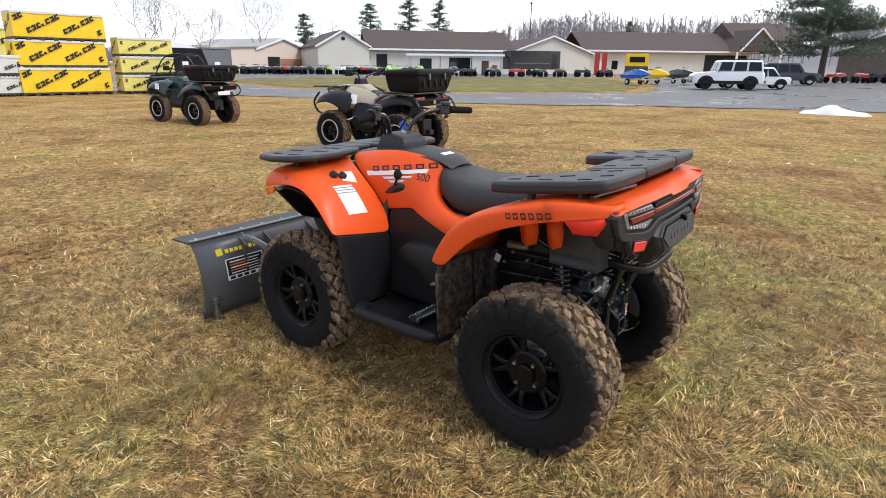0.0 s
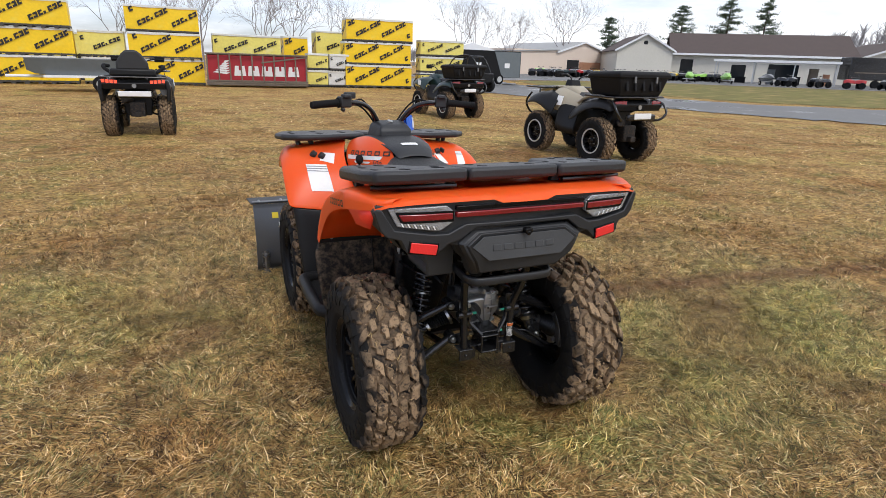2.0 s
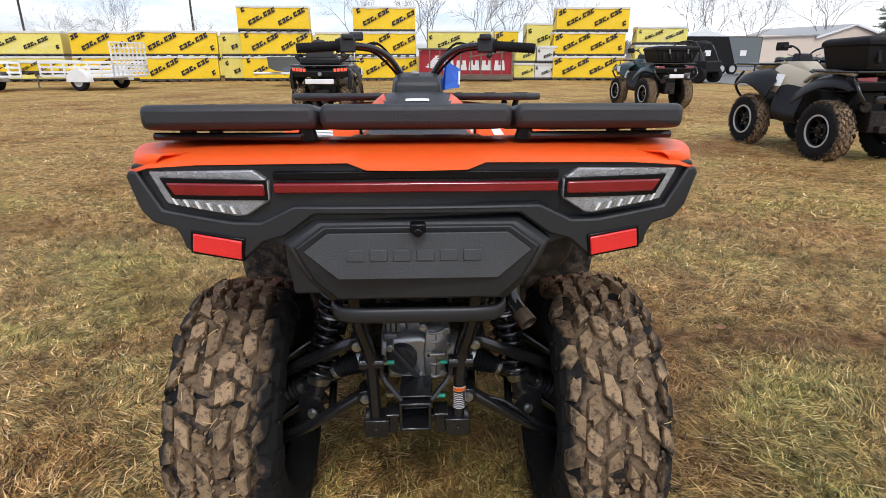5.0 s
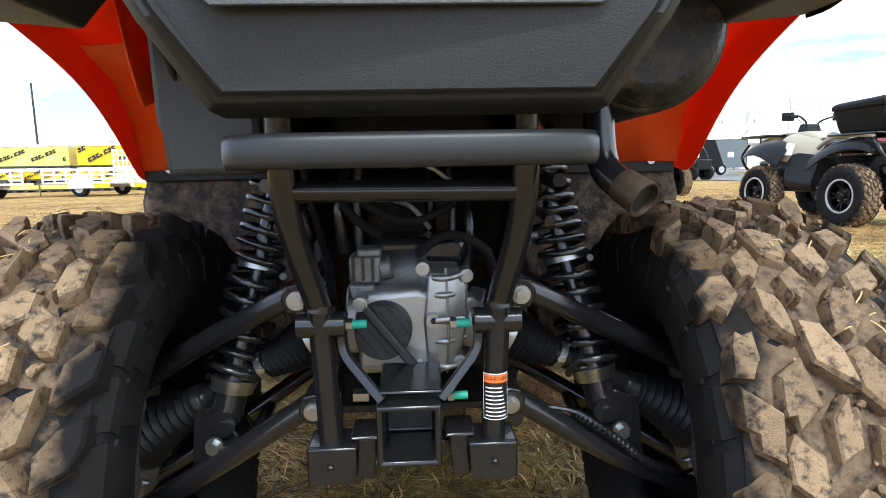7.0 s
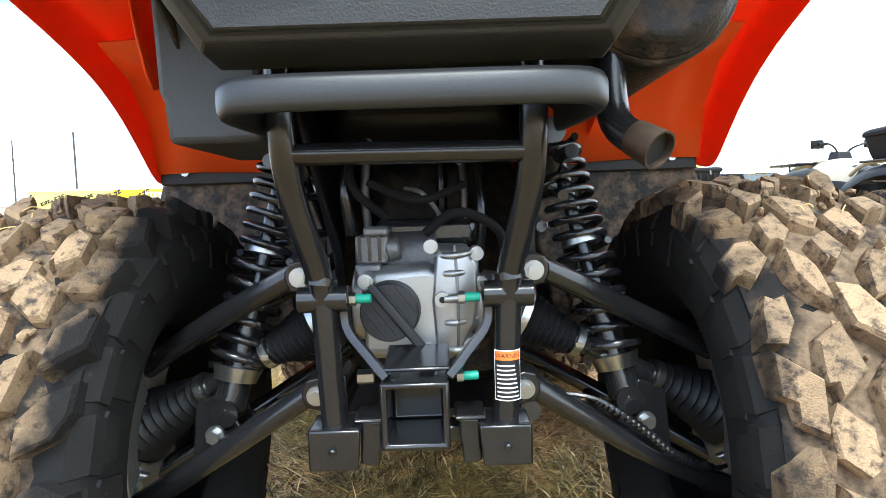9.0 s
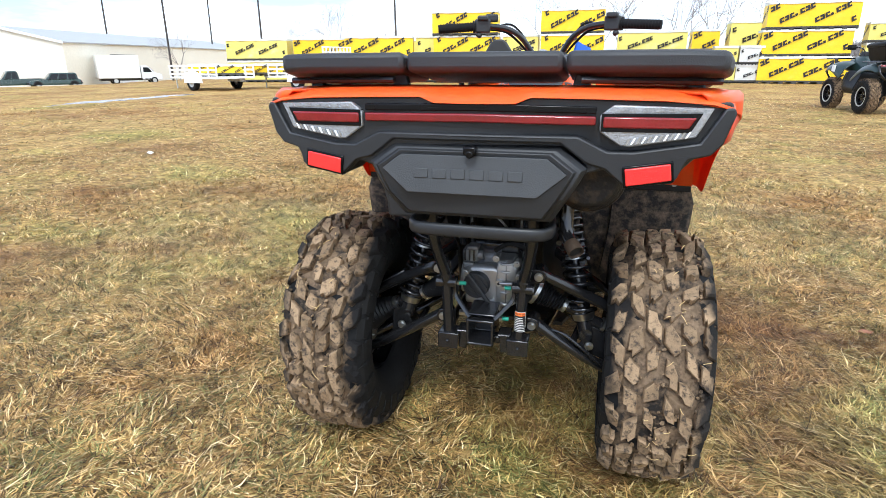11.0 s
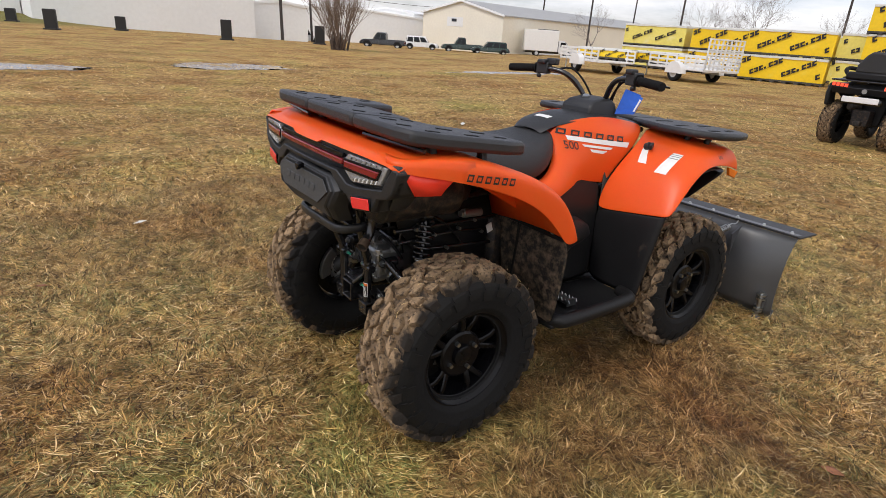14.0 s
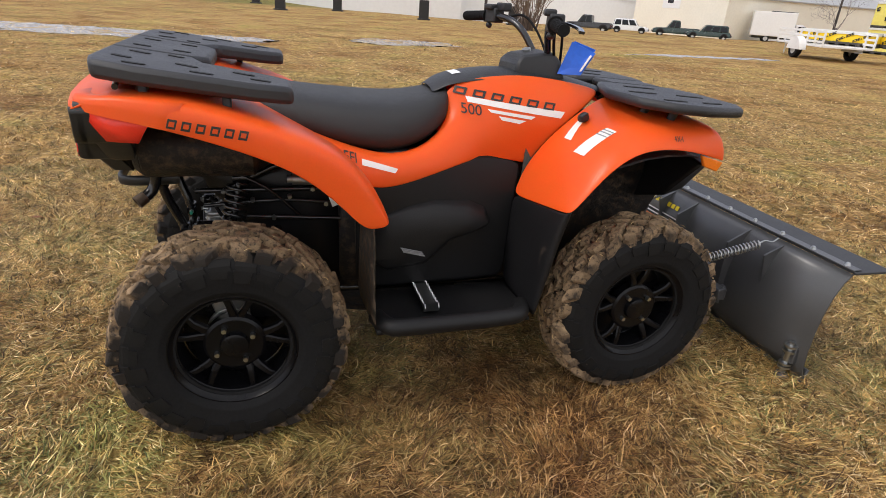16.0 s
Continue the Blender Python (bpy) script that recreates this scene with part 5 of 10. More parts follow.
    sheet(bm, [flip(r, s) for r in (
        [(0.150, -0.300, 0.700), (0.32, -0.284, 0.712), (0.44, -0.284, 0.716), (0.520, -0.286, 0.714)],
        [(0.155, -0.330, 0.790), (0.32, -0.318, 0.805), (0.44, -0.322, 0.806), (0.512, -0.326, 0.800)],
        [(0.160, -0.400, 0.870), (0.32, -0.392, 0.875), (0.43, -0.400, 0.875), (0.500, -0.410, 0.866)],
        [(0.165, -0.500, 0.905), (0.32, -0.495, 0.905), (0.42, -0.500, 0.905), (0.490, -0.510, 0.898)])])
    part("arch_liner", bm, M["orange"], atv, "orange inner face of the fender", smooth=180, thick=0.003)
    for y, z, w in ((-0.548, 0.782, 0.040), (-0.655, 0.790, 0.034)) if s < 0 else ():
        bm = B()
        sheet(bm, [flip(r, s) for r in ([(0.350, y + w, z + 0.13), (0.356, y, z + 0.13), (0.350, y - w, z + 0.13)], [(0.340, y + w * 0.8, z + 0.06), (0.350, y, z + 0.06), (0.340, y - w * 1.1, z + 0.06)], [(0.335, y + w * 0.7, z + 0.012), (0.342, y, z), (0.335, y - w * 0.9, z + 0.015)])])
        part("liner_tab", bm, M["orange"], atv, smooth=180, thick=0.004)
    # running board, nerf bar, foot peg
    bm = B()
    prism(bm, flip([(0.24, -0.26, 0.330), (0.50, -0.25, 0.335), (0.50, 0.24, 0.335), (0.24, 0.26, 0.330)], s), (0, 0, 0.014))
    part("running_board", bm, M["footwell"], atv, bevel=0.004)
    bm = B()
    tube(bm, flip([(0.42, -0.235, 0.350), (0.495, -0.215, 0.362), (0.515, -0.16, 0.365), (0.515, 0.12, 0.365), (0.500, 0.20, 0.365), (0.43, 0.235, 0.355)], s), 0.027, 14)
    part("side_bar", bm, M["footwell"], atv, "black plastic footrest side bar", smooth=60)
    bm = B()
    box(bm, (s * 0.325, -0.065, 0.370), (0.20, 0.046, 0.010))
    for k in range(11):
        for d in (-0.022, 0.022):
            prism(bm, [(s * (0.232 + 0.019 * k), -0.065 + d - 0.0015, 0.374), (s * (0.246 + 0.019 * k), -0.065 + d - 0.0015, 0.374), (s * (0.239 + 0.019 * k), -0.065 + d - 0.0015, 0.386)], (0, 0.003, 0))
    box(bm, (s * 0.424, -0.065, 0.372), (0.006, 0.050, 0.028))
    part("foot_peg", bm, M["steel"], atv, "serrated bare metal foot peg")
    # front corner: marker and black nose
    bm = B()
    prism(bm, flip([(0.500, 0.735, 0.868), (0.500, 0.818, 0.845), (0.498, 0.805, 0.815), (0.497, 0.755, 0.832)], s), (s * 0.014, 0, 0))
    part("marker", bm, M["amber"], atv, "amber front side marker", bevel=0.003)
    bm = B()
    loft(bm, [[(s * 0.10, 0.74, 0.60), (s * 0.34, 0.76, 0.68), (s * 0.46, 0.785, 0.82), (s * 0.10, 0.78, 0.90)], [(s * 0.10, 0.90, 0.62), (s * 0.32, 0.86, 0.70), (s * 0.45, 0.838, 0.835), (s * 0.10, 0.86, 0.90)], [(s * 0.10, 0.935, 0.66), (s * 0.30, 0.90, 0.74), (s * 0.41, 0.86, 0.83), (s * 0.10, 0.90, 0.86)]])
    part("nose", bm, M["black_low"], atv, "black front nose panel", bevel=0.012)
    bm = B()
    sheet(bm, [flip(r, s) for r in ([(0.20, 0.40, 0.80), (0.36, 0.40, 0.82), (0.51, 0.40, 0.80)], [(0.20, 0.55, 0.89), (0.36, 0.55, 0.89), (0.51, 0.55, 0.865)], [(0.20, 0.72, 0.88), (0.36, 0.72, 0.88), (0.50, 0.72, 0.865)], [(0.20, 0.80, 0.84), (0.36, 0.80, 0.84), (0.48, 0.80, 0.84)])])
    part("front_liner", bm, M["black_muddy"], atv, smooth=180, sub=1, thick=0.004)

    # black inner wall of the front wheel arch
    bm = B()
    sheet(bm, [flip(r, s) for r in ([(0.20, 0.30, 0.86), (0.19, 0.55, 0.90), (0.20, 0.82, 0.86)], [(0.22, 0.28, 0.62), (0.17, 0.55, 0.64), (0.22, 0.84, 0.66)], [(0.24, 0.27, 0.36), (0.16, 0.55, 0.40), (0.16, 0.80, 0.46)])])
    part("inner_wall", bm, M["black_muddy"], atv, smooth=180, thick=0.004)

# engine block and frame seen between the wheels
bm = B()
loft(bm, [[(-0.15, y, 0.30), (0.15, y, 0.30), (0.20, y, 0.42), (0.20, y, 0.64), (0.14, y, 0.74), (-0.14, y, 0.74), (-0.20, y, 0.64), (-0.20, y, 0.42)] for y in (-0.32, -0.1, 0.2, 0.46)])
part("engine", bm, M["black_muddy"], atv, "dark muddy engine and gearbox", bevel=0.02)
bm = B()
loft(bm, [[(-0.17, -0.40, 0.262), (0.17, -0.40, 0.262), (0.17, -0.40, 0.275), (-0.17, -0.40, 0.275)], [(-0.22, -0.2, 0.255), (0.22, -0.2, 0.255), (0.22, -0.2, 0.268), (-0.22, -0.2, 0.268)], [(-0.22, 0.4, 0.255), (0.22, 0.4, 0.255), (0.22, 0.4, 0.268), (-0.22, 0.4, 0.268)], [(-0.14, 0.80, 0.33), (0.14, 0.80, 0.33), (0.14, 0.80, 0.345), (-0.14, 0.80, 0.345)]])
part("skid_plate", bm, M["black_muddy"], atv)
bm = B()
for s in (-1, 1):
    tube(bm, [(s * 0.16, -0.66, 0.68), (s * 0.17, -0.45, 0.78), (s * 0.18, -0.1, 0.80)], 0.014, 10)
    tube(bm, [(s * 0.13, -0.66, 0.36), (s * 0.15, -0.3, 0.32), (s * 0.15, 0.4, 0.32)], 0.014, 10)
    tube(bm, [(s * 0.14, 0.45, 0.32), (s * 0.15, 0.75, 0.42), (s * 0.13, 0.84, 0.62), (s * 0.12, 0.80, 0.85)], 0.014, 10)
part("frame_rail", bm, M["frame"], atv)

# ---- rear running gear ----
X0 = -0.009
for s in (-1, 1):
    bm = B()
    tube(bm, [(X0 + s * 0.112, -0.856, 0.880), (X0 + s * 0.121, -0.842, 0.76), (X0 + s * 0.121, -0.836, 0.69), (X0 + s * 0.116, -0.822, 0.635), (X0 + s * 0.101, -0.798, 0.565), (X0 + s * 0.099, -0.793, 0.538)], 0.0140, 14)
    upright = part("frame_upright", bm, M["frame"], atv, "black tubular rear frame")
    bm = B()
    cyl(bm, (X0 + s * 0.099, -0.792, 0.545), (X0 + s * 0.092, -0.792, 0.390), 0.0140)
    cyl(bm, (X0 + s * 0.072, -0.792, 0.537), (X0 + s * 0.124, -0.792, 0.537), 0.0145)
    cyl(bm, (X0 + s * 0.100, -0.794, 0.552), (X0 + s * 0.099, -0.793, 0.560), 0.0175, n=18)
    part("lower_upright", bm, M["frame"], upright, smooth=50)
    bm = B()
    prism(bm, [(X0 + s * 0.062, -0.812, 0.401), (X0 + s * 0.118, -0.812, 0.401), (X0 + s * 0.118, -0.812, 0.357), (X0 + s * 0.066, -0.812, 0.357)], (0, 0.006, 0))
    box(bm, (X0 + s * 0.09, -0.785, 0.399), (0.056, 0.05, 0.005))
    cyl(bm, (X0 + s * 0.092, -0.817, 0.379), (X0 + s * 0.092, -0.810, 0.379), 0.004)
    part("skid_bracket", bm, M["frame"], upright, bevel=0.003)
    bm = B()
    prism(bm, [(X0 + s * 0.040, -0.796, 0.404), (X0 + s * 0.064, -0.796, 0.404), (X0 + s * 0.066, -0.796, 0.356), (X0 + s * 0.046, -0.796, 0.352)], (0, 0.05, 0))
    box(bm, (X0 + s * 0.054, -0.775, 0.405), (0.034, 0.05, 0.006))
    part("skid_plate_end", bm, M["frame"], upright, bevel=0.003)
    # bracket ears with bolts
    for z, x in ((0.557, 0.132), (0.421, 0.119)):
        bm = B()
        cyl(bm, (X0 + s * x, -0.752, z), (X0 + s * x, -0.70, z), 0.019)
        prism(bm, [(X0 + s * (x - 0.034), -0.752, z - 0.026), (X0 + s * (x + 0.014), -0.752, z - 0.016), (X0 + s * (x + 0.014), -0.752, z + 0.016), (X0 + s * (x - 0.034), -0.752, z + 0.022)], (0, 0.006, 0))
        ear = part("arm_bracket", bm, M["frame"], atv, bevel=0.002)
        bm = B()
        cyl(bm, (X0 + s * x, -0.765, z), (X0 + s * x, -0.754, z), 0.0078, 0.0070, 6)
        cyl(bm, (X0 + s * x, -0.759, z), (X0 + s * x, -0.753, z), 0.0112, n=16)
        part("bolt", bm, M["steel"], ear, "zinc-plated hex bolt", smooth=25)
    # wishbones
    bm = B()
    tube(bm, [(X0 + s * 0.125, -0.735, 0.422), (X0 + s * 0.255, -0.732, 0.340), (s * 0.372, -0.712, 0.272)], 0.0145, 14)
    tube(bm, [(X0 + s * 0.125, -0.50, 0.415), (s * 0.24, -0.57, 0.356), (s * 0.375, -0.640, 0.285)], 0.0125, 10)
    tube(bm, [(s * 0.215, -0.70, 0.362), (s * 0.23, -0.57, 0.352)], 0.010, 8, 0)
    low = part("lower_wishbone", bm, M["frame"], atv, "black tubular lower suspension arm", smooth=60)
    for c in ((0.279, -0.662, 0.380), (0.258, -0.728, 0.368)):
        bm = B()
        cyl(bm, (s * c[0], c[1] - 0.010, c[2]), (s * c[0], c[1] + 0.004, c[2]), 0.0082, 0.0075, 6)
        cyl(bm, (s * c[0], c[1] - 0.002, c[2]), (s * c[0], c[1] + 0.003, c[2]), 0.0112, n=16)
        part("bolt", bm, M["steel"], low, smooth=25)
    bm = B()
    prism(bm, [(s * 0.225, -0.705, 0.345), (s * 0.300, -0.700, 0.318), (s * 0.296, -0.690, 0.395), (s * 0.262, -0.690, 0.408)], (0, 0.008, 0))
    prism(bm, [(s * 0.225, -0.650, 0.345), (s * 0.300, -0.650, 0.318), (s * 0.296, -0.650, 0.395), (s * 0.262, -0.650, 0.408)], (0, 0.008, 0))
    part("shock_mount", bm, M["frame"], low, bevel=0.002)
    bm = B()
    tube(bm, [(X0 + s * 0.138, -0.738, 0.560), (X0 + s * 0.250, -0.712, 0.502), (s * 0.358, -0.680, 0.440)], 0.0140, 14)
    tube(bm, [(X0 + s * 0.135, -0.50, 0.558), (s * 0.23, -0.56, 0.505), (s * 0.362, -0.63, 0.445)], 0.0125, 10)
    part("upper_wishbone", bm, M["frame"], atv, "black tubular upper suspension arm", smooth=60)
    # knuckle: a webbed casting
    bm = B()
    loft(bm, [[(s * x0, -0.70 + d, z0), (s * 0.400, -0.71 + d, z0), (s * 0.400, -0.60, z0), (s * x0, -0.60, z0)] for z0, x0, d in ((0.272, 0.372, 0.0), (0.305, 0.366, 0.01), (0.352, 0.384, 0.03), (0.410, 0.372, 0.01), (0.452, 0.356, 0.0))])
    lathe(bm, [(s * 0.372, 0.04), (s * 0.384, 0.062), (s * 0.405, 0.066)], 24, (0, -0.655, 0.352))
    knuckle = part("knuckle", bm, M["alloy"], atv, "bare cast alloy wheel knuckle", bevel=0.006)
    for z0, z1 in ((0.290, 0.330), (0.375, 0.425)):
        bm = B()
        prism(bm, [(s * 0.395, -0.716, z0), (s * 0.352, -0.706, (z0 + z1) / 2), (s * 0.395, -0.716, z1)], (0, 0.010, 0))
        part("web", bm, M["alloy"], knuckle, bevel=0.002)
    bm = B()
    arc = [radians(a0) for a0 in range(128, 200, 6)]
    loft(bm, [[(s * x, -0.645 + r * math.cos(t), 0.345 + r * math.sin(t)) for x, r in ((0.350, 0.085), (0.338, 0.132), (0.356, 0.136), (0.366, 0.085))] for t in arc])
    part("brake_shield", bm, M["alloy_dark"], knuckle, "bare alloy shield behind the hub", bevel=0.002)
    # driveshaft with ribbed boots
    ins, out = Vector((X0 + s * 0.116, -0.688, 0.497)), Vector((s * 0.388, -0.660, 0.353))
    d = (out - ins).normalized()
    bm = B()
    cyl(bm, ins, out, 0.0125, n=14)
    cyl(bm, ins + d * 0.105, out - d * 0.12, 0.0150, n=14)
    shaft = part("drive_shaft", bm, M["frame"], atv, smooth=40)
    for a, g0, g1, dd, span in ((ins, 0.036, 0.017, d, 0.078), (out, 0.047, 0.019, -d, 0.102)):
        bm = B()
        rings = []
        q = dd.to_track_quat("Z", "Y").to_matrix()
        for k in range(19):
            t = k / 18
            r = g0 + (g1 - g0) * t ** 0.85 + (0.0042 if k % 2 else -0.0022)
            rings.append([a + dd * (0.004 + span * t) + q @ Vector((r * math.cos(2 * math.pi * j / 22), r * math.sin(2 * math.pi * j / 22), 0)) for j in range(22)])
        loft(bm, rings)
        boot = part("boot", bm, M["rubber_gloss"], shaft, "ribbed black rubber boot", smooth=50)
        for t, r in ((0.0, g0 + 0.004), (span + 0.006, g1 + 0.003)):
            bm = B()
            cyl(bm, a + dd * t, a + dd * (t + 0.010), r, n=22)
            box(bm, a + dd * (t + 0.005) + Vector((0, -r - 0.001, 0)), (0.010, 0.004, 0.006))
            part("clamp", bm, M["steel"], boot, "metal boot clamp")
    # shock absorber: lower body, chrome sleeve, coil spring, top eye
    top, bot = Vector((X0 * 0.5 + s * 0.176, -0.612, 0.728)), Vector((X0 * 0.5 + s * 0.252, -0.684, 0.385))
    bm = B()
    cyl(bm, bot, bot + (top - bot) * 0.45, 0.021)
    cyl(bm, bot + (top - bot) * 0.42, top, 0.010)
    cyl(bm, bot + Vector((0, -0.02, 0)), bot + Vector((0, 0.02, 0)), 0.018)
    cyl(bm, top + Vector((0, -0.02, 0)), top + Vector((0, 0.02, 0)), 0.018)
    shock = part("shock_absorber", bm, M["frame"], atv, "black shock absorber with coil spring", smooth=40)
    bm = B()
    helix(bm, bot + (top - bot) * 0.14, bot + (top - bot) * 0.55, 0.034, 0.0052, 6.5)
    helix(bm, bot + (top - bot) * 0.55, bot + (top - bot) * 0.96, 0.031, 0.0052, 7.5)
    part("coil_spring", bm, M["frame"], shock, "gloss black coil spring", smooth=60)
    bm = B()
    cyl(bm, bot + (top - bot) * 0.56, bot + (top - bot) * 0.585, 0.026, n=20)
    part("spring_seat", bm, M["steel"], shock)
    bm = B()
    cyl(bm, bot + (top - bot) * 0.10, bot + (top - bot) * 0.15, 0.026, 0.031, n=20)
    part("spring_seat", bm, M["steel"], shock)
    bm = B()
    cyl(bm, bot + (top - bot) * 0.60, bot + (top - bot) * 0.72, 0.0075, n=16)
    part("damper_rod", bm, M["steel"], shock, "bright damper rod")
    # dark side plate of the frame, tubes and small fixings in the wheel arch
    bm = B()
    sheet(bm, [flip(r, s) for r in ([(0.150, -0.74, 0.775), (0.155, -0.60, 0.79), (0.160, -0.44, 0.80), (0.170, -0.29, 0.80)], [(0.135, -0.70, 0.68), (0.145, -0.58, 0.68), (0.155, -0.44, 0.68), (0.170, -0.29, 0.68)], [(0.120, -0.62, 0.58), (0.140, -0.55, 0.56), (0.155, -0.44, 0.55), (0.170, -0.29, 0.54)], [(0.120, -0.56, 0.46), (0.140, -0.52, 0.42), (0.155, -0.44, 0.38), (0.170, -0.29, 0.34)])])
    plate = part("frame_plate", bm, M["black_low"], atv, "dark plate inside the wheel arch", smooth=180, thick=0.005)
    for pts, rr in ((((0.172, -0.74, 0.690), (0.178, -0.30, 0.690)), 0.0085), (((0.165, -0.72, 0.640), (0.175, -0.50, 0.655), (0.182, -0.31, 0.640)), 0.0065), (((0.160, -0.60, 0.600), (0.185, -0.31, 0.590)), 0.0075), (((0.178, -0.66, 0.76), (0.185, -0.54, 0.70), (0.172, -0.44, 0.60)), 0.006)):
        bm = B()
        tube(bm, flip(pts, s), rr, 10, 4)
        part("arch_tube", bm, M["frame"], plate, smooth=60)
    for y, z in ((-0.66, 0.690), (-0.58, 0.660), (-0.47, 0.668), (-0.40, 0.690), (-0.52, 0.600), (-0.36, 0.640)):
        bm = B()
        cyl(bm, (s * 0.174, y, z), (s * 0.192, y, z), 0.0075, 0.0066, 6)
        part("bolt", bm, M["steel"], plate, smooth=25)
    bm = B()
    cyl(bm, (s * 0.19, -0.46, 0.725), (s * 0.19, -0.38, 0.722), 0.017, n=16)
    cyl(bm, (s * 0.19, -0.475, 0.725), (s * 0.19, -0.46, 0.725), 0.012, n=12)
    part("canister", bm, M["alloy"], plate, "small bare metal canister")
    bm = B()
    box(bm, (s * 0.20, -0.335, 0.655), (0.003, 0.026, 0.034), (20, 0, 0))
    part("paper_tag", bm, M["white"], plate, "small white paper tag on a tie")

bm = B()
tube(bm, [(X0 - 0.121, -0.834, 0.686), (X0 + 0.121, -0.834, 0.683)], 0.0112, 12, 0)
part("cross_tube", bm, M["frame"], atv, "black cross tube of the rear frame")
for s in (-1, 1):
    bm = B()
    tube(bm, [(X0 + s * 0.074, -0.790, 0.550), (X0 + s * 0.075, -0.792, 0.508), (X0 + s * 0.052, -0.805, 0.478), (X0 + s * 0.032, -0.815, 0.456)], 0.008, 10, flat=(0.0075, 0.0055))
    part("hitch_strap", bm, M["frame"], atv, "black flat steel strap down to the hitch", smooth=50)
bm = B()
prism(bm, [(X0 - 0.036, -0.745, 0.470), (X0 + 0.034, -0.745, 0.470), (X0 + 0.034, -0.818, 0.462), (X0 - 0.036, -0.818, 0.462)], (0, 0, 0.005))
part("hitch_hood", bm, M["frame"], atv, bevel=0.003)
bm = B()
box(bm, (X0, -0.760, 0.378), (0.125, 0.03, 0.020))
part("hitch_mount", bm, M["frame"], atv, bevel=0.003)
# square receiver, hollow
bm = B()
RX, RZ0 = -0.0125, 0.4185
outer = [[(RX + a * h, y, RZ0 + b * h) for a, b in ((-1, -1), (1, -1), (1, 1), (-1, 1))] for y, h in ((-0.745, 0.0355), (-0.828, 0.0355), (-0.828, 0.0285), (-0.752, 0.0285))]
rings = [[bm.verts.new(p) for p in ring] for ring in outer]
for u, v in zip(rings, rings[1:]):
    for k in range(4):
        bm.faces.new((u[k], u[(k + 1) % 4], v[(k + 1) % 4], v[k]))
bm.faces.new(rings[0])
bm.faces.new(rings[-1])
receiver = part("tow_receiver", bm, M["frame"], atv, "square black tow hitch receiver", bevel=0.003)
for x, z in ((-0.056, 0.447),):
    bm = B()
    cyl(bm, (X0 + x - 0.012, -0.775, z), (X0 + x + 0.006, -0.775, z), 0.0085, n=6)
    part("bolt", bm, M["steel"], receiver, smooth=25)
for x, z in ((-0.058, 0.536), (0.058, 0.534), (0.054, 0.449)):
    bm = B()
    cyl(bm, (X0 + x - 0.009, -0.790, z), (X0 + x + 0.010, -0.790, z), 0.0050, n=10)
    mark = part("paint_mark", bm, M["green_paint"], receiver, "bolt marked with green paint")
    bm = B()
    cyl(bm, (X0 + x - 0.013, -0.790, z), (X0 + x - 0.006, -0.790, z), 0.0072, n=6)
    part("nut", bm, M["steel"], receiver, smooth=25)
# final drive: silver casing in two halves with a round black cover
bm = B()
loft(bm, [[(X0 - 0.066, y, 0.450 + d), (X0 + 0.020, y, 0.448 + d), (X0 + 0.036, y, 0.470), (X0 + 0.036, y, 0.548), (X0 + 0.010, y, 0.566 - d), (X0 - 0.066, y, 0.560 - d)] for y, d in ((-0.722, 0.010), (-0.712, 0.0), (-0.56, 0.0))])
case = part("final_drive", bm, M["alloy"], atv, "cast alloy final drive casing", bevel=0.005)
bm = B()
prism(bm, [(X0 - 0.036, -0.730, 0.438), (X0 + 0.032, -0.730, 0.436), (X0 + 0.034, -0.730, 0.462), (X0 - 0.036, -0.730, 0.468)], (0, 0.05, 0))
part("casing_foot", bm, M["alloy"], case, "machined flat foot of the casing", bevel=0.003)
# ring half with a lip, ears and ribs
bm = B()
RINGS = [(0.022, 0.586), (0.060, 0.584), (0.072, 0.566), (0.073, 0.525), (0.066, 0.486), (0.048, 0.456), (0.030, 0.445), (0.018, 0.458), (0.014, 0.520)]
loft(bm, [[(X0 + 0.043 + (x - 0.043) * k, y, 0.518 + (z - 0.518) * k) for x, z in RINGS] for y, k in ((-0.600, 1.0), (-0.716, 1.0), (-0.726, 0.90), (-0.730, 0.62))])
half = part("casing_half", bm, M["alloy"], case, "cast alloy half with bolted rim", bevel=0.003, smooth=40)
for z in (0.462, 0.495, 0.553, 0.574):
    bm = B()
    tube(bm, [(X0 + 0.020, -0.716, z), (X0 + 0.042, -0.732, z), (X0 + 0.068, -0.716, z + 0.002)], 0.0042, 8, 3)
    part("casting_rib", bm, M["alloy"], half, smooth=60)
bm = B()
tube(bm, [(X0 + 0.044, -0.722, 0.452), (X0 + 0.046, -0.732, 0.49), (X0 + 0.046, -0.733, 0.54), (X0 + 0.044, -0.722, 0.585)], 0.0022, 6, 3)
part("parting_line", bm, M["alloy_dark"], half, smooth=60)
for x, z in ((0.070, 0.575), (0.074, 0.540), (0.060, 0.466), (0.016, 0.585)):
    bm = B()
    cyl(bm, (X0 + x, -0.724, z), (X0 + x, -0.690, z), 0.0085, n=14)
    ear = part("casing_ear", bm, M["alloy"], half)
    bm = B()
    cyl(bm, (X0 + x, -0.731, z), (X0 + x, -0.722, z), 0.0055, 0.0050, 6)
    part("bolt", bm, M["steel"], half, smooth=25)
bm = B()
cyl(bm, (X0 + 0.028, -0.742, 0.524), (X0 + 0.028, -0.715, 0.524), 0.0088, n=16)
cyl(bm, (X0 + 0.028, -0.738, 0.524), (X0 + 0.066, -0.742, 0.527), 0.0055, n=10)
part("fitting", bm, M["alloy"], case)
bm = B()
cyl(bm, (X0 + 0.028, -0.7435, 0.524), (X0 + 0.028, -0.741, 0.524), 0.0038, n=12)
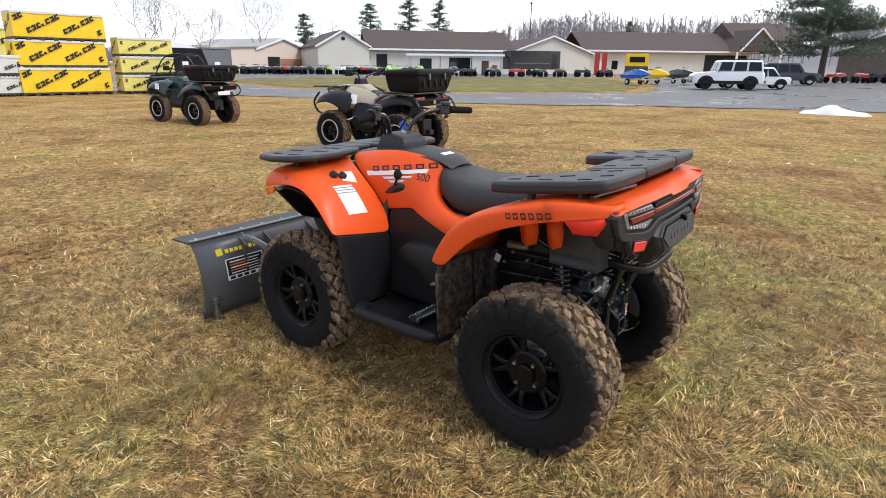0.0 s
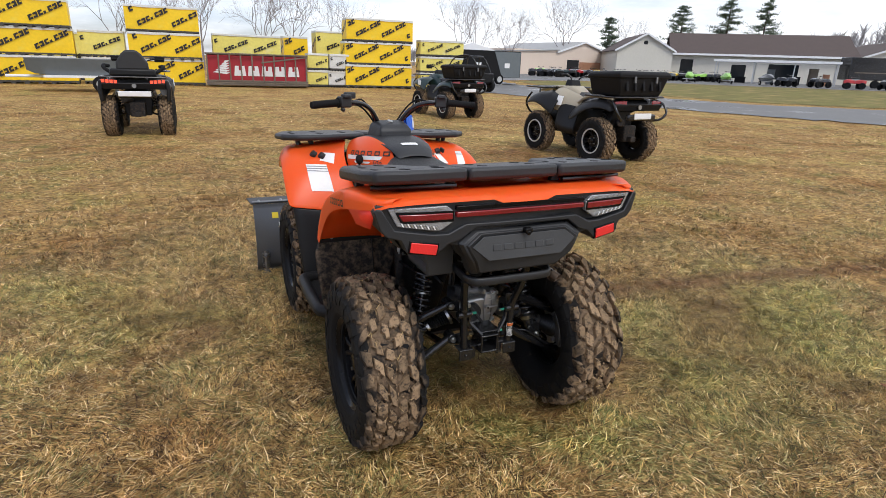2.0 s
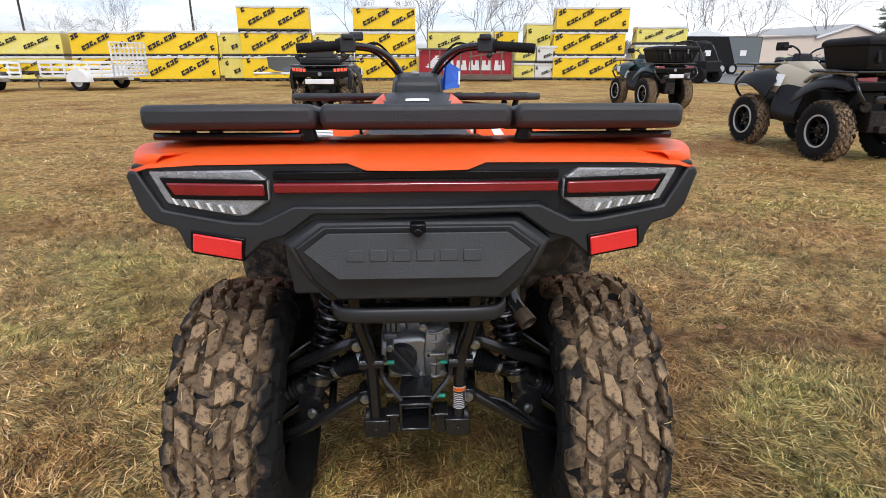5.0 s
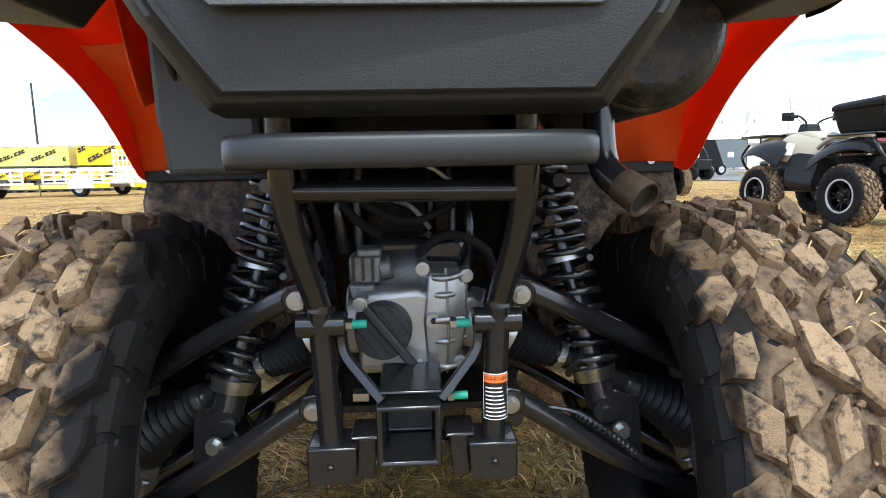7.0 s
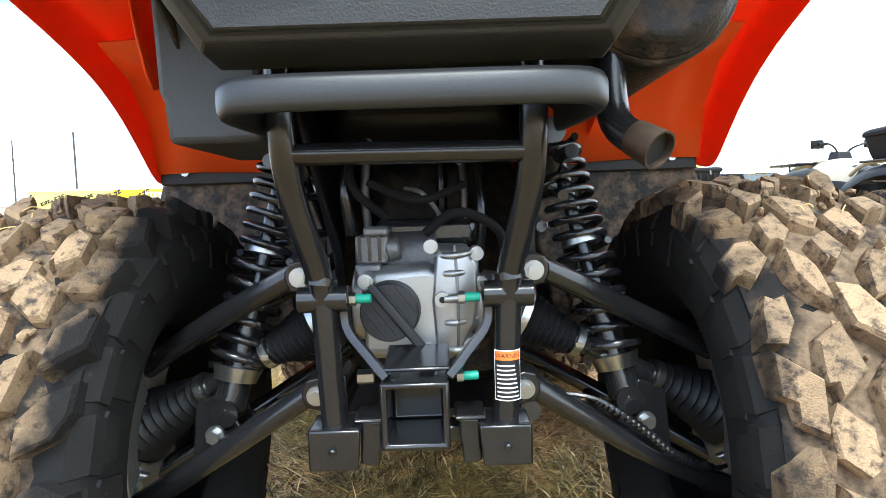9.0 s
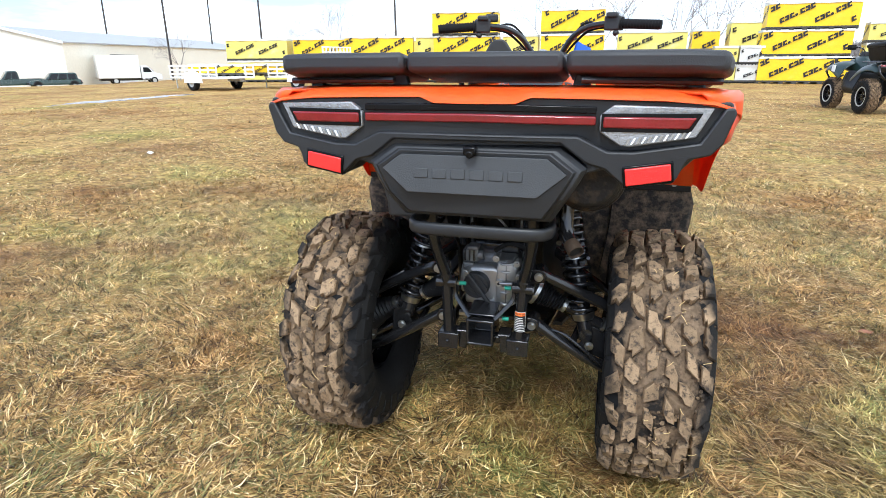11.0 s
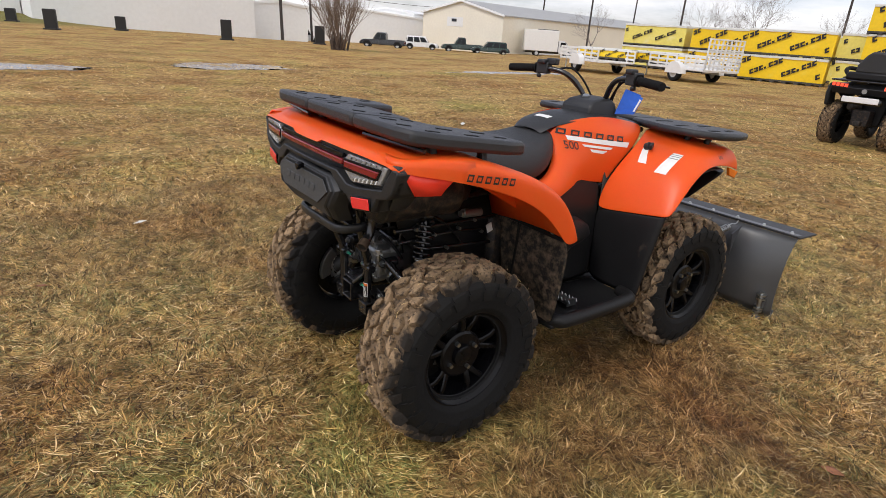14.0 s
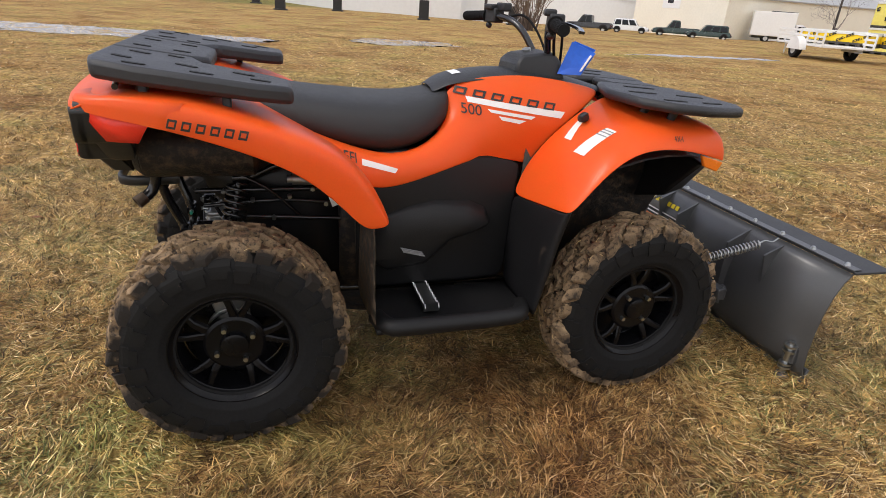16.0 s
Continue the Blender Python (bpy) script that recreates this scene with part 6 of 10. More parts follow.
part("plug", bm, M["dark"], case)
# grey gear tube across the top
bm = B()
lathe(bm, [(X0 - 0.052, 0.024), (X0 - 0.044, 0.030), (X0 + 0.012, 0.031), (X0 + 0.016, 0.034), (X0 + 0.022, 0.034)], 28, (0, -0.665, 0.572))
part("gear_tube", bm, M["alloy_dark"], case, smooth=40)
for a, b, r in (((-0.082, -0.668, 0.512), (-0.066, -0.668, 0.512), 0.046), ((0.072, -0.672, 0.512), (0.092, -0.675, 0.508), 0.040)):
    bm = B()
    cyl(bm, (X0 + a[0], a[1], a[2]), (X0 + b[0], b[1], b[2]), r, n=28)
    part("output_flange", bm, M["alloy"], case, bevel=0.003)
bm = B()
cyl(bm, (X0 - 0.034, -0.742, 0.511), (X0 - 0.034, -0.705, 0.511), 0.034, 0.038, 36)
cover = part("drive_cover", bm, M["black"], case, "round ribbed black cover", bevel=0.0015)
for k in range(-2, 3):
    bm = B()
    off = 0.0115 * k
    box(bm, (X0 - 0.034 + off * math.cos(radians(37)), -0.743, 0.511 + off * math.sin(radians(37))), (0.0022, 0.005, 2 * math.sqrt(max(0.0001, 0.032 ** 2 - off ** 2))), (0, -37, 0))
    part("cover_rib", bm, M["black"], cover)
bm = B()
box(bm, (X0 - 0.0245, -0.748, 0.506), (0.0115, 0.008, 0.108), (0, -38, 0))
part("cover_strap", bm, M["black"], cover, bevel=0.003)
for x, z in ((-0.059, 0.549), (0.009, 0.462)):
    bm = B()
    cyl(bm, (X0 + x, -0.758, z), (X0 + x, -0.742, z), 0.0066, 0.0060, 6)
    cyl(bm, (X0 + x, -0.752, z), (X0 + x, -0.720, z), 0.0088, n=16)
    part("bolt", bm, M["steel"], cover, smooth=25)
bm = B()
box(bm, (X0 - 0.056, -0.680, 0.582), (0.040, 0.05, 0.036))
box(bm, (X0 - 0.050, -0.690, 0.604), (0.030, 0.04, 0.012))
cyl(bm, (X0 - 0.040, -0.690, 0.580), (X0 - 0.022, -0.690, 0.584), 0.016)
box(bm, (X0 - 0.060, -0.700, 0.556), (0.032, 0.03, 0.020))
act = part("actuator", bm, M["alloy_dark"], case, "small dark actuator housing", bevel=0.004)
for x in (-0.070, -0.058, -0.046):
    bm = B()
    box(bm, (X0 + x, -0.7065, 0.584), (0.004, 0.006, 0.030))
    part("actuator_rib", bm, M["frame"], act)
bm = B()
box(bm, (X0 + 0.01, -0.62, 0.60), (0.13, 0.10, 0.035))
part("gear_housing", bm, M["frame"], atv, bevel=0.01)
bm = B()
loft(bm, [[(X0 - w, y, z0), (X0 + w, y, z0), (X0 + w * 1.1, y, z1), (X0 - w * 1.1, y, z1)] for y, w, z0, z1 in ((-0.50, 0.06, 0.60, 0.68), (-0.46, 0.09, 0.56, 0.72), (-0.36, 0.10, 0.54, 0.74))])
part("crankcase", bm, M["black_muddy"], atv, bevel=0.012)
for x, y, z0, z1, rr, mt in ((-0.086, -0.66, 0.60, 0.72, 0.008, "frame"), (-0.070, -0.60, 0.58, 0.74, 0.006, "alloy_dark"), (0.078, -0.64, 0.56, 0.70, 0.007, "frame"), (0.060, -0.58, 0.58, 0.72, 0.005, "alloy_dark"), (0.030, -0.55, 0.60, 0.74, 0.009, "frame")):
    bm = B()
    tube(bm, [(X0 + x, y, z0), (X0 + x * 1.05, y - 0.01, (z0 + z1) / 2), (X0 + x * 0.98, y + 0.02, z1)], rr, 10)
    part("frame_strut", bm, M[mt], atv, smooth=60)
for a, b in (((-0.03, -0.56, 0.66), (0.02, -0.58, 0.62)), ((0.05, -0.60, 0.69), (-0.02, -0.57, 0.71))):
    bm = B()
    tube(bm, [Vector(a), (Vector(a) + Vector(b)) / 2 + Vector((0, -0.02, 0.012)), Vector(b)], 0.0035, 8)
    part("wire", bm, M["galv"], atv)
bm = B()
loft(bm, [[(-w, y, z0), (w, y, z0), (w, y, z1), (-w, y, z1)] for y, w, z0, z1 in ((-0.62, 0.11, 0.745, 0.835), (-0.56, 0.145, 0.715, 0.87), (-0.40, 0.15, 0.700, 0.80))])
part("airbox", bm, M["black_low"], atv, "black airbox under the seat", bevel=0.012)
# hoses and brake line
bm = B()
tube(bm, [(X0 + 0.01, -0.70, 0.60), (X0 + 0.05, -0.71, 0.625), (X0 + 0.10, -0.69, 0.60), (X0 + 0.11, -0.66, 0.55)], 0.006, 8)
tube(bm, [(X0 - 0.04, -0.66, 0.62), (X0 - 0.08, -0.68, 0.66), (X0 - 0.09, -0.62, 0.72)], 0.006, 8)
tube(bm, [(X0 + 0.06, -0.66, 0.66), (X0 + 0.0, -0.69, 0.64), (X0 - 0.06, -0.68, 0.665)], 0.005, 8)
part("breather_hose", bm, M["rubber"], atv, "black rubber breather hoses", smooth=60)
bm = B()
line = [(0.150, -0.735, 0.408), (0.195, -0.745, 0.402), (0.240, -0.750, 0.372), (0.285, -0.748, 0.334), (0.335, -0.735, 0.310), (0.38, -0.71, 0.308)]
tube(bm, line, 0.0028, 6)
pts = curve_pts(line[1:5], 8)
for p, q in zip(pts[::1], pts[1::1]):
    cyl(bm, p, p + (q - p) * 0.5, 0.0055, n=8)
part("brake_hose", bm, M["frame"], atv, "brake hose in a spring sleeve")
bm = B()
helix(bm, (X0 + 0.025, -0.70, 0.618), (X0 + 0.048, -0.705, 0.622), 0.0035, 0.0009, 5)
tube(bm, [(X0 + 0.052, -0.705, 0.620), (X0 + 0.060, -0.707, 0.627), (X0 + 0.064, -0.707, 0.621), (X0 + 0.058, -0.706, 0.617)], 0.001, 6)
part("hose_clip", bm, M["steel"], atv)
# exhaust on the right
bm = B()
cyl(bm, (0.228, -0.850, 0.838), (0.229, -0.56, 0.836), 0.082, n=32)
cyl(bm, (0.229, -0.562, 0.836), (0.230, -0.50, 0.825), 0.082, 0.030, 32)
cyl(bm, (0.228, -0.872, 0.838), (0.228, -0.848, 0.838), 0.062, 0.080, 32)
muffler = part("muffler", bm, M["black_muddy"], atv, "mud-splashed black exhaust muffler", bevel=0.006)
bm = B()
path = curve_pts([(0.188, -0.830, 0.790), (0.187, -0.838, 0.735), (0.191, -0.852, 0.700), (0.211, -0.884, 0.677)], 6)
tube(bm, path, 0.0155, 20, 0)
bm.faces.ensure_lookup_table()
part("tail_pipe", bm, M["frame"], muffler, "black curved tail pipe", smooth=60)
dv = (path[-1] - path[-2]).normalized()
bm = B()
rings = []
q = dv.to_track_quat("Z", "Y").to_matrix()
for t, r in ((-0.022, 0.0168), (0.008, 0.0182), (0.008, 0.0163), (-0.0001, 0.0155)):
    rings.append([path[-1] + dv * t + q @ Vector((r * math.cos(2 * math.pi * j / 24), r * math.sin(2 * math.pi * j / 24), 0)) for j in range(24)])
vs = [[bm.verts.new(p) for p in ring] for ring in rings]
for u, v in zip(vs, vs[1:]):
    for j in range(24):
        bm.faces.new((u[j], u[(j + 1) % 24], v[(j + 1) % 24], v[j]))
part("pipe_tip", bm, mat("scorched_steel", (0.075, 0.052, 0.036), 0.5, 0.6, var=0.4, scale=40), muffler, "scorched pipe tip", smooth=40)
bm = B()
cyl(bm, path[-1] + dv * 0.0005, path[-1] + dv * 0.001, 0.0158, n=24)
part("pipe_mouth", bm, M["dark"], muffler)
# grey box on the left, under the tail
bm = B()
loft(bm, [[(-x1, -0.80, z0), (-0.160, -0.80, z0), (-0.160, -0.60, z0), (-x1, -0.60, z0)] for z0, x1 in ((0.704, 0.258), (0.750, 0.262), (0.756, 0.266), (0.90, 0.270))])
part("side_box", bm, bpy.data.materials["lid_plastic"], atv, "dark grey plastic side box", bevel=0.018)
# warning label on the right upright
label = B()
lx, lz0, lz1 = X0 + 0.0945, 0.425, 0.479
sheet(label, [[(lx + 0.0148 * math.sin(a), -0.7920 - 0.0148 * math.cos(a), z) for a in [radians(-62 + 124 * k / 8) for k in range(9)]] for z in (lz0, lz1)])
warn = part("warning_label", label, M["ink"], upright, "black and orange warning label", smooth=180)


def wrap_label(name, a0, a1, z0, z1, material, r=0.0153):
    bm = B()
    sheet(bm, [[(lx + r * math.sin(a), -0.7920 - r * math.cos(a), z) for a in [radians(a0 + (a1 - a0) * k / 8) for k in range(9)]] for z in (z0, z1)])
    return part(name, bm, material, warn, smooth=180)


wrap_label("label_head", -58, 58, 0.4680, 0.4775, M["orange_print"])
for k in range(8):
    wrap_label("printed_line", -48, 48 - (k * 37) % 34, 0.4285 + 0.0047 * k, 0.4301 + 0.0047 * k, M["white"])
for a0, a1, z0, z1 in ((-62, 62, 0.4248, 0.4260), (-62, 62, 0.4778, 0.4790), (-62, -58, 0.425, 0.479), (58, 62, 0.425, 0.479)):
    wrap_label("label_border", a0, a1, z0, z1, M["white"], 0.0154)
me = lettering("WARNING", 0.0068)
for v in me.vertices:
    a = (v.co.x + 0.002) / 0.0154
    v.co = (lx + 0.0156 * math.sin(a), -0.7920 - 0.0156 * math.cos(a), 0.4728 + v.co.y)
me.materials.append(M["ink"])
shared("label_word", me, warn)

# ---- handlebar, dash, controls ----
bm = B()
loft(bm, [[(-0.085, 0.28, 1.035), (0.085, 0.28, 1.035), (0.105, 0.46, 1.02), (-0.105, 0.46, 1.02)], [(-0.082, 0.285, 1.075), (0.082, 0.285, 1.075), (0.095, 0.44, 1.085), (-0.095, 0.44, 1.085)], [(-0.066, 0.31, 1.098), (0.066, 0.31, 1.098), (0.075, 0.415, 1.112), (-0.075, 0.415, 1.112)]])
dash = part("dash_pod", bm, M["black"], atv, "black dash pod", bevel=0.010)
bm = B()
cyl(bm, (-0.01, 0.355, 1.103), (-0.008, 0.352, 1.113), 0.016, 0.015, 20)
part("cap", bm, M["steel"], dash, "round silver dash cap")
bm = B()
HB = [(0.038, 0.415, 1.06), (0.062, 0.400, 1.105), (0.105, 0.372, 1.165), (0.160, 0.345, 1.197), (0.235, 0.318, 1.207), (0.300, 0.300, 1.204)]
for s in (-1, 1):
    tube(bm, flip(HB, s), 0.0115, 12)
tube(bm, [(-0.038, 0.415, 1.06), (0.038, 0.415, 1.06)], 0.0115, 10, 0)
bar = part("handlebar", bm, M["frame"], atv, "black steel handlebar", smooth=60)
for s in (-1, 1):
    bm = B()
    g0, g1 = Vector((s * 0.285, 0.304, 1.205)), Vector((s * 0.425, 0.262, 1.196))
    cyl(bm, g0, g1, 0.0165, n=18)
    for k in range(12):
        t = 0.08 + 0.075 * k
        cyl(bm, g0 + (g1 - g0) * t, g0 + (g1 - g0) * (t + 0.035), 0.0182, n=18)
    cyl(bm, g0, g0 + (g1 - g0) * 0.04, 0.024, n=18)
    part("grip", bm, M["rubber"], bar, "ribbed black rubber grip", smooth=30)
    bm = B()
    box(bm, (s * 0.255, 0.318, 1.208), (0.062, 0.046, 0.052), (0, 0, -s * 16))
    box(bm, (s * 0.250, 0.300, 1.236), (0.042, 0.036, 0.020), (0, 0, -s * 16))
    cyl(bm, (s * 0.262, 0.305, 1.18), (s * 0.270, 0.300, 1.165), 0.012)
    part("switch_block", bm, M["black"], bar, "black switch block", bevel=0.006)
    bm = B()
    tube(bm, flip([(0.225, 0.345, 1.210), (0.27, 0.365, 1.205), (0.34, 0.355, 1.198), (0.41, 0.325, 1.192)], s), 0.006, 8, flat=(0.008, 0.004))
    part("brake_lever", bm, M["frame"], bar, smooth=60)
    bm = B()
    tube(bm, flip([(0.225, 0.335, 1.195), (0.165, 0.365, 1.185), (0.110, 0.395, 1.14), (0.060, 0.43, 1.08)], s), 0.005, 8)
    tube(bm, flip([(0.215, 0.34, 1.20), (0.150, 0.39, 1.215), (0.095, 0.43, 1.16), (0.045, 0.46, 1.07)], s), 0.0045, 8)
    part("control_cable", bm, M["rubber"], bar, "black control cables", smooth=60)
bm = B()
box(bm, (-0.222, 0.340, 1.238), (0.05, 0.04, 0.03), (0, 0, 14))
part("brake_reservoir", bm, M["black"], bar, bevel=0.006)
# bright blue hang tag by the right riser
bm = B()
prism(bm, [(0.105, 0.425, 1.046), (0.165, 0.480, 1.050), (0.170, 0.520, 1.120), (0.115, 0.460, 1.150)], (0.003, -0.003, 0))
prism(bm, [(0.090, 0.440, 1.040), (0.140, 0.495, 1.048), (0.150, 0.530, 1.130), (0.112, 0.470, 1.152)], (0.003, -0.003, 0))
tag = part("hang_tag", bm, M["blue_tag"], atv, "blue folded card hang tag")
bm = B()
prism(bm, [(0.1610, 0.4760, 1.062), (0.1655, 0.4800, 1.062), (0.1695, 0.5090, 1.112), (0.1650, 0.5050, 1.114)], (0.0042, -0.0042, 0))
part("printed_line", bm, M["white"], tag)


# ---- prints, stickers and knobs lying on the shells ----
dg = bpy.context.evaluated_depsgraph_get()
dg.update()
TREES = {k: BVHTree.FromObject(ob, dg) for k, ob in SHELL.items()}


def on_side(shell, s, y, z, lift=0.0018):
    hit = TREES[shell, s].ray_cast(Vector((s * 1.2, y, z)), Vector((-s, 0, 0)))
    p = hit[0] if hit[0] else Vector((s * 0.4, y, z))
    n = hit[1] if hit[0] else Vector((s, 0, 0))
    if n.x * s < 0:
        n = -n
    return p + n * lift


def decal(name, shell, s, quad, material, parent=None, nu=8, nv=3, lift=0.0018, label=""):
    """A sticker given by four corners (y, z) as seen from the side."""
    bm = B()
    rows = []
    for j in range(nv + 1):
        v = j / nv
        row = []
        for i in range(nu + 1):
            u = i / nu
            y = (quad[0][0] * (1 - u) + quad[1][0] * u) * (1 - v) + (quad[3][0] * (1 - u) + quad[2][0] * u) * v
            z = (quad[0][1] * (1 - u) + quad[1][1] * u) * (1 - v) + (quad[3][1] * (1 - u) + quad[2][1] * u) * v
            row.append(on_side(shell, s, y, z, lift))
        rows.append(row)
    sheet(bm, rows)
    ob = part(name, bm, material, parent or SHELL[shell, s], label, smooth=180)
    m = ob.data
    if m.polygons[0].normal.x * s < 0:
        m.flip_normals()
    return ob


def sticker(name, shell, s, quad, material, label="", nu=5, nv=6, lift=0.0018):
    """A sticker given by four corners in space, laid onto the nearest skin."""
    bm = B()
    c = [Vector(p) for p in quad]
    rows = []
    for j in range(nv + 1):
        row = []
        for i in range(nu + 1):
            u, v = i / nu, j / nv
            p = (c[0] * (1 - u) + c[1] * u) * (1 - v) + (c[3] * (1 - u) + c[2] * u) * v
            q, n = TREES[shell, s].find_nearest(p + Vector((s * 0.02, -0.02, 0.02)))[:2]
            if n.dot(Vector((s * 0.5, -0.6, 0.6))) < 0:
                n = -n
            row.append(q + n * lift)
        rows.append(row)
    sheet(bm, rows)
    return part(name, bm, material, SHELL[shell, s], label, smooth=180)


def word_blocks(shell, s, a, b, h, n, material, slant=0.25, lift=0.0030):
    """A maker's mark as plain blocks along a line from a to b (y, z)."""
    (y0, z0), (y1, z1) = a, b
    for k in range(n):
        t0, t1 = (k + 0.16) / n, (k + 0.80) / n
        ya, za, yb, zb = y0 + (y1 - y0) * t0, z0 + (z1 - z0) * t0, y0 + (y1 - y0) * t1, z0 + (z1 - z0) * t1
        sl = slant * h
        th = h * 0.24
        q = [(ya, za + th), (yb, zb + th), (yb + sl, zb + h), (ya + sl, za + h)]

        def at(u, v):
            lo = [q[0][i] + (q[1][i] - q[0][i]) * u for i in (0, 1)]
            hi = [q[3][i] + (q[2][i] - q[3][i]) * u for i in (0, 1)]
            return tuple(lo[i] + (hi[i] - lo[i]) * v for i in (0, 1))

        # a plain open frame: two rails and two posts
        for u0, u1, v0, v1 in ((0, 1, 0, 0.24), (0, 1, 0.76, 1), (0, 0.2, 0.24, 0.76), (0.8, 1, 0.24, 0.76)):
            decal("print_block", shell, s, [at(u0, v0), at(u1, v0), at(u1, v1), at(u0, v1)], material, nu=2, nv=1, lift=lift)


def word(body, size, shell, s, y, z, slope, material, lift=0.003):
    me = lettering(body, size)
    for v in me.vertices:
        u = v.co.x * s
        v.co = on_side(shell, s, y + u, z + v.co.y + slope * u, lift)
    me.materials.append(material)
    shared("print_word", me, SHELL[shell, s])


for s in (1, -1):
    word_blocks("rear_fender", s, (-0.742, 0.950), (-0.562, 0.922), 0.027, 6, M["ink"])
    decal("stripe", "side_panel", s, [(0.100, 0.955), (0.400, 0.918), (0.415, 0.938), (0.095, 0.972)], M["white"], nu=14, label="white graphic stripe")
    decal("stripe", "side_panel", s, [(0.170, 0.928), (0.300, 0.912), (0.315, 0.921), (0.160, 0.938)], M["white"])
    decal("stripe", "side_panel", s, [(0.205, 0.906), (0.262, 0.897), (0.285, 0.907), (0.196, 0.918)], M["white"])
    word_blocks("side_panel", s, (0.050, 0.972), (0.385, 0.933), 0.028, 6, M["ink"], 0.35)
    word("500", 0.044, "side_panel", s, 0.110, 0.932, -0.09 * s, M["ink"])
    big = [(0.375, 0.362, 0.853), (0.430, 0.370, 0.853), (0.437, 0.472, 0.933), (0.395, 0.460, 0.936)] if s > 0 else [(-0.410, 0.315, 0.770), (-0.300, 0.306, 0.762), (-0.316, 0.396, 0.892), (-0.422, 0.412, 0.899)]
    small = [(0.282, 0.376, 0.872), (0.322, 0.379, 0.874), (0.284, 0.438, 0.928), (0.255, 0.440, 0.928)] if s > 0 else [(-0.346, 0.421, 0.913), (-0.276, 0.399, 0.895), (-0.257, 0.460, 0.941), (-0.327, 0.476, 0.948)]
    sticker("sticker", "front_fender", s, big, M["white"], "white paper sticker with printed lines")
    sticker("sticker", "front_fender", s, small, M["white"], "white paper sticker")
    for k in range(3):
        f0, f1 = 0.70 + 0.10 * k, 0.73 + 0.10 * k
        mixed = [[tuple(a + (b - a) * f for a, b in zip(big[i], big[j])) for i, j in ((0, 3), (1, 2))] for f in (f0, f1)]
        sticker("printed_line", "front_fender", s, [mixed[0][0], mixed[0][1], mixed[1][1], mixed[1][0]], M["grey_ink"], nu=3, nv=1, lift=0.003)
    decal("stripe", "side_panel", s, [(-0.262, 0.792), (-0.160, 0.762), (-0.150, 0.774), (-0.262, 0.808)], M["white"], nu=6, nv=2)
    word("EFI", 0.034, "side_panel", s, -0.296, 0.814, -0.30 * s, M["ink"])
    word("4X4", 0.020, "front_fender", s, 0.635, 0.917, -0.05 * s, M["ink"])
# white label on the tank cover
dg.update()
bm = B()
tree = BVHTree.FromObject(tank_cover, dg)
rows = []
for y in (0.075, 0.09, 0.105):
    rows.append([tree.ray_cast(Vector((x, y, 1.3)), Vector((0, 0, -1)))[0] + Vector((0, -0.0012, 0.0018)) for x in (-0.04, -0.013, 0.013, 0.04)])
sheet(bm, rows)
part("sticker", bm, M["white"], tank_cover, "white warning sticker", smooth=180)
# ignition key on the right, sockets and gear lever on the left
p = Vector((0.295, 0.440, 0.932))
bm = B()
cyl(bm, p - Vector((0.01, 0, 0)), p + Vector((0.012, -0.004, 0.010)), 0.016, n=18)
box(bm, p + Vector((0.024, -0.012, 0.010)), (0.012, 0.030, 0.022), (20, 0, 20))
part("ignition_key", bm, M["black"], atv, "black ignition switch with key", bevel=0.003)
for p in (Vector((-0.388, 0.458, 0.936)), Vector((-0.350, 0.440, 0.929))):
    bm = B()
    cyl(bm, p + Vector((0.01, 0, -0.006)), p + Vector((-0.008, -0.002, 0.010)), 0.019, 0.017, 20)
    part("socket", bm, M["black"], atv, "black capped power socket", bevel=0.003)
p = on_side("side_panel", -1, 0.255, 0.868, 0.0)
bm = B()
loft(bm, [[p + Vector((-0.004 * k, 0.055 * c * (1 - 0.12 * k), 0.018 * sn * (1 - 0.2 * k) - 0.02 * c)) for c, sn in [(math.cos(2 * math.pi * j / 16), math.sin(2 * math.pi * j / 16)) for j in range(16)]] for k in (-2, 0, 1, 2)])
gate = part("lever_gate", bm, M["black"], atv, "black gear lever gate", smooth=50)
bm = B()
tube(bm, [p, p + Vector((-0.006, -0.03, 0.05))], 0.005, 8, 0)
kn = p + Vector((-0.008, -0.038, 0.075))
bmesh.ops.create_uvsphere(bm, u_segments=16, v_segments=10, radius=0.019, matrix=Matrix.Translation(kn) @ Matrix.Diagonal((1, 1, 1.25, 1)))
part("gear_lever", bm, M["rubber"], gate, "black gear lever knob", smooth=60)

# ---- snow plough ----
plough = thing("snow_plough", "grey steel snow plough blade on the quad bike's front", "snow plough")
PROF = [(1.352, 0.020), (1.330, 0.080), (1.322, 0.150), (1.322, 0.225), (1.330, 0.300), (1.346, 0.370), (1.372, 0.430), (1.400, 0.462)]
bm = B()
sheet(bm, [[(x, y, z) for y, z in PROF] for x in (-0.62, -0.3, 0, 0.3, 0.62)])
blade = part("blade", bm, M["plow"], plough, "curved grey steel blade", smooth=180, thick=0.006)
bm = B()
prism(bm, [(-0.63, 1.395, 0.466), (0.63, 1.395, 0.466), (0.645, 1.545, 0.470), (-0.645, 1.545, 0.470)], (0, 0, 0.009))
flap = part("snow_flap", bm, M["flap"], plough, "black rubber snow flap", bevel=0.002)
bm = B()
prism(bm, [(-0.62, 1.392, 0.476), (0.62, 1.392, 0.476), (0.62, 1.428, 0.477), (-0.62, 1.428, 0.477)], (0, 0, 0.005))
strap = part("flap_strap", bm, M["plow"], plough, bevel=0.0015)
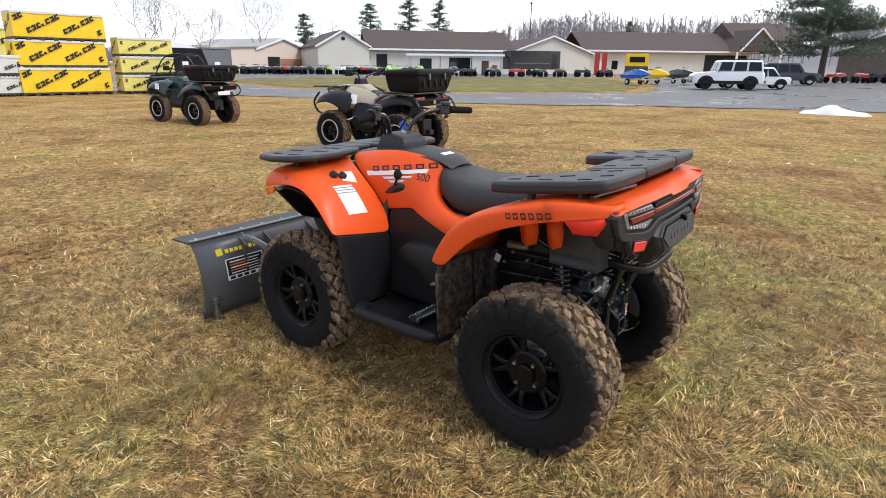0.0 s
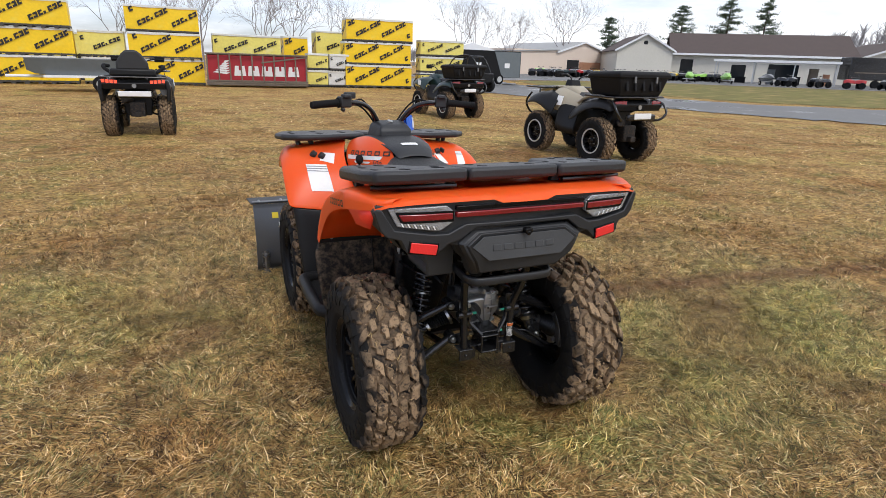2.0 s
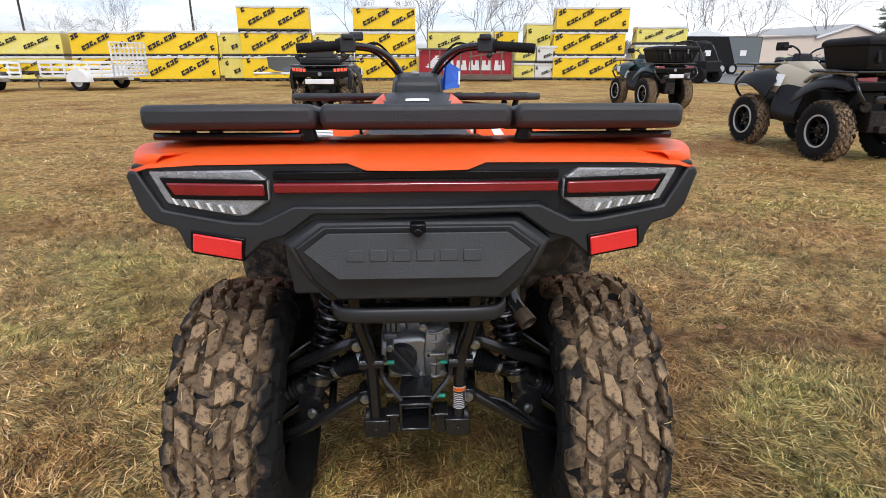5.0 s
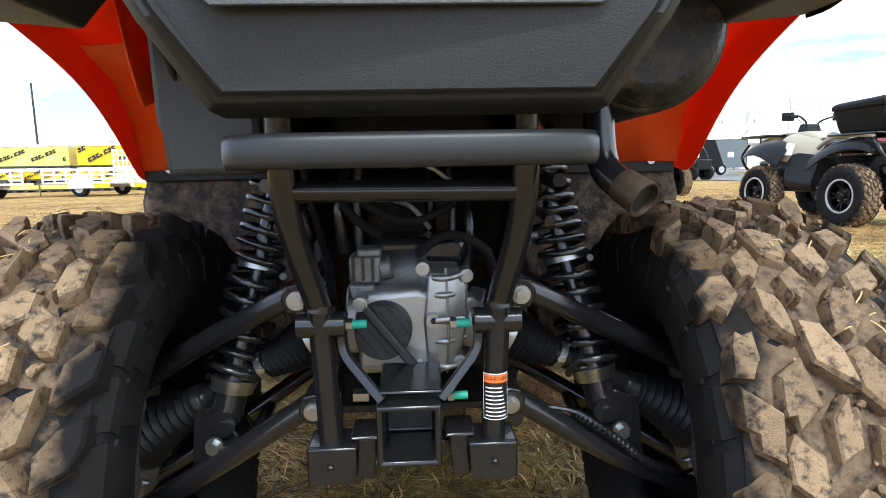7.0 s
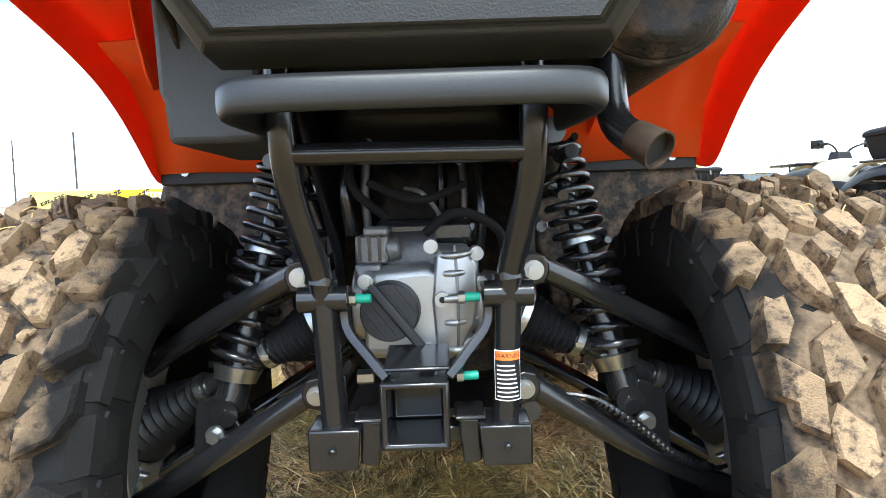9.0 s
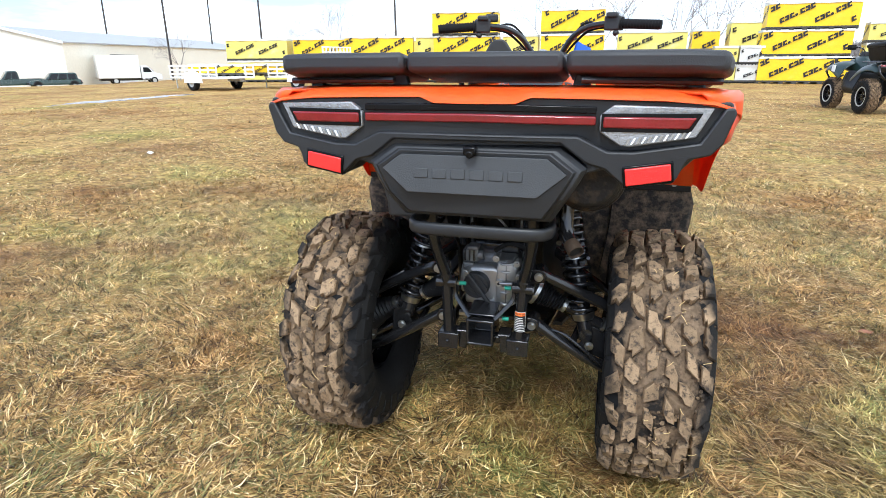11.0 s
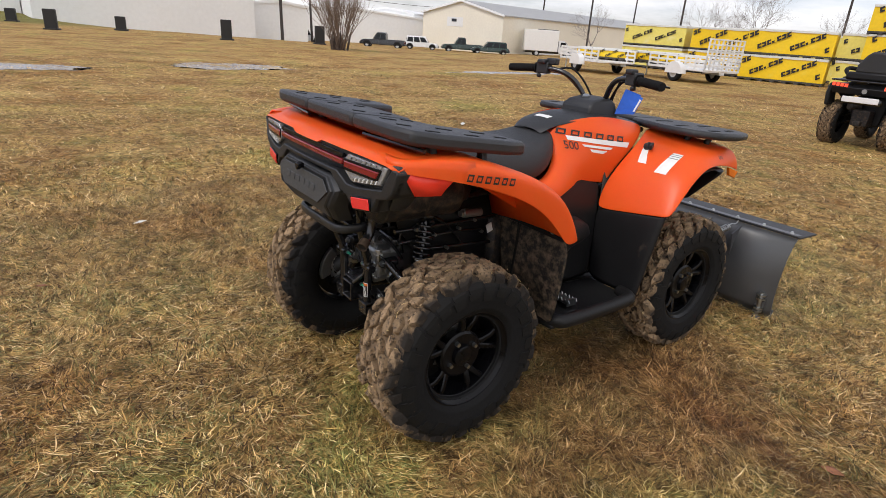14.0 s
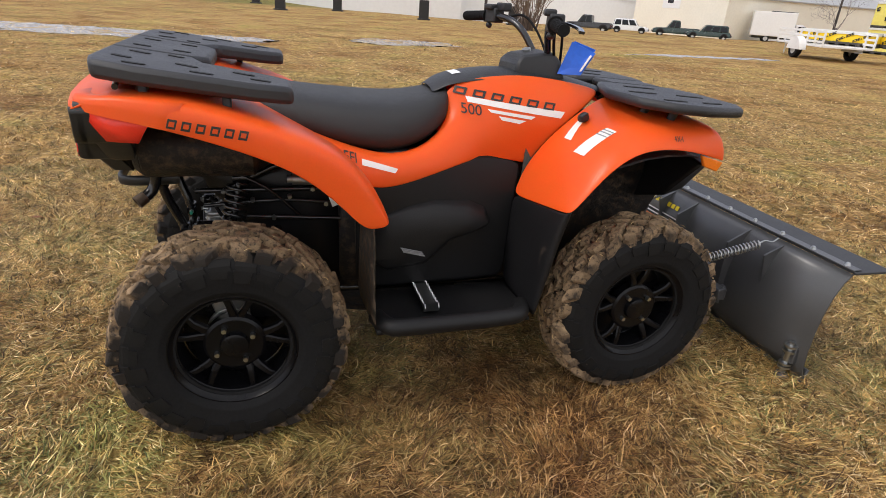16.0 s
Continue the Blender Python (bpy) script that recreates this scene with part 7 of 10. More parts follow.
for k in range(9):
    bm = B()
    cyl(bm, (-0.58 + 0.145 * k, 1.41, 0.480), (-0.58 + 0.145 * k, 1.41, 0.492), 0.011, 0.006, 10)
    part("bolt", bm, M["steel"], strap, "domed zinc bolt", smooth=30)
bm = B()
box(bm, (0, 1.350, 0.035), (1.24, 0.012, 0.07), (-18, 0, 0))
part("wear_bar", bm, M["plow"], plough, bevel=0.003)
for s in (-1, 1):
    bm = B()
    box(bm, (s * 0.565, 1.318, 0.115), (0.05, 0.03, 0.07))
    shoe = part("shoe_bracket", bm, M["plow"], plough, bevel=0.004)
    bm = B()
    cyl(bm, (s * 0.565, 1.302, 0.01), (s * 0.565, 1.302, 0.165), 0.011)
    for z in (0.145, 0.125, 0.070, 0.055):
        cyl(bm, (s * 0.565, 1.302, z), (s * 0.565, 1.302, z + 0.008), 0.023, n=18)
    part("shoe_post", bm, M["steel"], shoe, "zinc-plated height post with washers", smooth=35)
    bm = B()
    lathe(bm, [(0.0, 0.042), (0.006, 0.044), (0.016, 0.026), (0.03, 0.020), (0.03, 0.001)], 24)
    bmesh.ops.rotate(bm, verts=bm.verts[:], matrix=Matrix.Rotation(radians(-90), 3, "Y"))
    bmesh.ops.translate(bm, verts=bm.verts[:], vec=(s * 0.565, 1.302, 0.002))
    part("shoe", bm, M["plow"], shoe, "round skid shoe")
    # vertical ribs, hook plate and return spring
    bm = B()
    prism(bm, [(s * 0.33, 1.30, 0.415), (s * 0.33, 1.385, 0.455), (s * 0.33, 1.345, 0.36), (s * 0.33, 1.325, 0.28)], (s * 0.008, 0, 0))
    prism(bm, [(s * 0.16, 1.28, 0.40), (s * 0.16, 1.385, 0.455), (s * 0.16, 1.33, 0.10), (s * 0.16, 1.29, 0.12)], (s * 0.008, 0, 0))
    part("rib", bm, M["plow"], blade)
    bm = B()
    helix(bm, (s * 0.285, 1.075, 0.395), (s * 0.315, 1.275, 0.455), 0.016, 0.0032, 15)
    tube(bm, [(s * 0.315, 1.275, 0.455), (s * 0.318, 1.30, 0.470), (s * 0.322, 1.335, 0.465), (s * 0.322, 1.36, 0.480)], 0.0032, 8)
    tube(bm, [(s * 0.285, 1.075, 0.395), (s * 0.280, 1.05, 0.39), (s * 0.275, 1.03, 0.36)], 0.0032, 8)
    part("return_spring", bm, M["steel"], plough, "bright steel return spring", smooth=60)
    bm = B()
    tube(bm, [(s * 0.275, 1.03, 0.36), (s * 0.24, 1.06, 0.25), (s * 0.20, 1.12, 0.19)], 0.012, 8)
    tube(bm, [(s * 0.20, 1.29, 0.20), (s * 0.19, 1.05, 0.19), (s * 0.17, 0.50, 0.25), (s * 0.16, 0.10, 0.29)], 0.019, 10)
    part("push_tube", bm, M["plow"], plough, "black push frame tube", smooth=60)
bm = B()
box(bm, (0, 1.24, 0.20), (0.5, 0.04, 0.05))
box(bm, (0, 1.20, 0.30), (0.36, 0.03, 0.03))
cyl(bm, (0, 1.16, 0.16), (0, 1.16, 0.26), 0.05)
part("pivot_frame", bm, M["plow"], plough, bevel=0.004)


def on_blade(x, z):
    for (y0, z0), (y1, z1) in zip(PROF, PROF[1:]):
        if z0 <= z <= z1:
            return (x, y0 + (y1 - y0) * (z - z0) / (z1 - z0) - 0.0085, z)
    return (x, 1.35, z)


def blade_decal(name, x0, x1, z0, z1, material, parent, lift=0.0, label=""):
    bm = B()
    n = max(1, int((z1 - z0) / 0.02))
    sheet(bm, [[Vector(on_blade(x, z0 + (z1 - z0) * k / n)) - Vector((0, lift, 0)) for x in (x0, (x0 + x1) / 2, x1)] for k in range(n + 1)])
    ob = part(name, bm, material, parent, label, smooth=180)
    if ob.data.polygons[0].normal.y > 0:
        ob.data.flip_normals()
    return ob


st = blade_decal("warning_sticker", -0.465, -0.215, 0.225, 0.350, M["white"], blade, 0.0016, "white-bordered black warning sticker")
blade_decal("sticker_field", -0.458, -0.222, 0.252, 0.344, M["ink"], st, 0.003)
for k in range(5):
    blade_decal("printed_line", -0.440, -0.340 + 0.012 * (k % 3), 0.262 + 0.016 * k, 0.269 + 0.016 * k, M["orange_print"] if k in (1, 3) else M["white"], st, 0.0042)
    blade_decal("printed_line", -0.325, -0.245 - 0.01 * (k % 2), 0.262 + 0.016 * k, 0.267 + 0.016 * k, M["white"], st, 0.0042)
for k in range(4):
    blade_decal("printed_line", -0.450 + 0.045 * k, -0.418 + 0.045 * k, 0.230, 0.246, M["ink"], st, 0.003)
mk = blade_decal("maker_mark", -0.505, -0.465, 0.378, 0.415, M["yellow_print"], blade, 0.002, "yellow round maker's mark")
for k in range(7):
    blade_decal("print_block", -0.450 + 0.031 * k, -0.427 + 0.031 * k, 0.384, 0.404, M["yellow_print"], mk, 0.002)

# ---- the other quad bikes on the field ----
def ring_rim():
    """A dark rim with a machined silver lip."""
    bm = B()
    w = WHEELS["rear"][0]
    lathe(bm, [(w * 0.76, 0.176), (w * 0.86, 0.174), (w * 0.86, 0.158), (w * 0.76, 0.156)], 40, closed=True)
    return mesh_of("rim_lip", bm, M["lip"], 40)


LIP = ring_rim()


def other_quad(label, m, body, accents, cargo, group="quad bikes on the field"):
    q = thing("quad_bike", label, "quad bike", group, m=m)
    for x in (0.43, -0.43):
        for y, tag, sp in ((0.70, "front", 20), (-0.70, "rear", 50)):
            wh = put_wheel(q, tag, x, y, 0.335, sp + 30 * x, 1.09)
            if accents != "dull":
                shared("rim_lip", LIP, wh, label="machined silver rim lip")

    def add(name, bm, material, lab="", bevel=0.0, sub=0, parent=None, smooth=40, thick=0.0):
        return part(name, bm, material, parent or q, lab, smooth, bevel, sub, thick)

    # long low body: chassis, engine, footwells
    bm = B()
    loft(bm, [[(-0.2, y, 0.34), (0.2, y, 0.34), (0.24, y, 0.6), (0.18, y, 0.78), (-0.18, y, 0.78), (-0.24, y, 0.6)] for y in (-0.75, 0.0, 0.8)])
    add("chassis", bm, M["black_low"], bevel=0.02)
    bm = B()
    loft(bm, [[(-w, y, b), (w, y, b), (w * 0.95, y, t - 0.03), (w * 0.6, y, t), (-w * 0.6, y, t), (-w * 0.95, y, t - 0.03)] for y, w, t, b in ((-0.62, 0.17, 1.0, 0.85), (-0.3, 0.19, 0.97, 0.80), (0.0, 0.17, 0.96, 0.82), (0.15, 0.12, 1.02, 0.88))])
    add("seat", bm, M["seat"], "black seat", 0.02, smooth=60)
    bm = B()
    loft(bm, [[(-w, y, b), (w, y, b), (w * 0.9, y, (t + b) / 2), (w * 0.5, y, t), (-w * 0.5, y, t), (-w * 0.9, y, (t + b) / 2)] for y, w, t, b in ((0.10, 0.20, 1.0, 0.72), (0.30, 0.26, 1.10, 0.74), (0.55, 0.28, 1.10, 0.80), (0.80, 0.26, 1.02, 0.82))])
    add("tank", bm, M["black_low"] if accents == "dull" else body, "tank panel", 0.03, smooth=60)
    for s in (-1, 1):
        bm = B()
        sheet(bm, [flip(r, s) for r in (
            [(0.24, 0.25, 0.96), (0.42, 0.22, 0.92), (0.54, 0.24, 0.74), (0.54, 0.24, 0.60)], [(0.24, 0.45, 1.02), (0.44, 0.42, 1.0), (0.57, 0.42, 0.88), (0.58, 0.42, 0.72)],
            [(0.24, 0.70, 1.02), (0.44, 0.70, 1.0), (0.57, 0.70, 0.93), (0.58, 0.70, 0.84)], [(0.24, 0.98, 0.96), (0.42, 0.98, 0.94), (0.54, 0.96, 0.86), (0.55, 0.96, 0.78)], [(0.24, 1.06, 0.82), (0.40, 1.05, 0.82), (0.50, 1.02, 0.78), (0.51, 1.02, 0.74)])])
        split = not isinstance(accents, str)
        add("front_fender", bm, M["black_low"] if split else body, "black front fender" if split else "front fender in the body colour", smooth=180, sub=1, thick=0.006)
        if split:
            # side panel and fender trim in the body colour
            bm = B()
            sheet(bm, [flip(r, s) for r in (
                [(0.20, 0.50, 1.08), (0.24, 0.30, 1.07), (0.22, 0.08, 1.01), (0.20, -0.12, 0.95)], [(0.34, 0.48, 1.03), (0.36, 0.28, 1.00), (0.31, 0.06, 0.93), (0.26, -0.14, 0.88)],
                [(0.43, 0.46, 0.90), (0.43, 0.27, 0.86), (0.38, 0.06, 0.82), (0.30, -0.12, 0.80)], [(0.46, 0.40, 0.74), (0.45, 0.26, 0.70), (0.40, 0.08, 0.70), (0.33, -0.08, 0.73)])])
            add("side_panel", bm, body, "panel in the body colour", sub=1, smooth=180, thick=0.008)
            bm = B()
            tube(bm, flip([(0.40, -0.20, 0.87), (0.45, -0.42, 0.965), (0.45, -0.70, 0.995), (0.44, -0.98, 0.97)], s), 0.024, 8)
            add("fender_trim", bm, body, "trim strip in the body colour", smooth=60)
            bm = B()
            loft(bm, [[(s * 0.05, y, z), (s * 0.24, y, z), (s * 0.26, y, z + 0.03), (s * 0.05, y, z + 0.045)] for y, z in ((0.50, 1.06), (0.75, 1.04), (1.0, 0.98))])
            add("hood_panel", bm, body, "hood panel in the body colour", bevel=0.01)
        bm = B()
        sheet(bm, [flip(r, s) for r in (
            [(0.20, -0.10, 0.84), (0.40, -0.12, 0.80), (0.54, -0.14, 0.66), (0.54, -0.14, 0.55)], [(0.20, -0.40, 0.97), (0.42, -0.42, 0.95), (0.56, -0.42, 0.86), (0.57, -0.44, 0.74)],
            [(0.20, -0.72, 1.0), (0.42, -0.72, 0.98), (0.56, -0.72, 0.92), (0.57, -0.72, 0.84)], [(0.20, -1.02, 0.98), (0.42, -1.0, 0.96), (0.53, -0.98, 0.90), (0.54, -0.98, 0.82)], [(0.20, -1.08, 0.84), (0.40, -1.06, 0.82), (0.50, -1.03, 0.80), (0.51, -1.02, 0.78)])])
        add("rear_fender", bm, accents if not isinstance(accents, str) else body if accents == "full" else M["black_low"], "rear fender", sub=1, smooth=180, thick=0.006)
        bm = B()
        sheet(bm, [flip(r, s) for r in ([(0.30, -0.18, 0.80), (0.36, 0.0, 0.82), (0.44, 0.22, 0.86)], [(0.40, -0.20, 0.58), (0.40, 0.0, 0.58), (0.46, 0.26, 0.62)], [(0.52, -0.22, 0.40), (0.54, 0.0, 0.38), (0.52, 0.24, 0.42)], [(0.30, -0.22, 0.34), (0.30, 0.0, 0.34), (0.30, 0.24, 0.34)])])
        add("footwell", bm, M["black_low"], sub=1, smooth=180, thick=0.01)
        bm = B()
        if split:
            prism(bm, flip([(0.445, 0.16, 0.80), (0.455, 0.27, 0.80), (0.415, 0.28, 0.95), (0.395, 0.17, 0.94)], s), (s * 0.012, 0, 0))
        else:
            prism(bm, flip([(0.565, 0.46, 0.79), (0.565, 0.60, 0.80), (0.555, 0.60, 0.93), (0.555, 0.46, 0.925)], s), (s * 0.012, 0, 0))
        add("sticker", bm, M["white"], "white paper sticker")
        if accents == "dull":
            bm = B()
            loft(bm, [[(s * x, -1.05, z), (s * (x + 0.07), -1.03, z), (s * (x + 0.07), -0.80, z), (s * x, -0.80, z)] for x, z in ((0.46, 0.95), (0.49, 0.80), (0.47, 0.60))])
            add("fender_flare", bm, M["black_low"], "deep black fender flare", bevel=0.02)
        # bumper loops
        if accents != "dull":
            bm = B()
            tube(bm, flip([(0.30, -1.02, 0.66), (0.40, -1.14, 0.68), (0.50, -1.16, 0.78), (0.50, -1.08, 0.90), (0.44, -0.98, 0.95)], s), 0.018, 10)
            add("rear_guard", bm, M["frame"], "black tubular corner guard", smooth=60)
        bm = B()
        tube(bm, flip([(0.20, 1.0, 0.55), (0.30, 1.16, 0.62), (0.42, 1.14, 0.80), (0.40, 1.02, 0.96)], s), 0.018, 10)
        add("front_guard", bm, M["frame"], "black tubular front guard", smooth=60)
        bm = B()
        tube(bm, flip([(0.04, 0.42, 1.10), (0.10, 0.38, 1.22), (0.24, 0.32, 1.28), (0.30, 0.30, 1.28)], s), 0.012, 10)
        bar = add("handlebar", bm, M["frame"], "black handlebar", smooth=60)
        bm = B()
        cyl(bm, (s * 0.29, 0.30, 1.28), (s * 0.44, 0.25, 1.27), 0.019)
        add("grip", bm, M["rubber"], parent=bar)
        bm = B()
        loft(bm, [[(s * 0.27, 0.36, 1.23), (s * 0.44, 0.36, 1.23), (s * 0.46, 0.34, 1.33), (s * 0.28, 0.36, 1.34)], [(s * 0.27, 0.39, 1.23), (s * 0.44, 0.39, 1.23), (s * 0.46, 0.36, 1.33), (s * 0.28, 0.39, 1.34)]])
        add("grip_guard", bm, M["black_low"], parent=bar, bevel=0.01)
        bm = B()
        tube(bm, flip([(0.12, -0.72, 0.42), (0.34, -0.70, 0.33)], s), 0.018, 8, 0)
        tube(bm, flip([(0.12, -0.72, 0.56), (0.34, -0.70, 0.46)], s), 0.016, 8, 0)
        add("wishbone", bm, M["frame"])
        bm = B()
        helix(bm, (s * 0.29, -0.66, 0.45), (s * 0.20, -0.62, 0.82), 0.04, 0.007, 8)
        add("coil_spring", bm, M["frame"], smooth=60)
        bm = B()
        prism(bm, flip([(0.26, -1.085, 0.88), (0.46, -1.06, 0.88), (0.48, -1.05, 0.94), (0.26, -1.085, 0.95)], s), (0, 0.02, 0))
        lamp = add("tail_lamp", bm, M["red_lens"], "red tail lamp", bevel=0.006)
        if accents == "dull":
            for k in range(4):
                bm = B()
                box(bm, (s * (0.27 + 0.062 * k), -1.087 + 0.006 * k, 0.925 + 0.004 * k), (0.044, 0.02, 0.052))
                add("lamp_cell", bm, M["red_glow"], "bright red-orange lamp cell", parent=lamp)
    bm = B()
    loft(bm, [[(-0.46, -1.05, 0.80), (0.46, -1.05, 0.80), (0.46, -0.9, 0.82), (-0.46, -0.9, 0.82)], [(-0.48, -1.09, 0.90), (0.48, -1.09, 0.90), (0.48, -0.9, 0.96), (-0.48, -0.9, 0.96)]])
    tailp = add("tail_panel", bm, M["black_low"], "black tail panel", 0.012)
    bm = B()
    cyl(bm, (0, -1.10, 0.86), (0, -1.085, 0.86), 0.035, n=20)
    add("badge", bm, M["steel"], "round silver badge", parent=tailp)
    bm = B()
    box(bm, (0, -1.13, 0.715), (0.56, 0.07, 0.09))
    bumper = add("rear_bumper", bm, M["frame"], bevel=0.02)
    bm = B()
    box(bm, (0, -1.17, 0.735), (0.50 if accents == "dull" else 0.34, 0.02, 0.085))
    add("blank_plate", bm, M["white_paint"], "plain white plate on the bumper", parent=bumper, bevel=0.008)
    bm = B()
    box(bm, (0, -0.86, 0.46), (0.24, 0.2, 0.24))
    box(bm, (0, -0.98, 0.38), (0.1, 0.14, 0.08))
    cyl(bm, (-0.2, -0.95, 0.62), (-0.1, -0.80, 0.62), 0.06)
    add("running_gear", bm, M["black_muddy"], bevel=0.015)
    for y0, y1, z in ((-1.06, -0.45, 1.00), (0.55, 1.05, 1.06)):
        ym = (y0 + y1) / 2
        bm = B()
        tube(bm, [(-0.4, ym, z - 0.1), (-0.4, ym, z), (0.4, ym, z), (0.4, ym, z - 0.1)], 0.014, 8, 0)
        rack_ = add("rack", bm, M["frame"], "black tubular rack")
        for a_, b_ in [((x, y0, z), (x, y1, z)) for x in (-0.5, -0.25, 0, 0.25, 0.5)] + [((-0.5, y, z), (0.5, y, z)) for y in (y0, y1)]:
            bm = B()
            tube(bm, [a_, b_], 0.014, 8, 0)
            add("rack_bar", bm, M["frame"], parent=rack_)
    bm = B()
    loft(bm, [[(-0.11, 0.34, 1.08), (0.11, 0.34, 1.08), (0.13, 0.50, 1.08), (-0.13, 0.50, 1.08)], [(-0.08, 0.36, 1.19), (0.08, 0.36, 1.19), (0.10, 0.48, 1.20), (-0.10, 0.48, 1.20)]])
    add("dash_pod", bm, M["black_low"], bevel=0.015)
    # what it carries on the rear rack stands there as a thing of its own
    if cargo == "box":
        c = thing("cargo_box", "large black plastic cargo box with its lid closed", "cargo box", "cargo boxes", m=m @ pose(0, -0.80, 1.015) @ Matrix.Diagonal((0.87, 0.92, 0.92, 1)))
        bm = B()
        loft(bm, [[(-0.47, -0.28, 0), (0.47, -0.28, 0), (0.47, 0.32, 0), (-0.47, 0.32, 0)], [(-0.50, -0.31, 0.08), (0.50, -0.31, 0.08), (0.50, 0.34, 0.08), (-0.50, 0.34, 0.08)], [(-0.57, -0.35, 0.29), (0.57, -0.35, 0.29), (0.55, 0.36, 0.27), (-0.55, 0.36, 0.27)]])
        add("tub", bm, M["box_black"], bevel=0.02, parent=c)
        bm = B()
        loft(bm, [[(-0.59, -0.37, 0.275), (0.59, -0.37, 0.275), (0.57, 0.38, 0.265), (-0.57, 0.38, 0.265)], [(-0.60, -0.375, 0.35), (0.60, -0.375, 0.35), (0.57, 0.37, 0.33), (-0.57, 0.37, 0.33)], [(-0.55, -0.33, 0.385), (0.55, -0.33, 0.385), (0.52, 0.32, 0.36), (-0.52, 0.32, 0.36)]])
        lid_ = add("lid", bm, M["box_black"], "ribbed black lid", 0.02, parent=c)
        for x in (-0.38, -0.19, 0, 0.19, 0.38):
            bm = B()
            box(bm, (x, -0.336, 0.17), (0.05, 0.03, 0.18), (-11, 0, 0))
            add("rib", bm, M["box_black"], bevel=0.01, parent=c)
        for x in (-0.25, 0.25):
            bm = B()
            box(bm, (x, -0.374, 0.255), (0.04, 0.03, 0.10), (-4, 0, 0))
            add("catch", bm, M["alloy_dark"], "grey lid catch", 0.005, parent=c)
    else:
        c = thing("top_case", "black top case with a padded passenger backrest", "top case", m=m @ pose(0, -0.80, 1.015))
        bm = B()
        loft(bm, [[(-0.36, -0.22, 0), (0.36, -0.22, 0), (0.36, 0.28, 0), (-0.36, 0.28, 0)], [(-0.34, -0.22, 0.12), (0.34, -0.22, 0.12), (0.34, 0.28, 0.10), (-0.34, 0.28, 0.10)]])
        add("case_body", bm, M["black_low"], bevel=0.03, parent=c)
        bm = B()
        loft(bm, [[(-0.25, -0.20, 0.10), (0.25, -0.20, 0.10), (0.25, -0.06, 0.10), (-0.25, -0.06, 0.10)], [(-0.24, -0.20, 0.22), (0.24, -0.20, 0.22), (0.24, -0.08, 0.22), (-0.24, -0.08, 0.22)], [(-0.15, -0.20, 0.36), (0.15, -0.20, 0.36), (0.15, -0.10, 0.36), (-0.15, -0.10, 0.36)], [(-0.08, -0.20, 0.42), (0.08, -0.20, 0.42), (0.08, -0.12, 0.42), (-0.08, -0.12, 0.42)]])
        add("backrest", bm, M["seat"], "padded black backrest", 0.03, parent=c)
        for s in (-1, 1):
            bm = B()
            tube(bm, [(s * 0.34, -0.1, 0.05), (s * 0.44, 0.0, 0.12), (s * 0.46, 0.14, 0.16), (s * 0.40, 0.26, 0.15)], 0.03, 10)
            add("arm_rest", bm, M["rubber"], "black passenger grab loop", parent=c, smooth=60)
    return q


other_quad("beige quad bike with a black cargo box on muddy tyres", pose(5.10, 5.40, 0, 0, 0, 5), M["beige"], M["black_low"], "box")
other_quad("dark green quad bike with a black cargo box", pose(5.58, 12.25, 0, 0, 0, 7), M["dark_green"], "full", "box")
other_quad("black quad bike with bright red-orange rear lamps", pose(-1.72, 9.85, 0, 0, 0, -1), M["black_low"], "dull", "case")

# ---- crate yard ----
def skew_blocks(bm, x0, z0, size, n, climb, y, span):
    """One printed mark: a row of plain blocks on a thin line that climbs to the right, cut off at the crate's edges."""
    ca, sa = math.cos(radians(climb)), math.sin(radians(climb))

    def at(u, v):
        u += 0.22 * v
        return (x0 + size * (u * ca - v * sa), y, z0 + size * (u * sa + v * ca))

    keep = [k for k in range(n) if at(k * 1.02, 1)[0] > span[0] and at(k * 1.02 + 0.9, 1)[0] < span[1] - 0.05 * size]
    if not keep:
        return
    top = []
    for k in keep:
        u = k * 1.02
        low = k == n // 2
        h = 0.5 if low else 1.0
        if low:
            top += [(u, 0.05), (u, h), (u + 0.5, h), (u + 0.5, 0.05)]
        elif k % 2:
            top += [(u, 0.05), (u, 0.36), (u + 0.46, 0.36), (u + 0.46, 0.64), (u, 0.64), (u, h), (u + 0.86, h), (u + 0.86, 0.05)]
        else:
            top += [(u, 0.05), (u, h), (u + 0.86, h), (u + 0.86, 0.66), (u + 0.40, 0.66), (u + 0.40, 0.36), (u + 0.86, 0.36), (u + 0.86, 0.05)]
    prism(bm, [at(*p) for p in [(keep[0] * 1.02, 0.0), (keep[-1] * 1.02 + 0.86, 0.0)] + top[::-1]], (0, -0.004, 0))


CRATES = {}


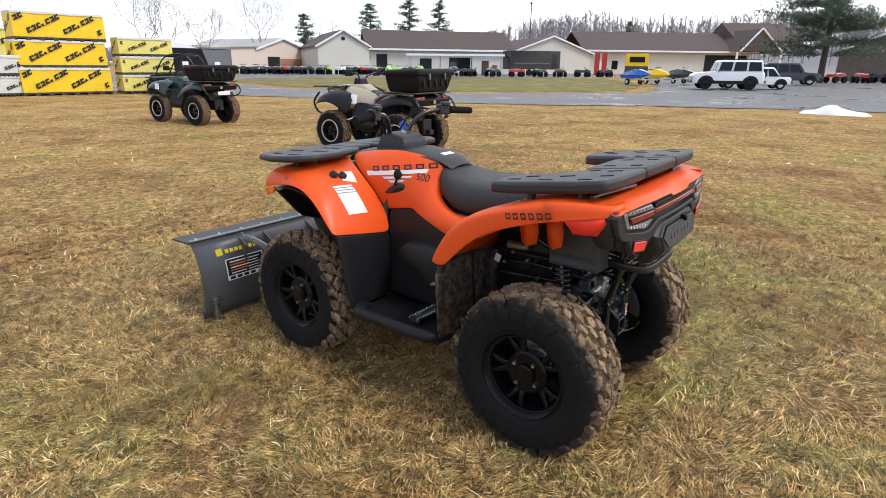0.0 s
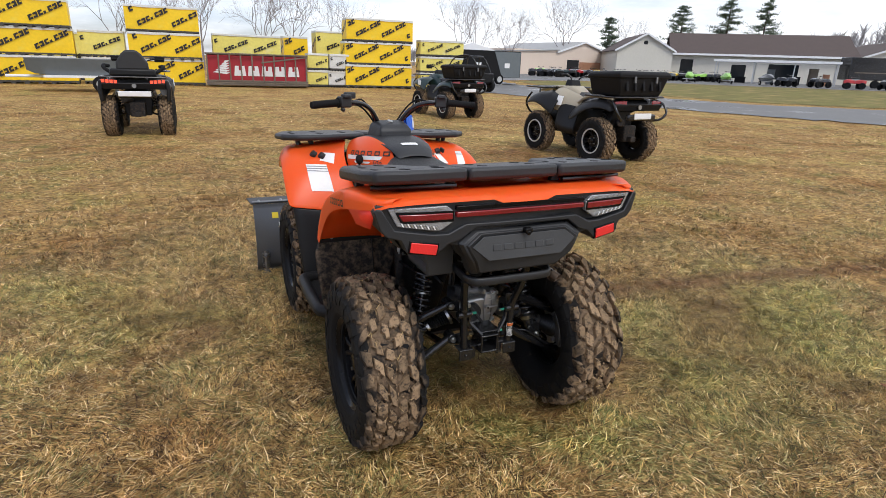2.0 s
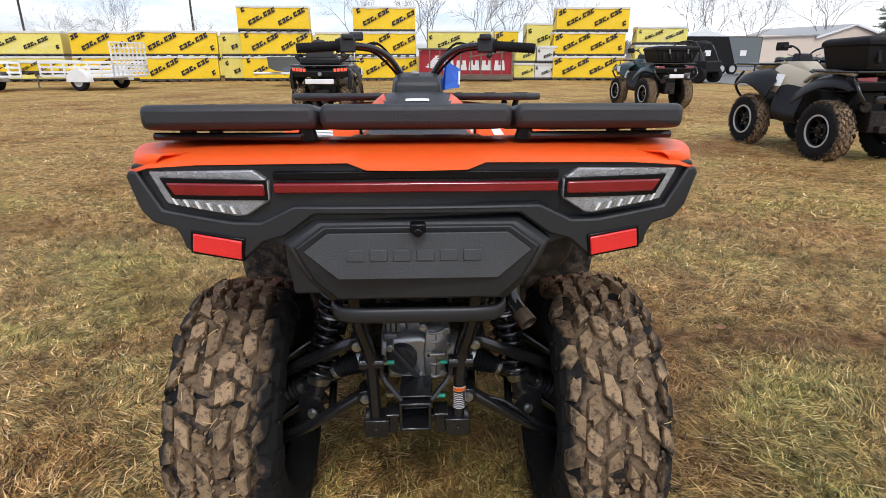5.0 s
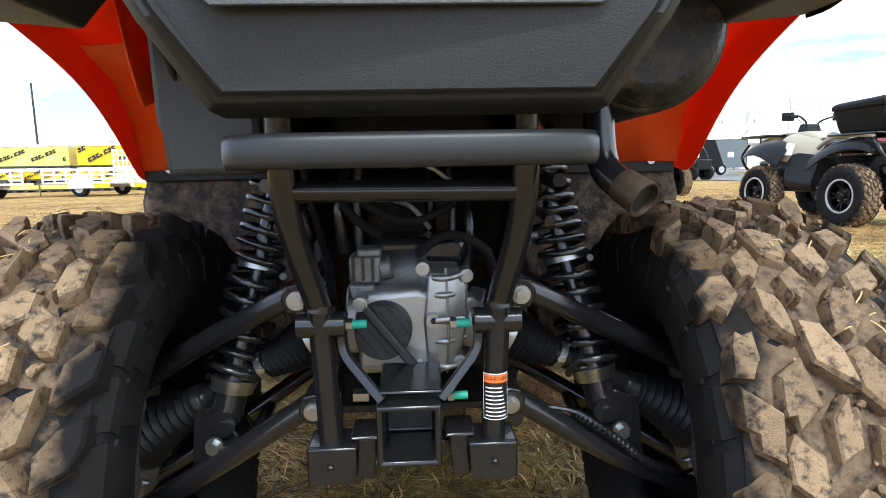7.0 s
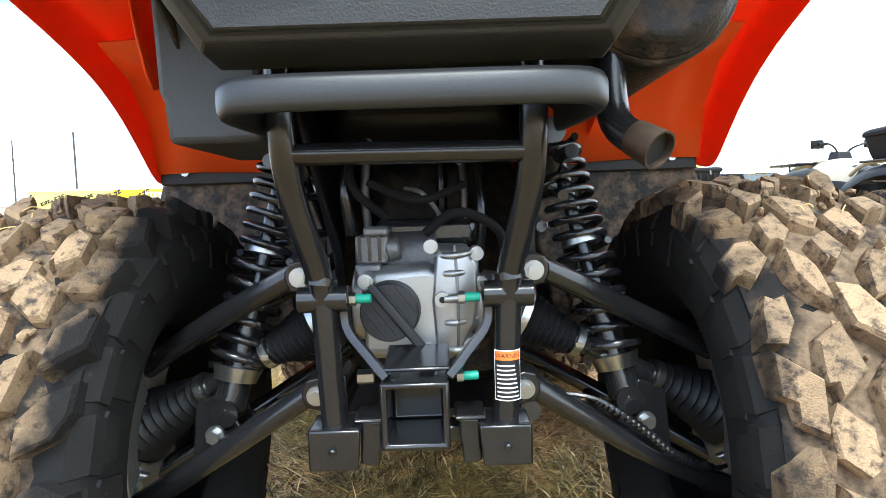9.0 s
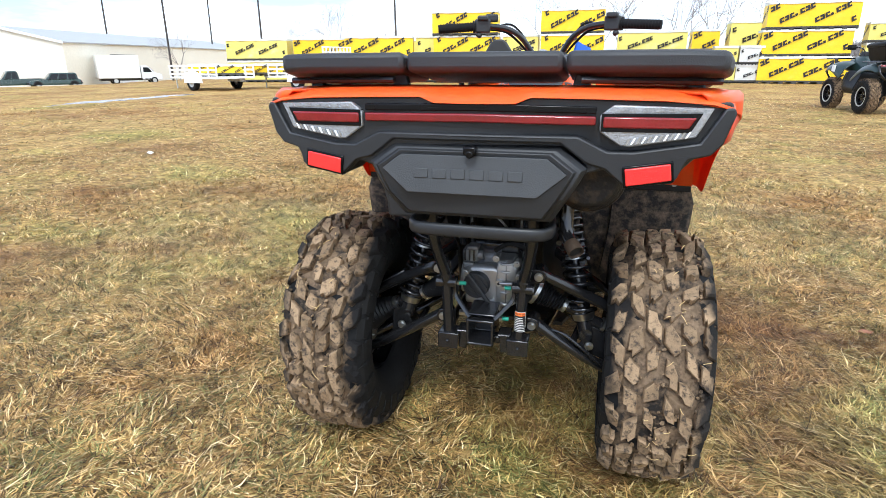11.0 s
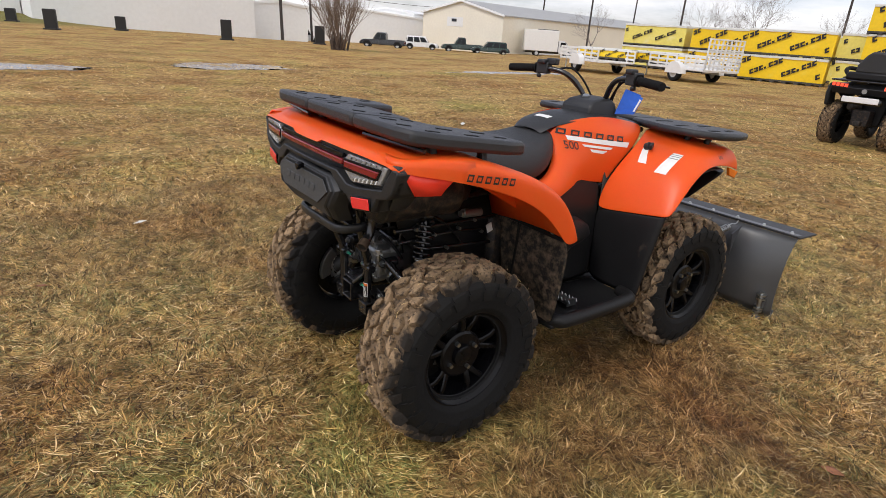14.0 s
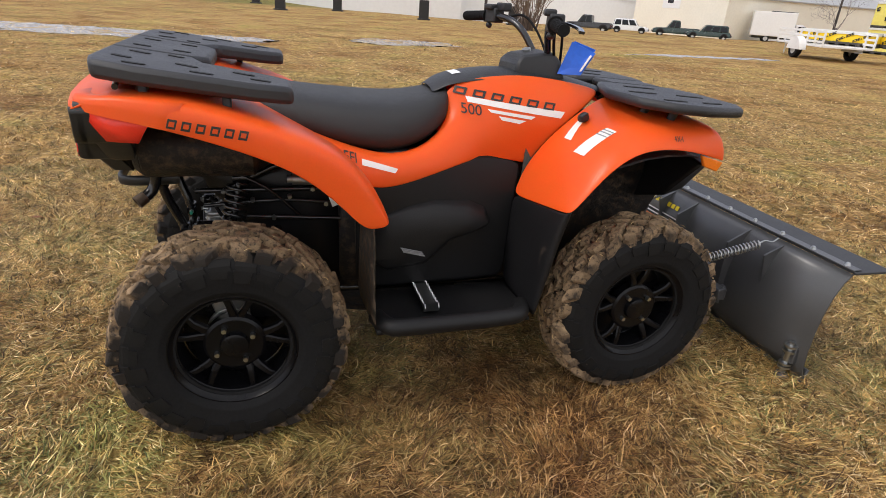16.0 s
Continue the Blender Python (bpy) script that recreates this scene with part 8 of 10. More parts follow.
def crate_meshes(L, D, H, wrap):
    key = (L, D, H, wrap)
    if key in CRATES:
        return CRATES[key]
    rng = random.Random(str(key))
    base = B()
    prism(base, [(x, 0.0, z) for x, z in [(0, 0.095), (0, -0.045)] + [(L * (k + f) / 7, zz) for k in range(7) for f, zz in ((0.18, -0.045), (0.18, 0.03), (0.82, 0.03), (0.82, -0.045))] + [(L, -0.045), (L, 0.095)]], (0, D, 0))
    body = B()
    nx = 12
    rings = []
    for k in range(nx + 1):
        x = L * k / nx
        o = 0.012 * math.sin(k * 2.3) + rng.uniform(-0.006, 0.006)
        rings.append([(x, 0.02 - o, 0.095), (x, 0.015 - o * 0.5, H * 0.5), (x, 0.02 + o, H - 0.07), (x, D - 0.02, H - 0.07), (x, D - 0.015, H * 0.5), (x, D - 0.02, 0.095)])
    loft(body, rings)
    lid_ = B()
    loft(lid_, [[(x * 1.004 - 0.002 * L, 0.0 - 0.01, H - 0.10 + 0.01 * math.sin(x * 5)), (x * 1.004 - 0.002 * L, -0.008, H - 0.015), (x, 0.05, H), (x, D - 0.05, H), (x * 1.004, D + 0.008, H - 0.015), (x * 1.004, D + 0.01, H - 0.10)] for x in [L * k / 8 for k in range(9)]])
    bold = wrap == "yellow"
    size = (0.180 if bold else 0.150) * H
    step = 1.22 * H if bold else 0.98 * H / 0.8
    marks_ = []
    for k in range(int(L / step) + 2):
        mark = B()
        skew_blocks(mark, step * (k - 0.62) + rng.uniform(-0.04, 0.04), (0.20 if bold else 0.26) * H, size, 7, 27 if bold else 22, -0.018, (0.02, L - 0.02))
        if mark.verts:
            marks_.append(mesh_of("printed_mark", mark, M["ink"]))
        else:
            mark.free()
    side = B()
    skew_blocks(side, -D * 0.92, 0.24 * H, size, 7, 27, 0, (-D + 0.03, -0.03))
    bmesh.ops.rotate(side, verts=side.verts[:], matrix=Matrix.Rotation(radians(-90), 3, "Z"))
    bmesh.ops.translate(side, verts=side.verts[:], vec=(-0.003, 0, 0))
    if not side.verts:
        box(side, (-0.003, D * 0.5, 0.5 * H), (0.004, 0.3, 0.1))
    CRATES[key] = [mesh_of("pallet_base", base, M["pallet"]), mesh_of("crate_body", body, M[wrap], 30), mesh_of("crate_lid", lid_, M["lid"], 40), mesh_of("printed_mark", side, M["ink"]), *marks_]
    return CRATES[key]


def crate(x, y, z, turn, L=3.45, D=1.25, H=1.10, wrap="yellow"):
    labels = {"yellow": "yellow-wrapped shipping crate with slanted black marks", "pale_yellow": "faded yellow shipping crate with black marks", "lid": "white shipping crate with black marks"}
    c = thing("shipping_crate", labels[wrap], "crate", "stacked shipping crates", m=pose(x, y, z, 0, 0, turn))
    for me in crate_meshes(L, D, H, wrap):
        shared(me.name.split(".")[0], me, c)
    return c


def stack(x, y, turn, tiers, **k):
    rng = random.Random(x * 7 + y)
    h = k.get("H", 1.10)
    for i in range(tiers):
        crate(x + rng.uniform(-0.06, 0.06), y + rng.uniform(-0.06, 0.06), 0.045 + i * (h + 0.012), turn + rng.uniform(-0.6, 0.6), **k)


stack(6.65, 27.3, -4, 3)
stack(10.35, 26.6, -10, 3, L=2.3, H=0.80, wrap="pale_yellow")
stack(4.75, 27.4, -3, 2, L=0.98, H=0.78, wrap="pale_yellow")
stack(5.78, 27.4, -3, 2, L=0.98, H=0.78, wrap="lid")
stack(-3.05, 27.4, 0, 3, L=2.95)
stack(-4.95, 27.8, 2, 2, L=1.75, wrap="pale_yellow")
stack(-8.35, 27.0, 5, 3, L=3.25)
stack(-9.35, 27.4, 8, 2, L=0.9, wrap="pale_yellow")
stack(-12.7, 26.0, 16, 2)
stack(-16.3, 27.2, 10, 2, wrap="yellow")
stack(-20.0, 26.6, 10, 2, wrap="pale_yellow")
stack(0.6, 30.0, 0, 2, L=3.3, H=1.18, wrap="pale_yellow")
stack(4.3, 31.5, 0, 2, L=1.3, H=1.22, wrap="yellow")
stack(6.0, 31.4, 0, 2, L=3.3, H=1.40, wrap="pale_yellow")
stack(-12.5, 31.0, 6, 1, H=2.2, L=8.0, wrap="pale_yellow")

# red board standing in a timber crate
sign = thing("board_crate", "red display board with white shapes in a slatted timber crate", "sign crate", m=pose(0.05, 26.6, 0.045, 0, 0, -7))
bm = B()
box(bm, (2.2, 0.20, 0.80), (4.35, 0.04, 1.10))
part("board", bm, M["red_board"], sign, "dark red board", bevel=0.01)
for z in (0.08, 0.16, 0.24, 1.42):
    bm = B()
    box(bm, (2.2, 0.02, z), (4.5, 0.07, 0.06))
    part("rail", bm, M["wood"], sign, bevel=0.006)
for k in range(10):
    bm = B()
    box(bm, (0.02 + 0.485 * k, 0.01, 0.72), (0.06, 0.05, 1.38), (0, random.uniform(-1, 1), 0))
    part("slat", bm, M["wood"], sign, bevel=0.006)
bm = B()
box(bm, (2.2, 0.75, 0.10), (4.5, 1.2, 0.16))
box(bm, (2.2, 0.75, 1.40), (4.5, 1.2, 0.05))
box(bm, (2.2, 1.3, 0.75), (4.5, 0.05, 1.3))
part("crate_frame", bm, M["wood"], sign, bevel=0.006)
bm = B()
for k in range(6):
    prism(bm, [(0.22 + 0.10 * k, 0.165, 0.60 + 0.085 * k), (0.80, 0.165, 0.52 + 0.10 * k), (1.02 - 0.01 * k, 0.165, 0.62 + 0.10 * k), (0.84, 0.165, 0.60 + 0.105 * k), (0.40 + 0.07 * k, 0.165, 0.66 + 0.09 * k)], (0, 0.016, 0))
part("white_emblem", bm, M["white_paint"], sign, "white wing-like emblem")
for k in range(5):
    x = 1.14 + 0.60 * k
    bm = B()
    prism(bm, [(x, 0.165, 0.46), (x + 0.52, 0.165, 0.46), (x + 0.47, 0.165, 0.90), (x + 0.31, 0.165, 0.90), (x + 0.31, 0.165, 0.70), (x + 0.21, 0.165, 0.70), (x + 0.21, 0.165, 0.90), (x + 0.05, 0.165, 0.90)], (0, 0.016, 0))
    part("white_block", bm, M["white_paint"], sign, "plain white letter-sized shape")
bm = B()
box(bm, (3.35, -0.035, 1.20), (2.0, 0.03, 0.06), (0, -8, 0))
part("brace", bm, M["wood"], sign, bevel=0.006)


# ---- vehicles and trailers ----
def simple_wheel(parent, x, y, r, w=0.22, rim_mat="galv"):
    bm = B()
    lathe(bm, [(-w / 2, r * 0.6), (-w / 2, r * 0.92), (-w * 0.35, r), (w * 0.35, r), (w / 2, r * 0.92), (w / 2, r * 0.6)], 24, (x, y, r), closed=True)
    wheel = part("wheel", bm, M["rubber"], parent, smooth=40)
    bm = B()
    sgn = 1 if x > 0 else -1
    lathe(bm, [(sgn * w * 0.1, r * 0.62), (sgn * w * 0.42, r * 0.60), (sgn * w * 0.36, r * 0.30), (sgn * w * 0.45, r * 0.12), (sgn * w * 0.45, 0.002)], 20, (x, y, r))
    part("rim", bm, M[rim_mat], wheel, smooth=40)
    return wheel


def vehicle(name, label, m, paint, L, W, H, hood, cab, bed=0.0, rim="galv", cat="car", boxy=0.12, waist=0.55, rake=0.35):
    """A parked road vehicle facing +y: hood length, cab from-to along y, open bed behind."""
    v = thing(name, label, cat, m=m)
    y0, y1 = -L / 2, L / 2
    belt = H * waist
    lo = H * 0.20
    bm = B()
    hz = belt * 0.98
    secs = [(y0, belt * 0.85, 0.86), (y0 + 0.12, belt, 0.97), (cab[0], belt, 1.0), (cab[1], belt, 1.0), (cab[1] + 0.1, hz, 1.0), (y1 - 0.35, hz * 0.94, 0.97), (y1 - 0.06, hz * 0.82, 0.90), (y1, hz * 0.70, 0.84)]
    loft(bm, [[(-W / 2 * k, y, lo), (W / 2 * k, y, lo), (W / 2 * k, y, t * 0.86), (W / 2 * k * 0.95, y, t), (-W / 2 * k * 0.95, y, t), (-W / 2 * k, y, t * 0.86)] for y, t, k in secs])
    part("body", bm, M[paint], v, bevel=0.03)
    bm = B()
    a, b = cab
    loft(bm, [[(-W / 2 * k, a + i, z), (W / 2 * k, a + i, z), (W / 2 * k, b - j, z), (-W / 2 * k, b - j, z)] for z, k, i, j in ((belt - 0.02, 0.95, 0.0, 0.0), (H - 0.06, 0.84, boxy, boxy + rake), (H, 0.76, boxy + 0.10, boxy + rake + 0.15))])
    roof = part("cabin", bm, M[paint], v, bevel=0.04)
    zm, zt = belt + 0.04, H - 0.13
    for s in (-1, 1):
        n = 3 if (b - a) > 2.2 else 2
        for k in range(n):
            f0, f1 = (k + 0.08) / n, (k + 0.92) / n
            bm = B()
            yb0, yb1 = a + 0.06 + (b - a - 0.2) * f0, a + 0.06 + (b - a - 0.2) * f1
            yt0, yt1 = a + boxy + 0.08 + (b - a - 2 * boxy - rake - 0.15) * f0, a + boxy + 0.08 + (b - a - 2 * boxy - rake - 0.15) * f1
            x0, x1 = W / 2 * 0.945, W / 2 * 0.860
            prism(bm, [(s * x0, yb0, zm), (s * x0, yb1, zm), (s * x1, yt1, zt), (s * x1, yt0, zt)], (s * 0.035, 0, 0.012))
            part("side_window", bm, M["glass"], roof)
        for yw in (y1 - 0.85 * H * 0.55, y0 + 0.85 * H * 0.55):
            simple_wheel(v, s * (W / 2 - 0.085), yw, H * 0.205, rim_mat=rim)
            bm = B()
            ro = H * 0.275
            prism(bm, [(s * (W / 2 - 0.02), yw + ro * math.cos(a), max(lo, H * 0.205 + ro * math.sin(a))) for a in [math.pi * j / 14 for j in range(15)]], (s * 0.03, 0, 0))
            part("wheel_arch", bm, M["dark"] if rim != "rim" else M["black_low"], v)
        bm = B()
        box(bm, (s * W * 0.36, y1 - 0.02, hz * 0.66), (W * 0.18, 0.06, 0.14))
        part("headlight", bm, M["clear_lens"], v, bevel=0.02)
        bm = B()
        box(bm, (s * W * 0.40, y0 - 0.0, belt * 0.72), (W * 0.09, 0.05, 0.24))
        part("tail_lamp", bm, M["red_lens"], v, bevel=0.01)
        bm = B()
        box(bm, (s * (W / 2 + 0.07), b - 0.25, belt + 0.06), (0.14, 0.08, 0.14))
        part("mirror", bm, M["black"], v, bevel=0.02)
    for yb, yt, nm in ((b, b - boxy - rake - 0.01, "windscreen"), (a, a + boxy, "rear_window")):
        bm = B()
        sg = 1 if nm == "windscreen" else -1
        prism(bm, [(-W * 0.43, yb - sg * 0.02, zm), (W * 0.43, yb - sg * 0.02, zm), (W * 0.38, yt + sg * 0.02, zt), (-W * 0.38, yt + sg * 0.02, zt)], (0, sg * 0.03, 0.006))
        part(nm, bm, M["glass"], roof)
    if rim == "rim":
        for s in (-1, 1):
            bm = B()
            box(bm, (s * (W / 2 + 0.005), 0, lo + 0.10), (0.04, L * 0.56, 0.20))
            part("sill", bm, M["black_low"], v, "dark lower side cladding", bevel=0.01)
            bm = B()
            tube(bm, [(s * W * 0.33, a + boxy + 0.2, H), (s * W * 0.33, a + boxy + 0.25, H + 0.07), (s * W * 0.33, b - boxy - 0.7, H + 0.07), (s * W * 0.33, b - boxy - 0.65, H)], 0.022, 8, 0)
            part("roof_rail", bm, M["black_low"], roof)
    if bed:
        bm = B()
        box(bm, (0, (y0 + a) / 2, belt + 0.002), (W * 0.78, (a - y0) * 0.86, 0.02))
        part("bed", bm, M["dark"], v)
    for y, d in ((y1 + 0.03, 0.1), (y0 - 0.03, 0.1)):
        bm = B()
        box(bm, (0, y, lo + 0.16), (W * 0.94, 0.14, 0.18))
        part("bumper", bm, M["black"] if paint != "car_white" else M["hull"], v, bevel=0.03)
    return v


def face(px, py, qx, qy):
    """Degrees of turn that point +y from p to q."""
    return math.degrees(math.atan2(-(qx - px), qy - py))


WZ = -1.45
vehicle("pickup", "dark pickup truck parked by the warehouse", pose(-65.4, 37.6, ground_z(-65.4, 37.6), 0, 0, 141), "car_black", 5.6, 1.95, 1.85, 1.4, (-0.5, 1.2), 1, cat="pickup truck")
vehicle("white_suv", "white estate car parked by the warehouse", pose(-65.0, 43.2, ground_z(-65, 43.2), 0, 0, -36), "car_white", 4.5, 1.8, 1.65, 1.1, (-2.0, 1.0))
vehicle("pickup", "dark green pickup truck parked by the warehouse", pose(-61.3, 47.2, ground_z(-61.3, 47.2), 0, 0, 148), "car_green", 5.4, 1.9, 1.85, 1.4, (-0.4, 1.1), 1, cat="pickup truck")
vehicle("estate_car", "dark green estate car parked by the warehouse", pose(-57.8, 49.0, ground_z(-57.8, 49), 0, 0, 146), "car_green", 4.8, 1.85, 1.55, 1.2, (-2.1, 0.9))
vehicle("sports_utility", "white off-road car with dark arches on the drive", pose(40.7, 7.9, 0.05, 0, 0, 24), "car_white", 4.4, 1.85, 1.85, 1.2, (-2.05, 0.85), rim="rim", boxy=0.06, waist=0.62, rake=0.16)
vehicle("white_car", "white saloon parked behind the off-road car", pose(44.0, 6.9, 0.05, 0, 0, 25), "car_white", 4.6, 1.8, 1.45, 1.3, (-1.6, 0.9), boxy=0.45)
vehicle("sports_utility", "dark off-road car by the showroom", pose(58.0, 6.6, 0.06, 0, 0, -160), "car_black", 4.7, 1.9, 1.8, 1.2, (-2.1, 1.0), waist=0.60, rake=0.25)
vehicle("pickup", "silver pickup far off by the white sheds", pose(-68.0, 27.5, ground_z(-68, 27.5), 0, 0, 20), "car_white", 5.3, 1.9, 1.8, 1.4, (-0.4, 1.1), 1, cat="pickup truck")

# white box truck
truck = thing("box_truck", "white box truck parked by the warehouse", "truck", m=pose(-56.8, 59.6, ground_z(-56.8, 59.6), 0, 0, -38))
bm = B()
box(bm, (0, -1.9, 2.05), (2.3, 4.6, 2.7))
part("cargo_body", bm, M["white_paint"], truck, bevel=0.05)
bm = B()
loft(bm, [[(-1.0, 0.5, z), (1.0, 0.5, z), (1.0, y, z), (-1.0, y, z)] for z, y in ((0.45, 2.9), (1.1, 2.85), (1.35, 2.0), (2.0, 1.4), (2.15, 1.2))])
tc = part("cab", bm, M["car_white"], truck, bevel=0.06)
bm = B()
prism(bm, [(-0.9, 1.97, 1.40), (0.9, 1.97, 1.40), (0.85, 1.45, 1.98), (-0.85, 1.45, 1.98)], (0, 0.03, 0.02))
for s in (-1, 1):
    prism(bm, [(s * 0.99, 0.75, 1.38), (s * 0.99, 1.75, 1.38), (s * 0.99, 1.35, 1.95), (s * 0.99, 0.75, 1.95)], (s * 0.02, 0, 0))
part("windows", bm, M["glass"], tc)
bm = B()
box(bm, (0, -1.2, 0.55), (2.0, 5.6, 0.25))
part("chassis", bm, M["frame"], truck)
for s in (-1, 1):
    simple_wheel(truck, s * 0.95, 1.9, 0.40)
    simple_wheel(truck, s * 0.95, -2.4, 0.40)


def utility_trailer(m, L, W, gate, label):
    t = thing("utility_trailer", label, "trailer", "white utility trailers", m=m)
    bm = B()
    box(bm, (0, 0, 0.48), (W, L, 0.07))
    part("deck", bm, M["white_paint"], t, bevel=0.01)
    for s in (-1, 1):
        bm = B()
        for z in (0.62, 0.78, 0.94):
            box(bm, (s * W / 2, 0, z), (0.04, L, 0.07))
        for k in range(7):
            box(bm, (s * W / 2, -L / 2 + L * k / 6, 0.72), (0.05, 0.05, 0.5))
        part("side_rail", bm, M["white_paint"], t, "white slatted trailer side")
        simple_wheel(t, s * (W / 2 + 0.14), -0.2, 0.33, 0.2)
        bm = B()
        loft(bm, [[(s * (W / 2 + x), -0.2 + 0.44 * math.cos(a) * k, 0.30 + 0.44 * math.sin(a) * k) for a in [math.pi * j / 8 for j in range(9)] for k in (1.0,)] for x in (0.01, 0.27)])
        part("mudguard", bm, M["white_paint"], t)
    bm = B()
    tube(bm, [(-W / 2, L / 2, 0.46), (0, L / 2 + 1.1, 0.46)], 0.04, 8, 0)
    tube(bm, [(W / 2, L / 2, 0.46), (0, L / 2 + 1.1, 0.46)], 0.04, 8, 0)
    tube(bm, [(0, L / 2 + 1.05, 0.46), (0, L / 2 + 1.05, 0.0)], 0.03, 8, 0)
    part("drawbar", bm, M["galv"], t)
    if gate:
        n = 9
        bm = B()
        box(bm, (0, -L / 2, 0.47), (W, 0.06, 0.06))
        gate_ = part("ramp_gate", bm, M["white_paint"], t, "white lattice ramp gate folded up")
        for k in range(n):
            bm = B()
            box(bm, (-W / 2 + W * k / (n - 1), -L / 2, 1.05), (0.05, 0.05, 1.15))
            part("upright", bm, M["white_paint"], gate_, bevel=0.006)
        for k in range(7):
            bm = B()
            box(bm, (0, -L / 2 - 0.03, 0.50 + 1.1 * k / 6), (W, 0.03, 0.05))
            part("slat", bm, M["white_paint"], gate_, bevel=0.006)
    return t


utility_trailer(pose(-11.7, 20.3, 0, 0, 0, 76), 3.0, 1.7, True, "white utility trailer with its lattice ramp folded up")
utility_trailer(pose(-15.4, 18.9, 0, 0, 0, 70), 3.2, 1.7, False, "white low-sided utility trailer")
for x, y, z, L in ((-15.3, 19.0, 0.55, 2.4), (-13.6, 20.6, 0.55, 2.0)):
    crate(x - L * 0.4, y - 0.4, z, 20, L=L, D=0.9, H=0.45, wrap="yellow")

# grey boat on a trailer behind the red quad bike
boat = thing("jon_boat", "grey flat-bottomed boat on a white trailer", "boat", m=pose(-4.25, 22.3, 0, 0, 0, 92))
bm = B()
loft(bm, [[(-0.75 * k, y, 1.12), (-0.55 * k, y, zb), (0.55 * k, y, zb), (0.75 * k, y, 1.12), (0.68 * k, y, 1.12), (0.50 * k, y, zb + 0.06), (-0.50 * k, y, zb + 0.06), (-0.68 * k, y, 1.12)] for y, k, zb in ((-1.6, 0.95, 0.56), (-0.4, 1.0, 0.55), (0.9, 0.98, 0.56), (1.35, 0.94, 0.60), (1.6, 0.88, 0.72))])
part("boat_hull", bm, M["hull"], boat, "grey aluminium hull", bevel=0.01)
bm = B()
box(bm, (0, -0.2, 0.52), (1.5, 2.6, 0.08))
tube(bm, [(0, 1.0, 0.5), (0, 2.3, 0.5)], 0.05, 8, 0)
part("trailer_frame", bm, M["white_paint"], boat)
for s in (-1, 1):
    simple_wheel(boat, s * 0.78, -0.6, 0.28, 0.18)

# black enclosed trailer and a side-by-side in front of it
tr = thing("enclosed_trailer", "black and grey enclosed trailer with twin axles", "trailer", m=pose(18.6, 34.9, 0.05, 0, 0, -82))
bm = B()
loft(bm, [[(-1.05, -2.6, 0.45), (1.05, -2.6, 0.45), (1.05, 2.2, 0.45), (0.0, 3.0, 0.45), (-1.05, 2.2, 0.45)], [(-1.05, -2.6, 2.2), (1.05, -2.6, 2.2), (1.05, 2.2, 2.2), (0.0, 3.0, 2.2), (-1.05, 2.2, 2.2)]])
part("trailer_body", bm, M["box_black"], tr, bevel=0.04)
bm = B()
prism(bm, [(1.055, 0.6, 0.47), (1.055, 2.15, 0.47), (1.055, 2.15, 2.15), (1.055, -0.1, 2.15)], (0.012, 0, 0))
part("grey_panel", bm, M["hull"], tr, "slanted grey side panel")
for y in (-1.4, 1.0):
    bm = B()
    box(bm, (1.07, y, 1.25), (0.02, 0.42, 0.32))
    part("window", bm, M["white_paint"], tr, "small white-framed window")
for y in (-0.3, 0.42):
    for s in (-1, 1):
        simple_wheel(tr, s * 0.98, y, 0.34, 0.2)

sxs = thing("side_by_side", "black side-by-side buggy with a roll cage", "buggy", m=pose(12.3, 25.0, 0, 0, 0, 35))
bm = B()
loft(bm, [[(-0.65, -1.2, 0.45), (0.65, -1.2, 0.45), (0.65, 1.3, 0.45), (-0.65, 1.3, 0.45)], [(-0.68, -1.25, 0.95), (0.68, -1.25, 0.95), (0.60, 1.2, 0.85), (-0.60, 1.2, 0.85)]])
part("body", bm, M["box_black"], sxs, bevel=0.06)
bm = B()
for s in (-1, 1):
    tube(bm, [(s * 0.62, 0.9, 0.85), (s * 0.60, 0.35, 1.65), (s * 0.60, -0.6, 1.7), (s * 0.62, -1.1, 0.9)], 0.03, 8)
    tube(bm, [(s * 0.62, -0.3, 0.85), (s * 0.60, -0.4, 1.68)], 0.03, 8, 0)
for y, z in ((0.35, 1.65), (-0.6, 1.7)):
    tube(bm, [(-0.6, y, z), (0.6, y, z)], 0.03, 8, 0)
part("roll_cage", bm, M["frame"], sxs, smooth=60)
bm = B()
box(bm, (0, -0.1, 1.72), (1.2, 1.1, 0.04))
part("roof", bm, M["black"], sxs, bevel=0.015)
for s in (-1, 1):
    bm = B()
    box(bm, (s * 0.3, -0.45, 1.0), (0.45, 0.15, 0.6))
    box(bm, (s * 0.3, -0.2, 0.75), (0.45, 0.5, 0.15))
    part("seat", bm, M["seat"], sxs, bevel=0.04)
    for y in (-0.95, 0.95):
        simple_wheel(sxs, s * 0.66, y, 0.34, 0.26, "rim")


# ---- buildings ----
def opening(parent, name, pts, vec, material, label=""):
    bm = B()
    prism(bm, pts, vec)
    return part(name, bm, material, parent, label)


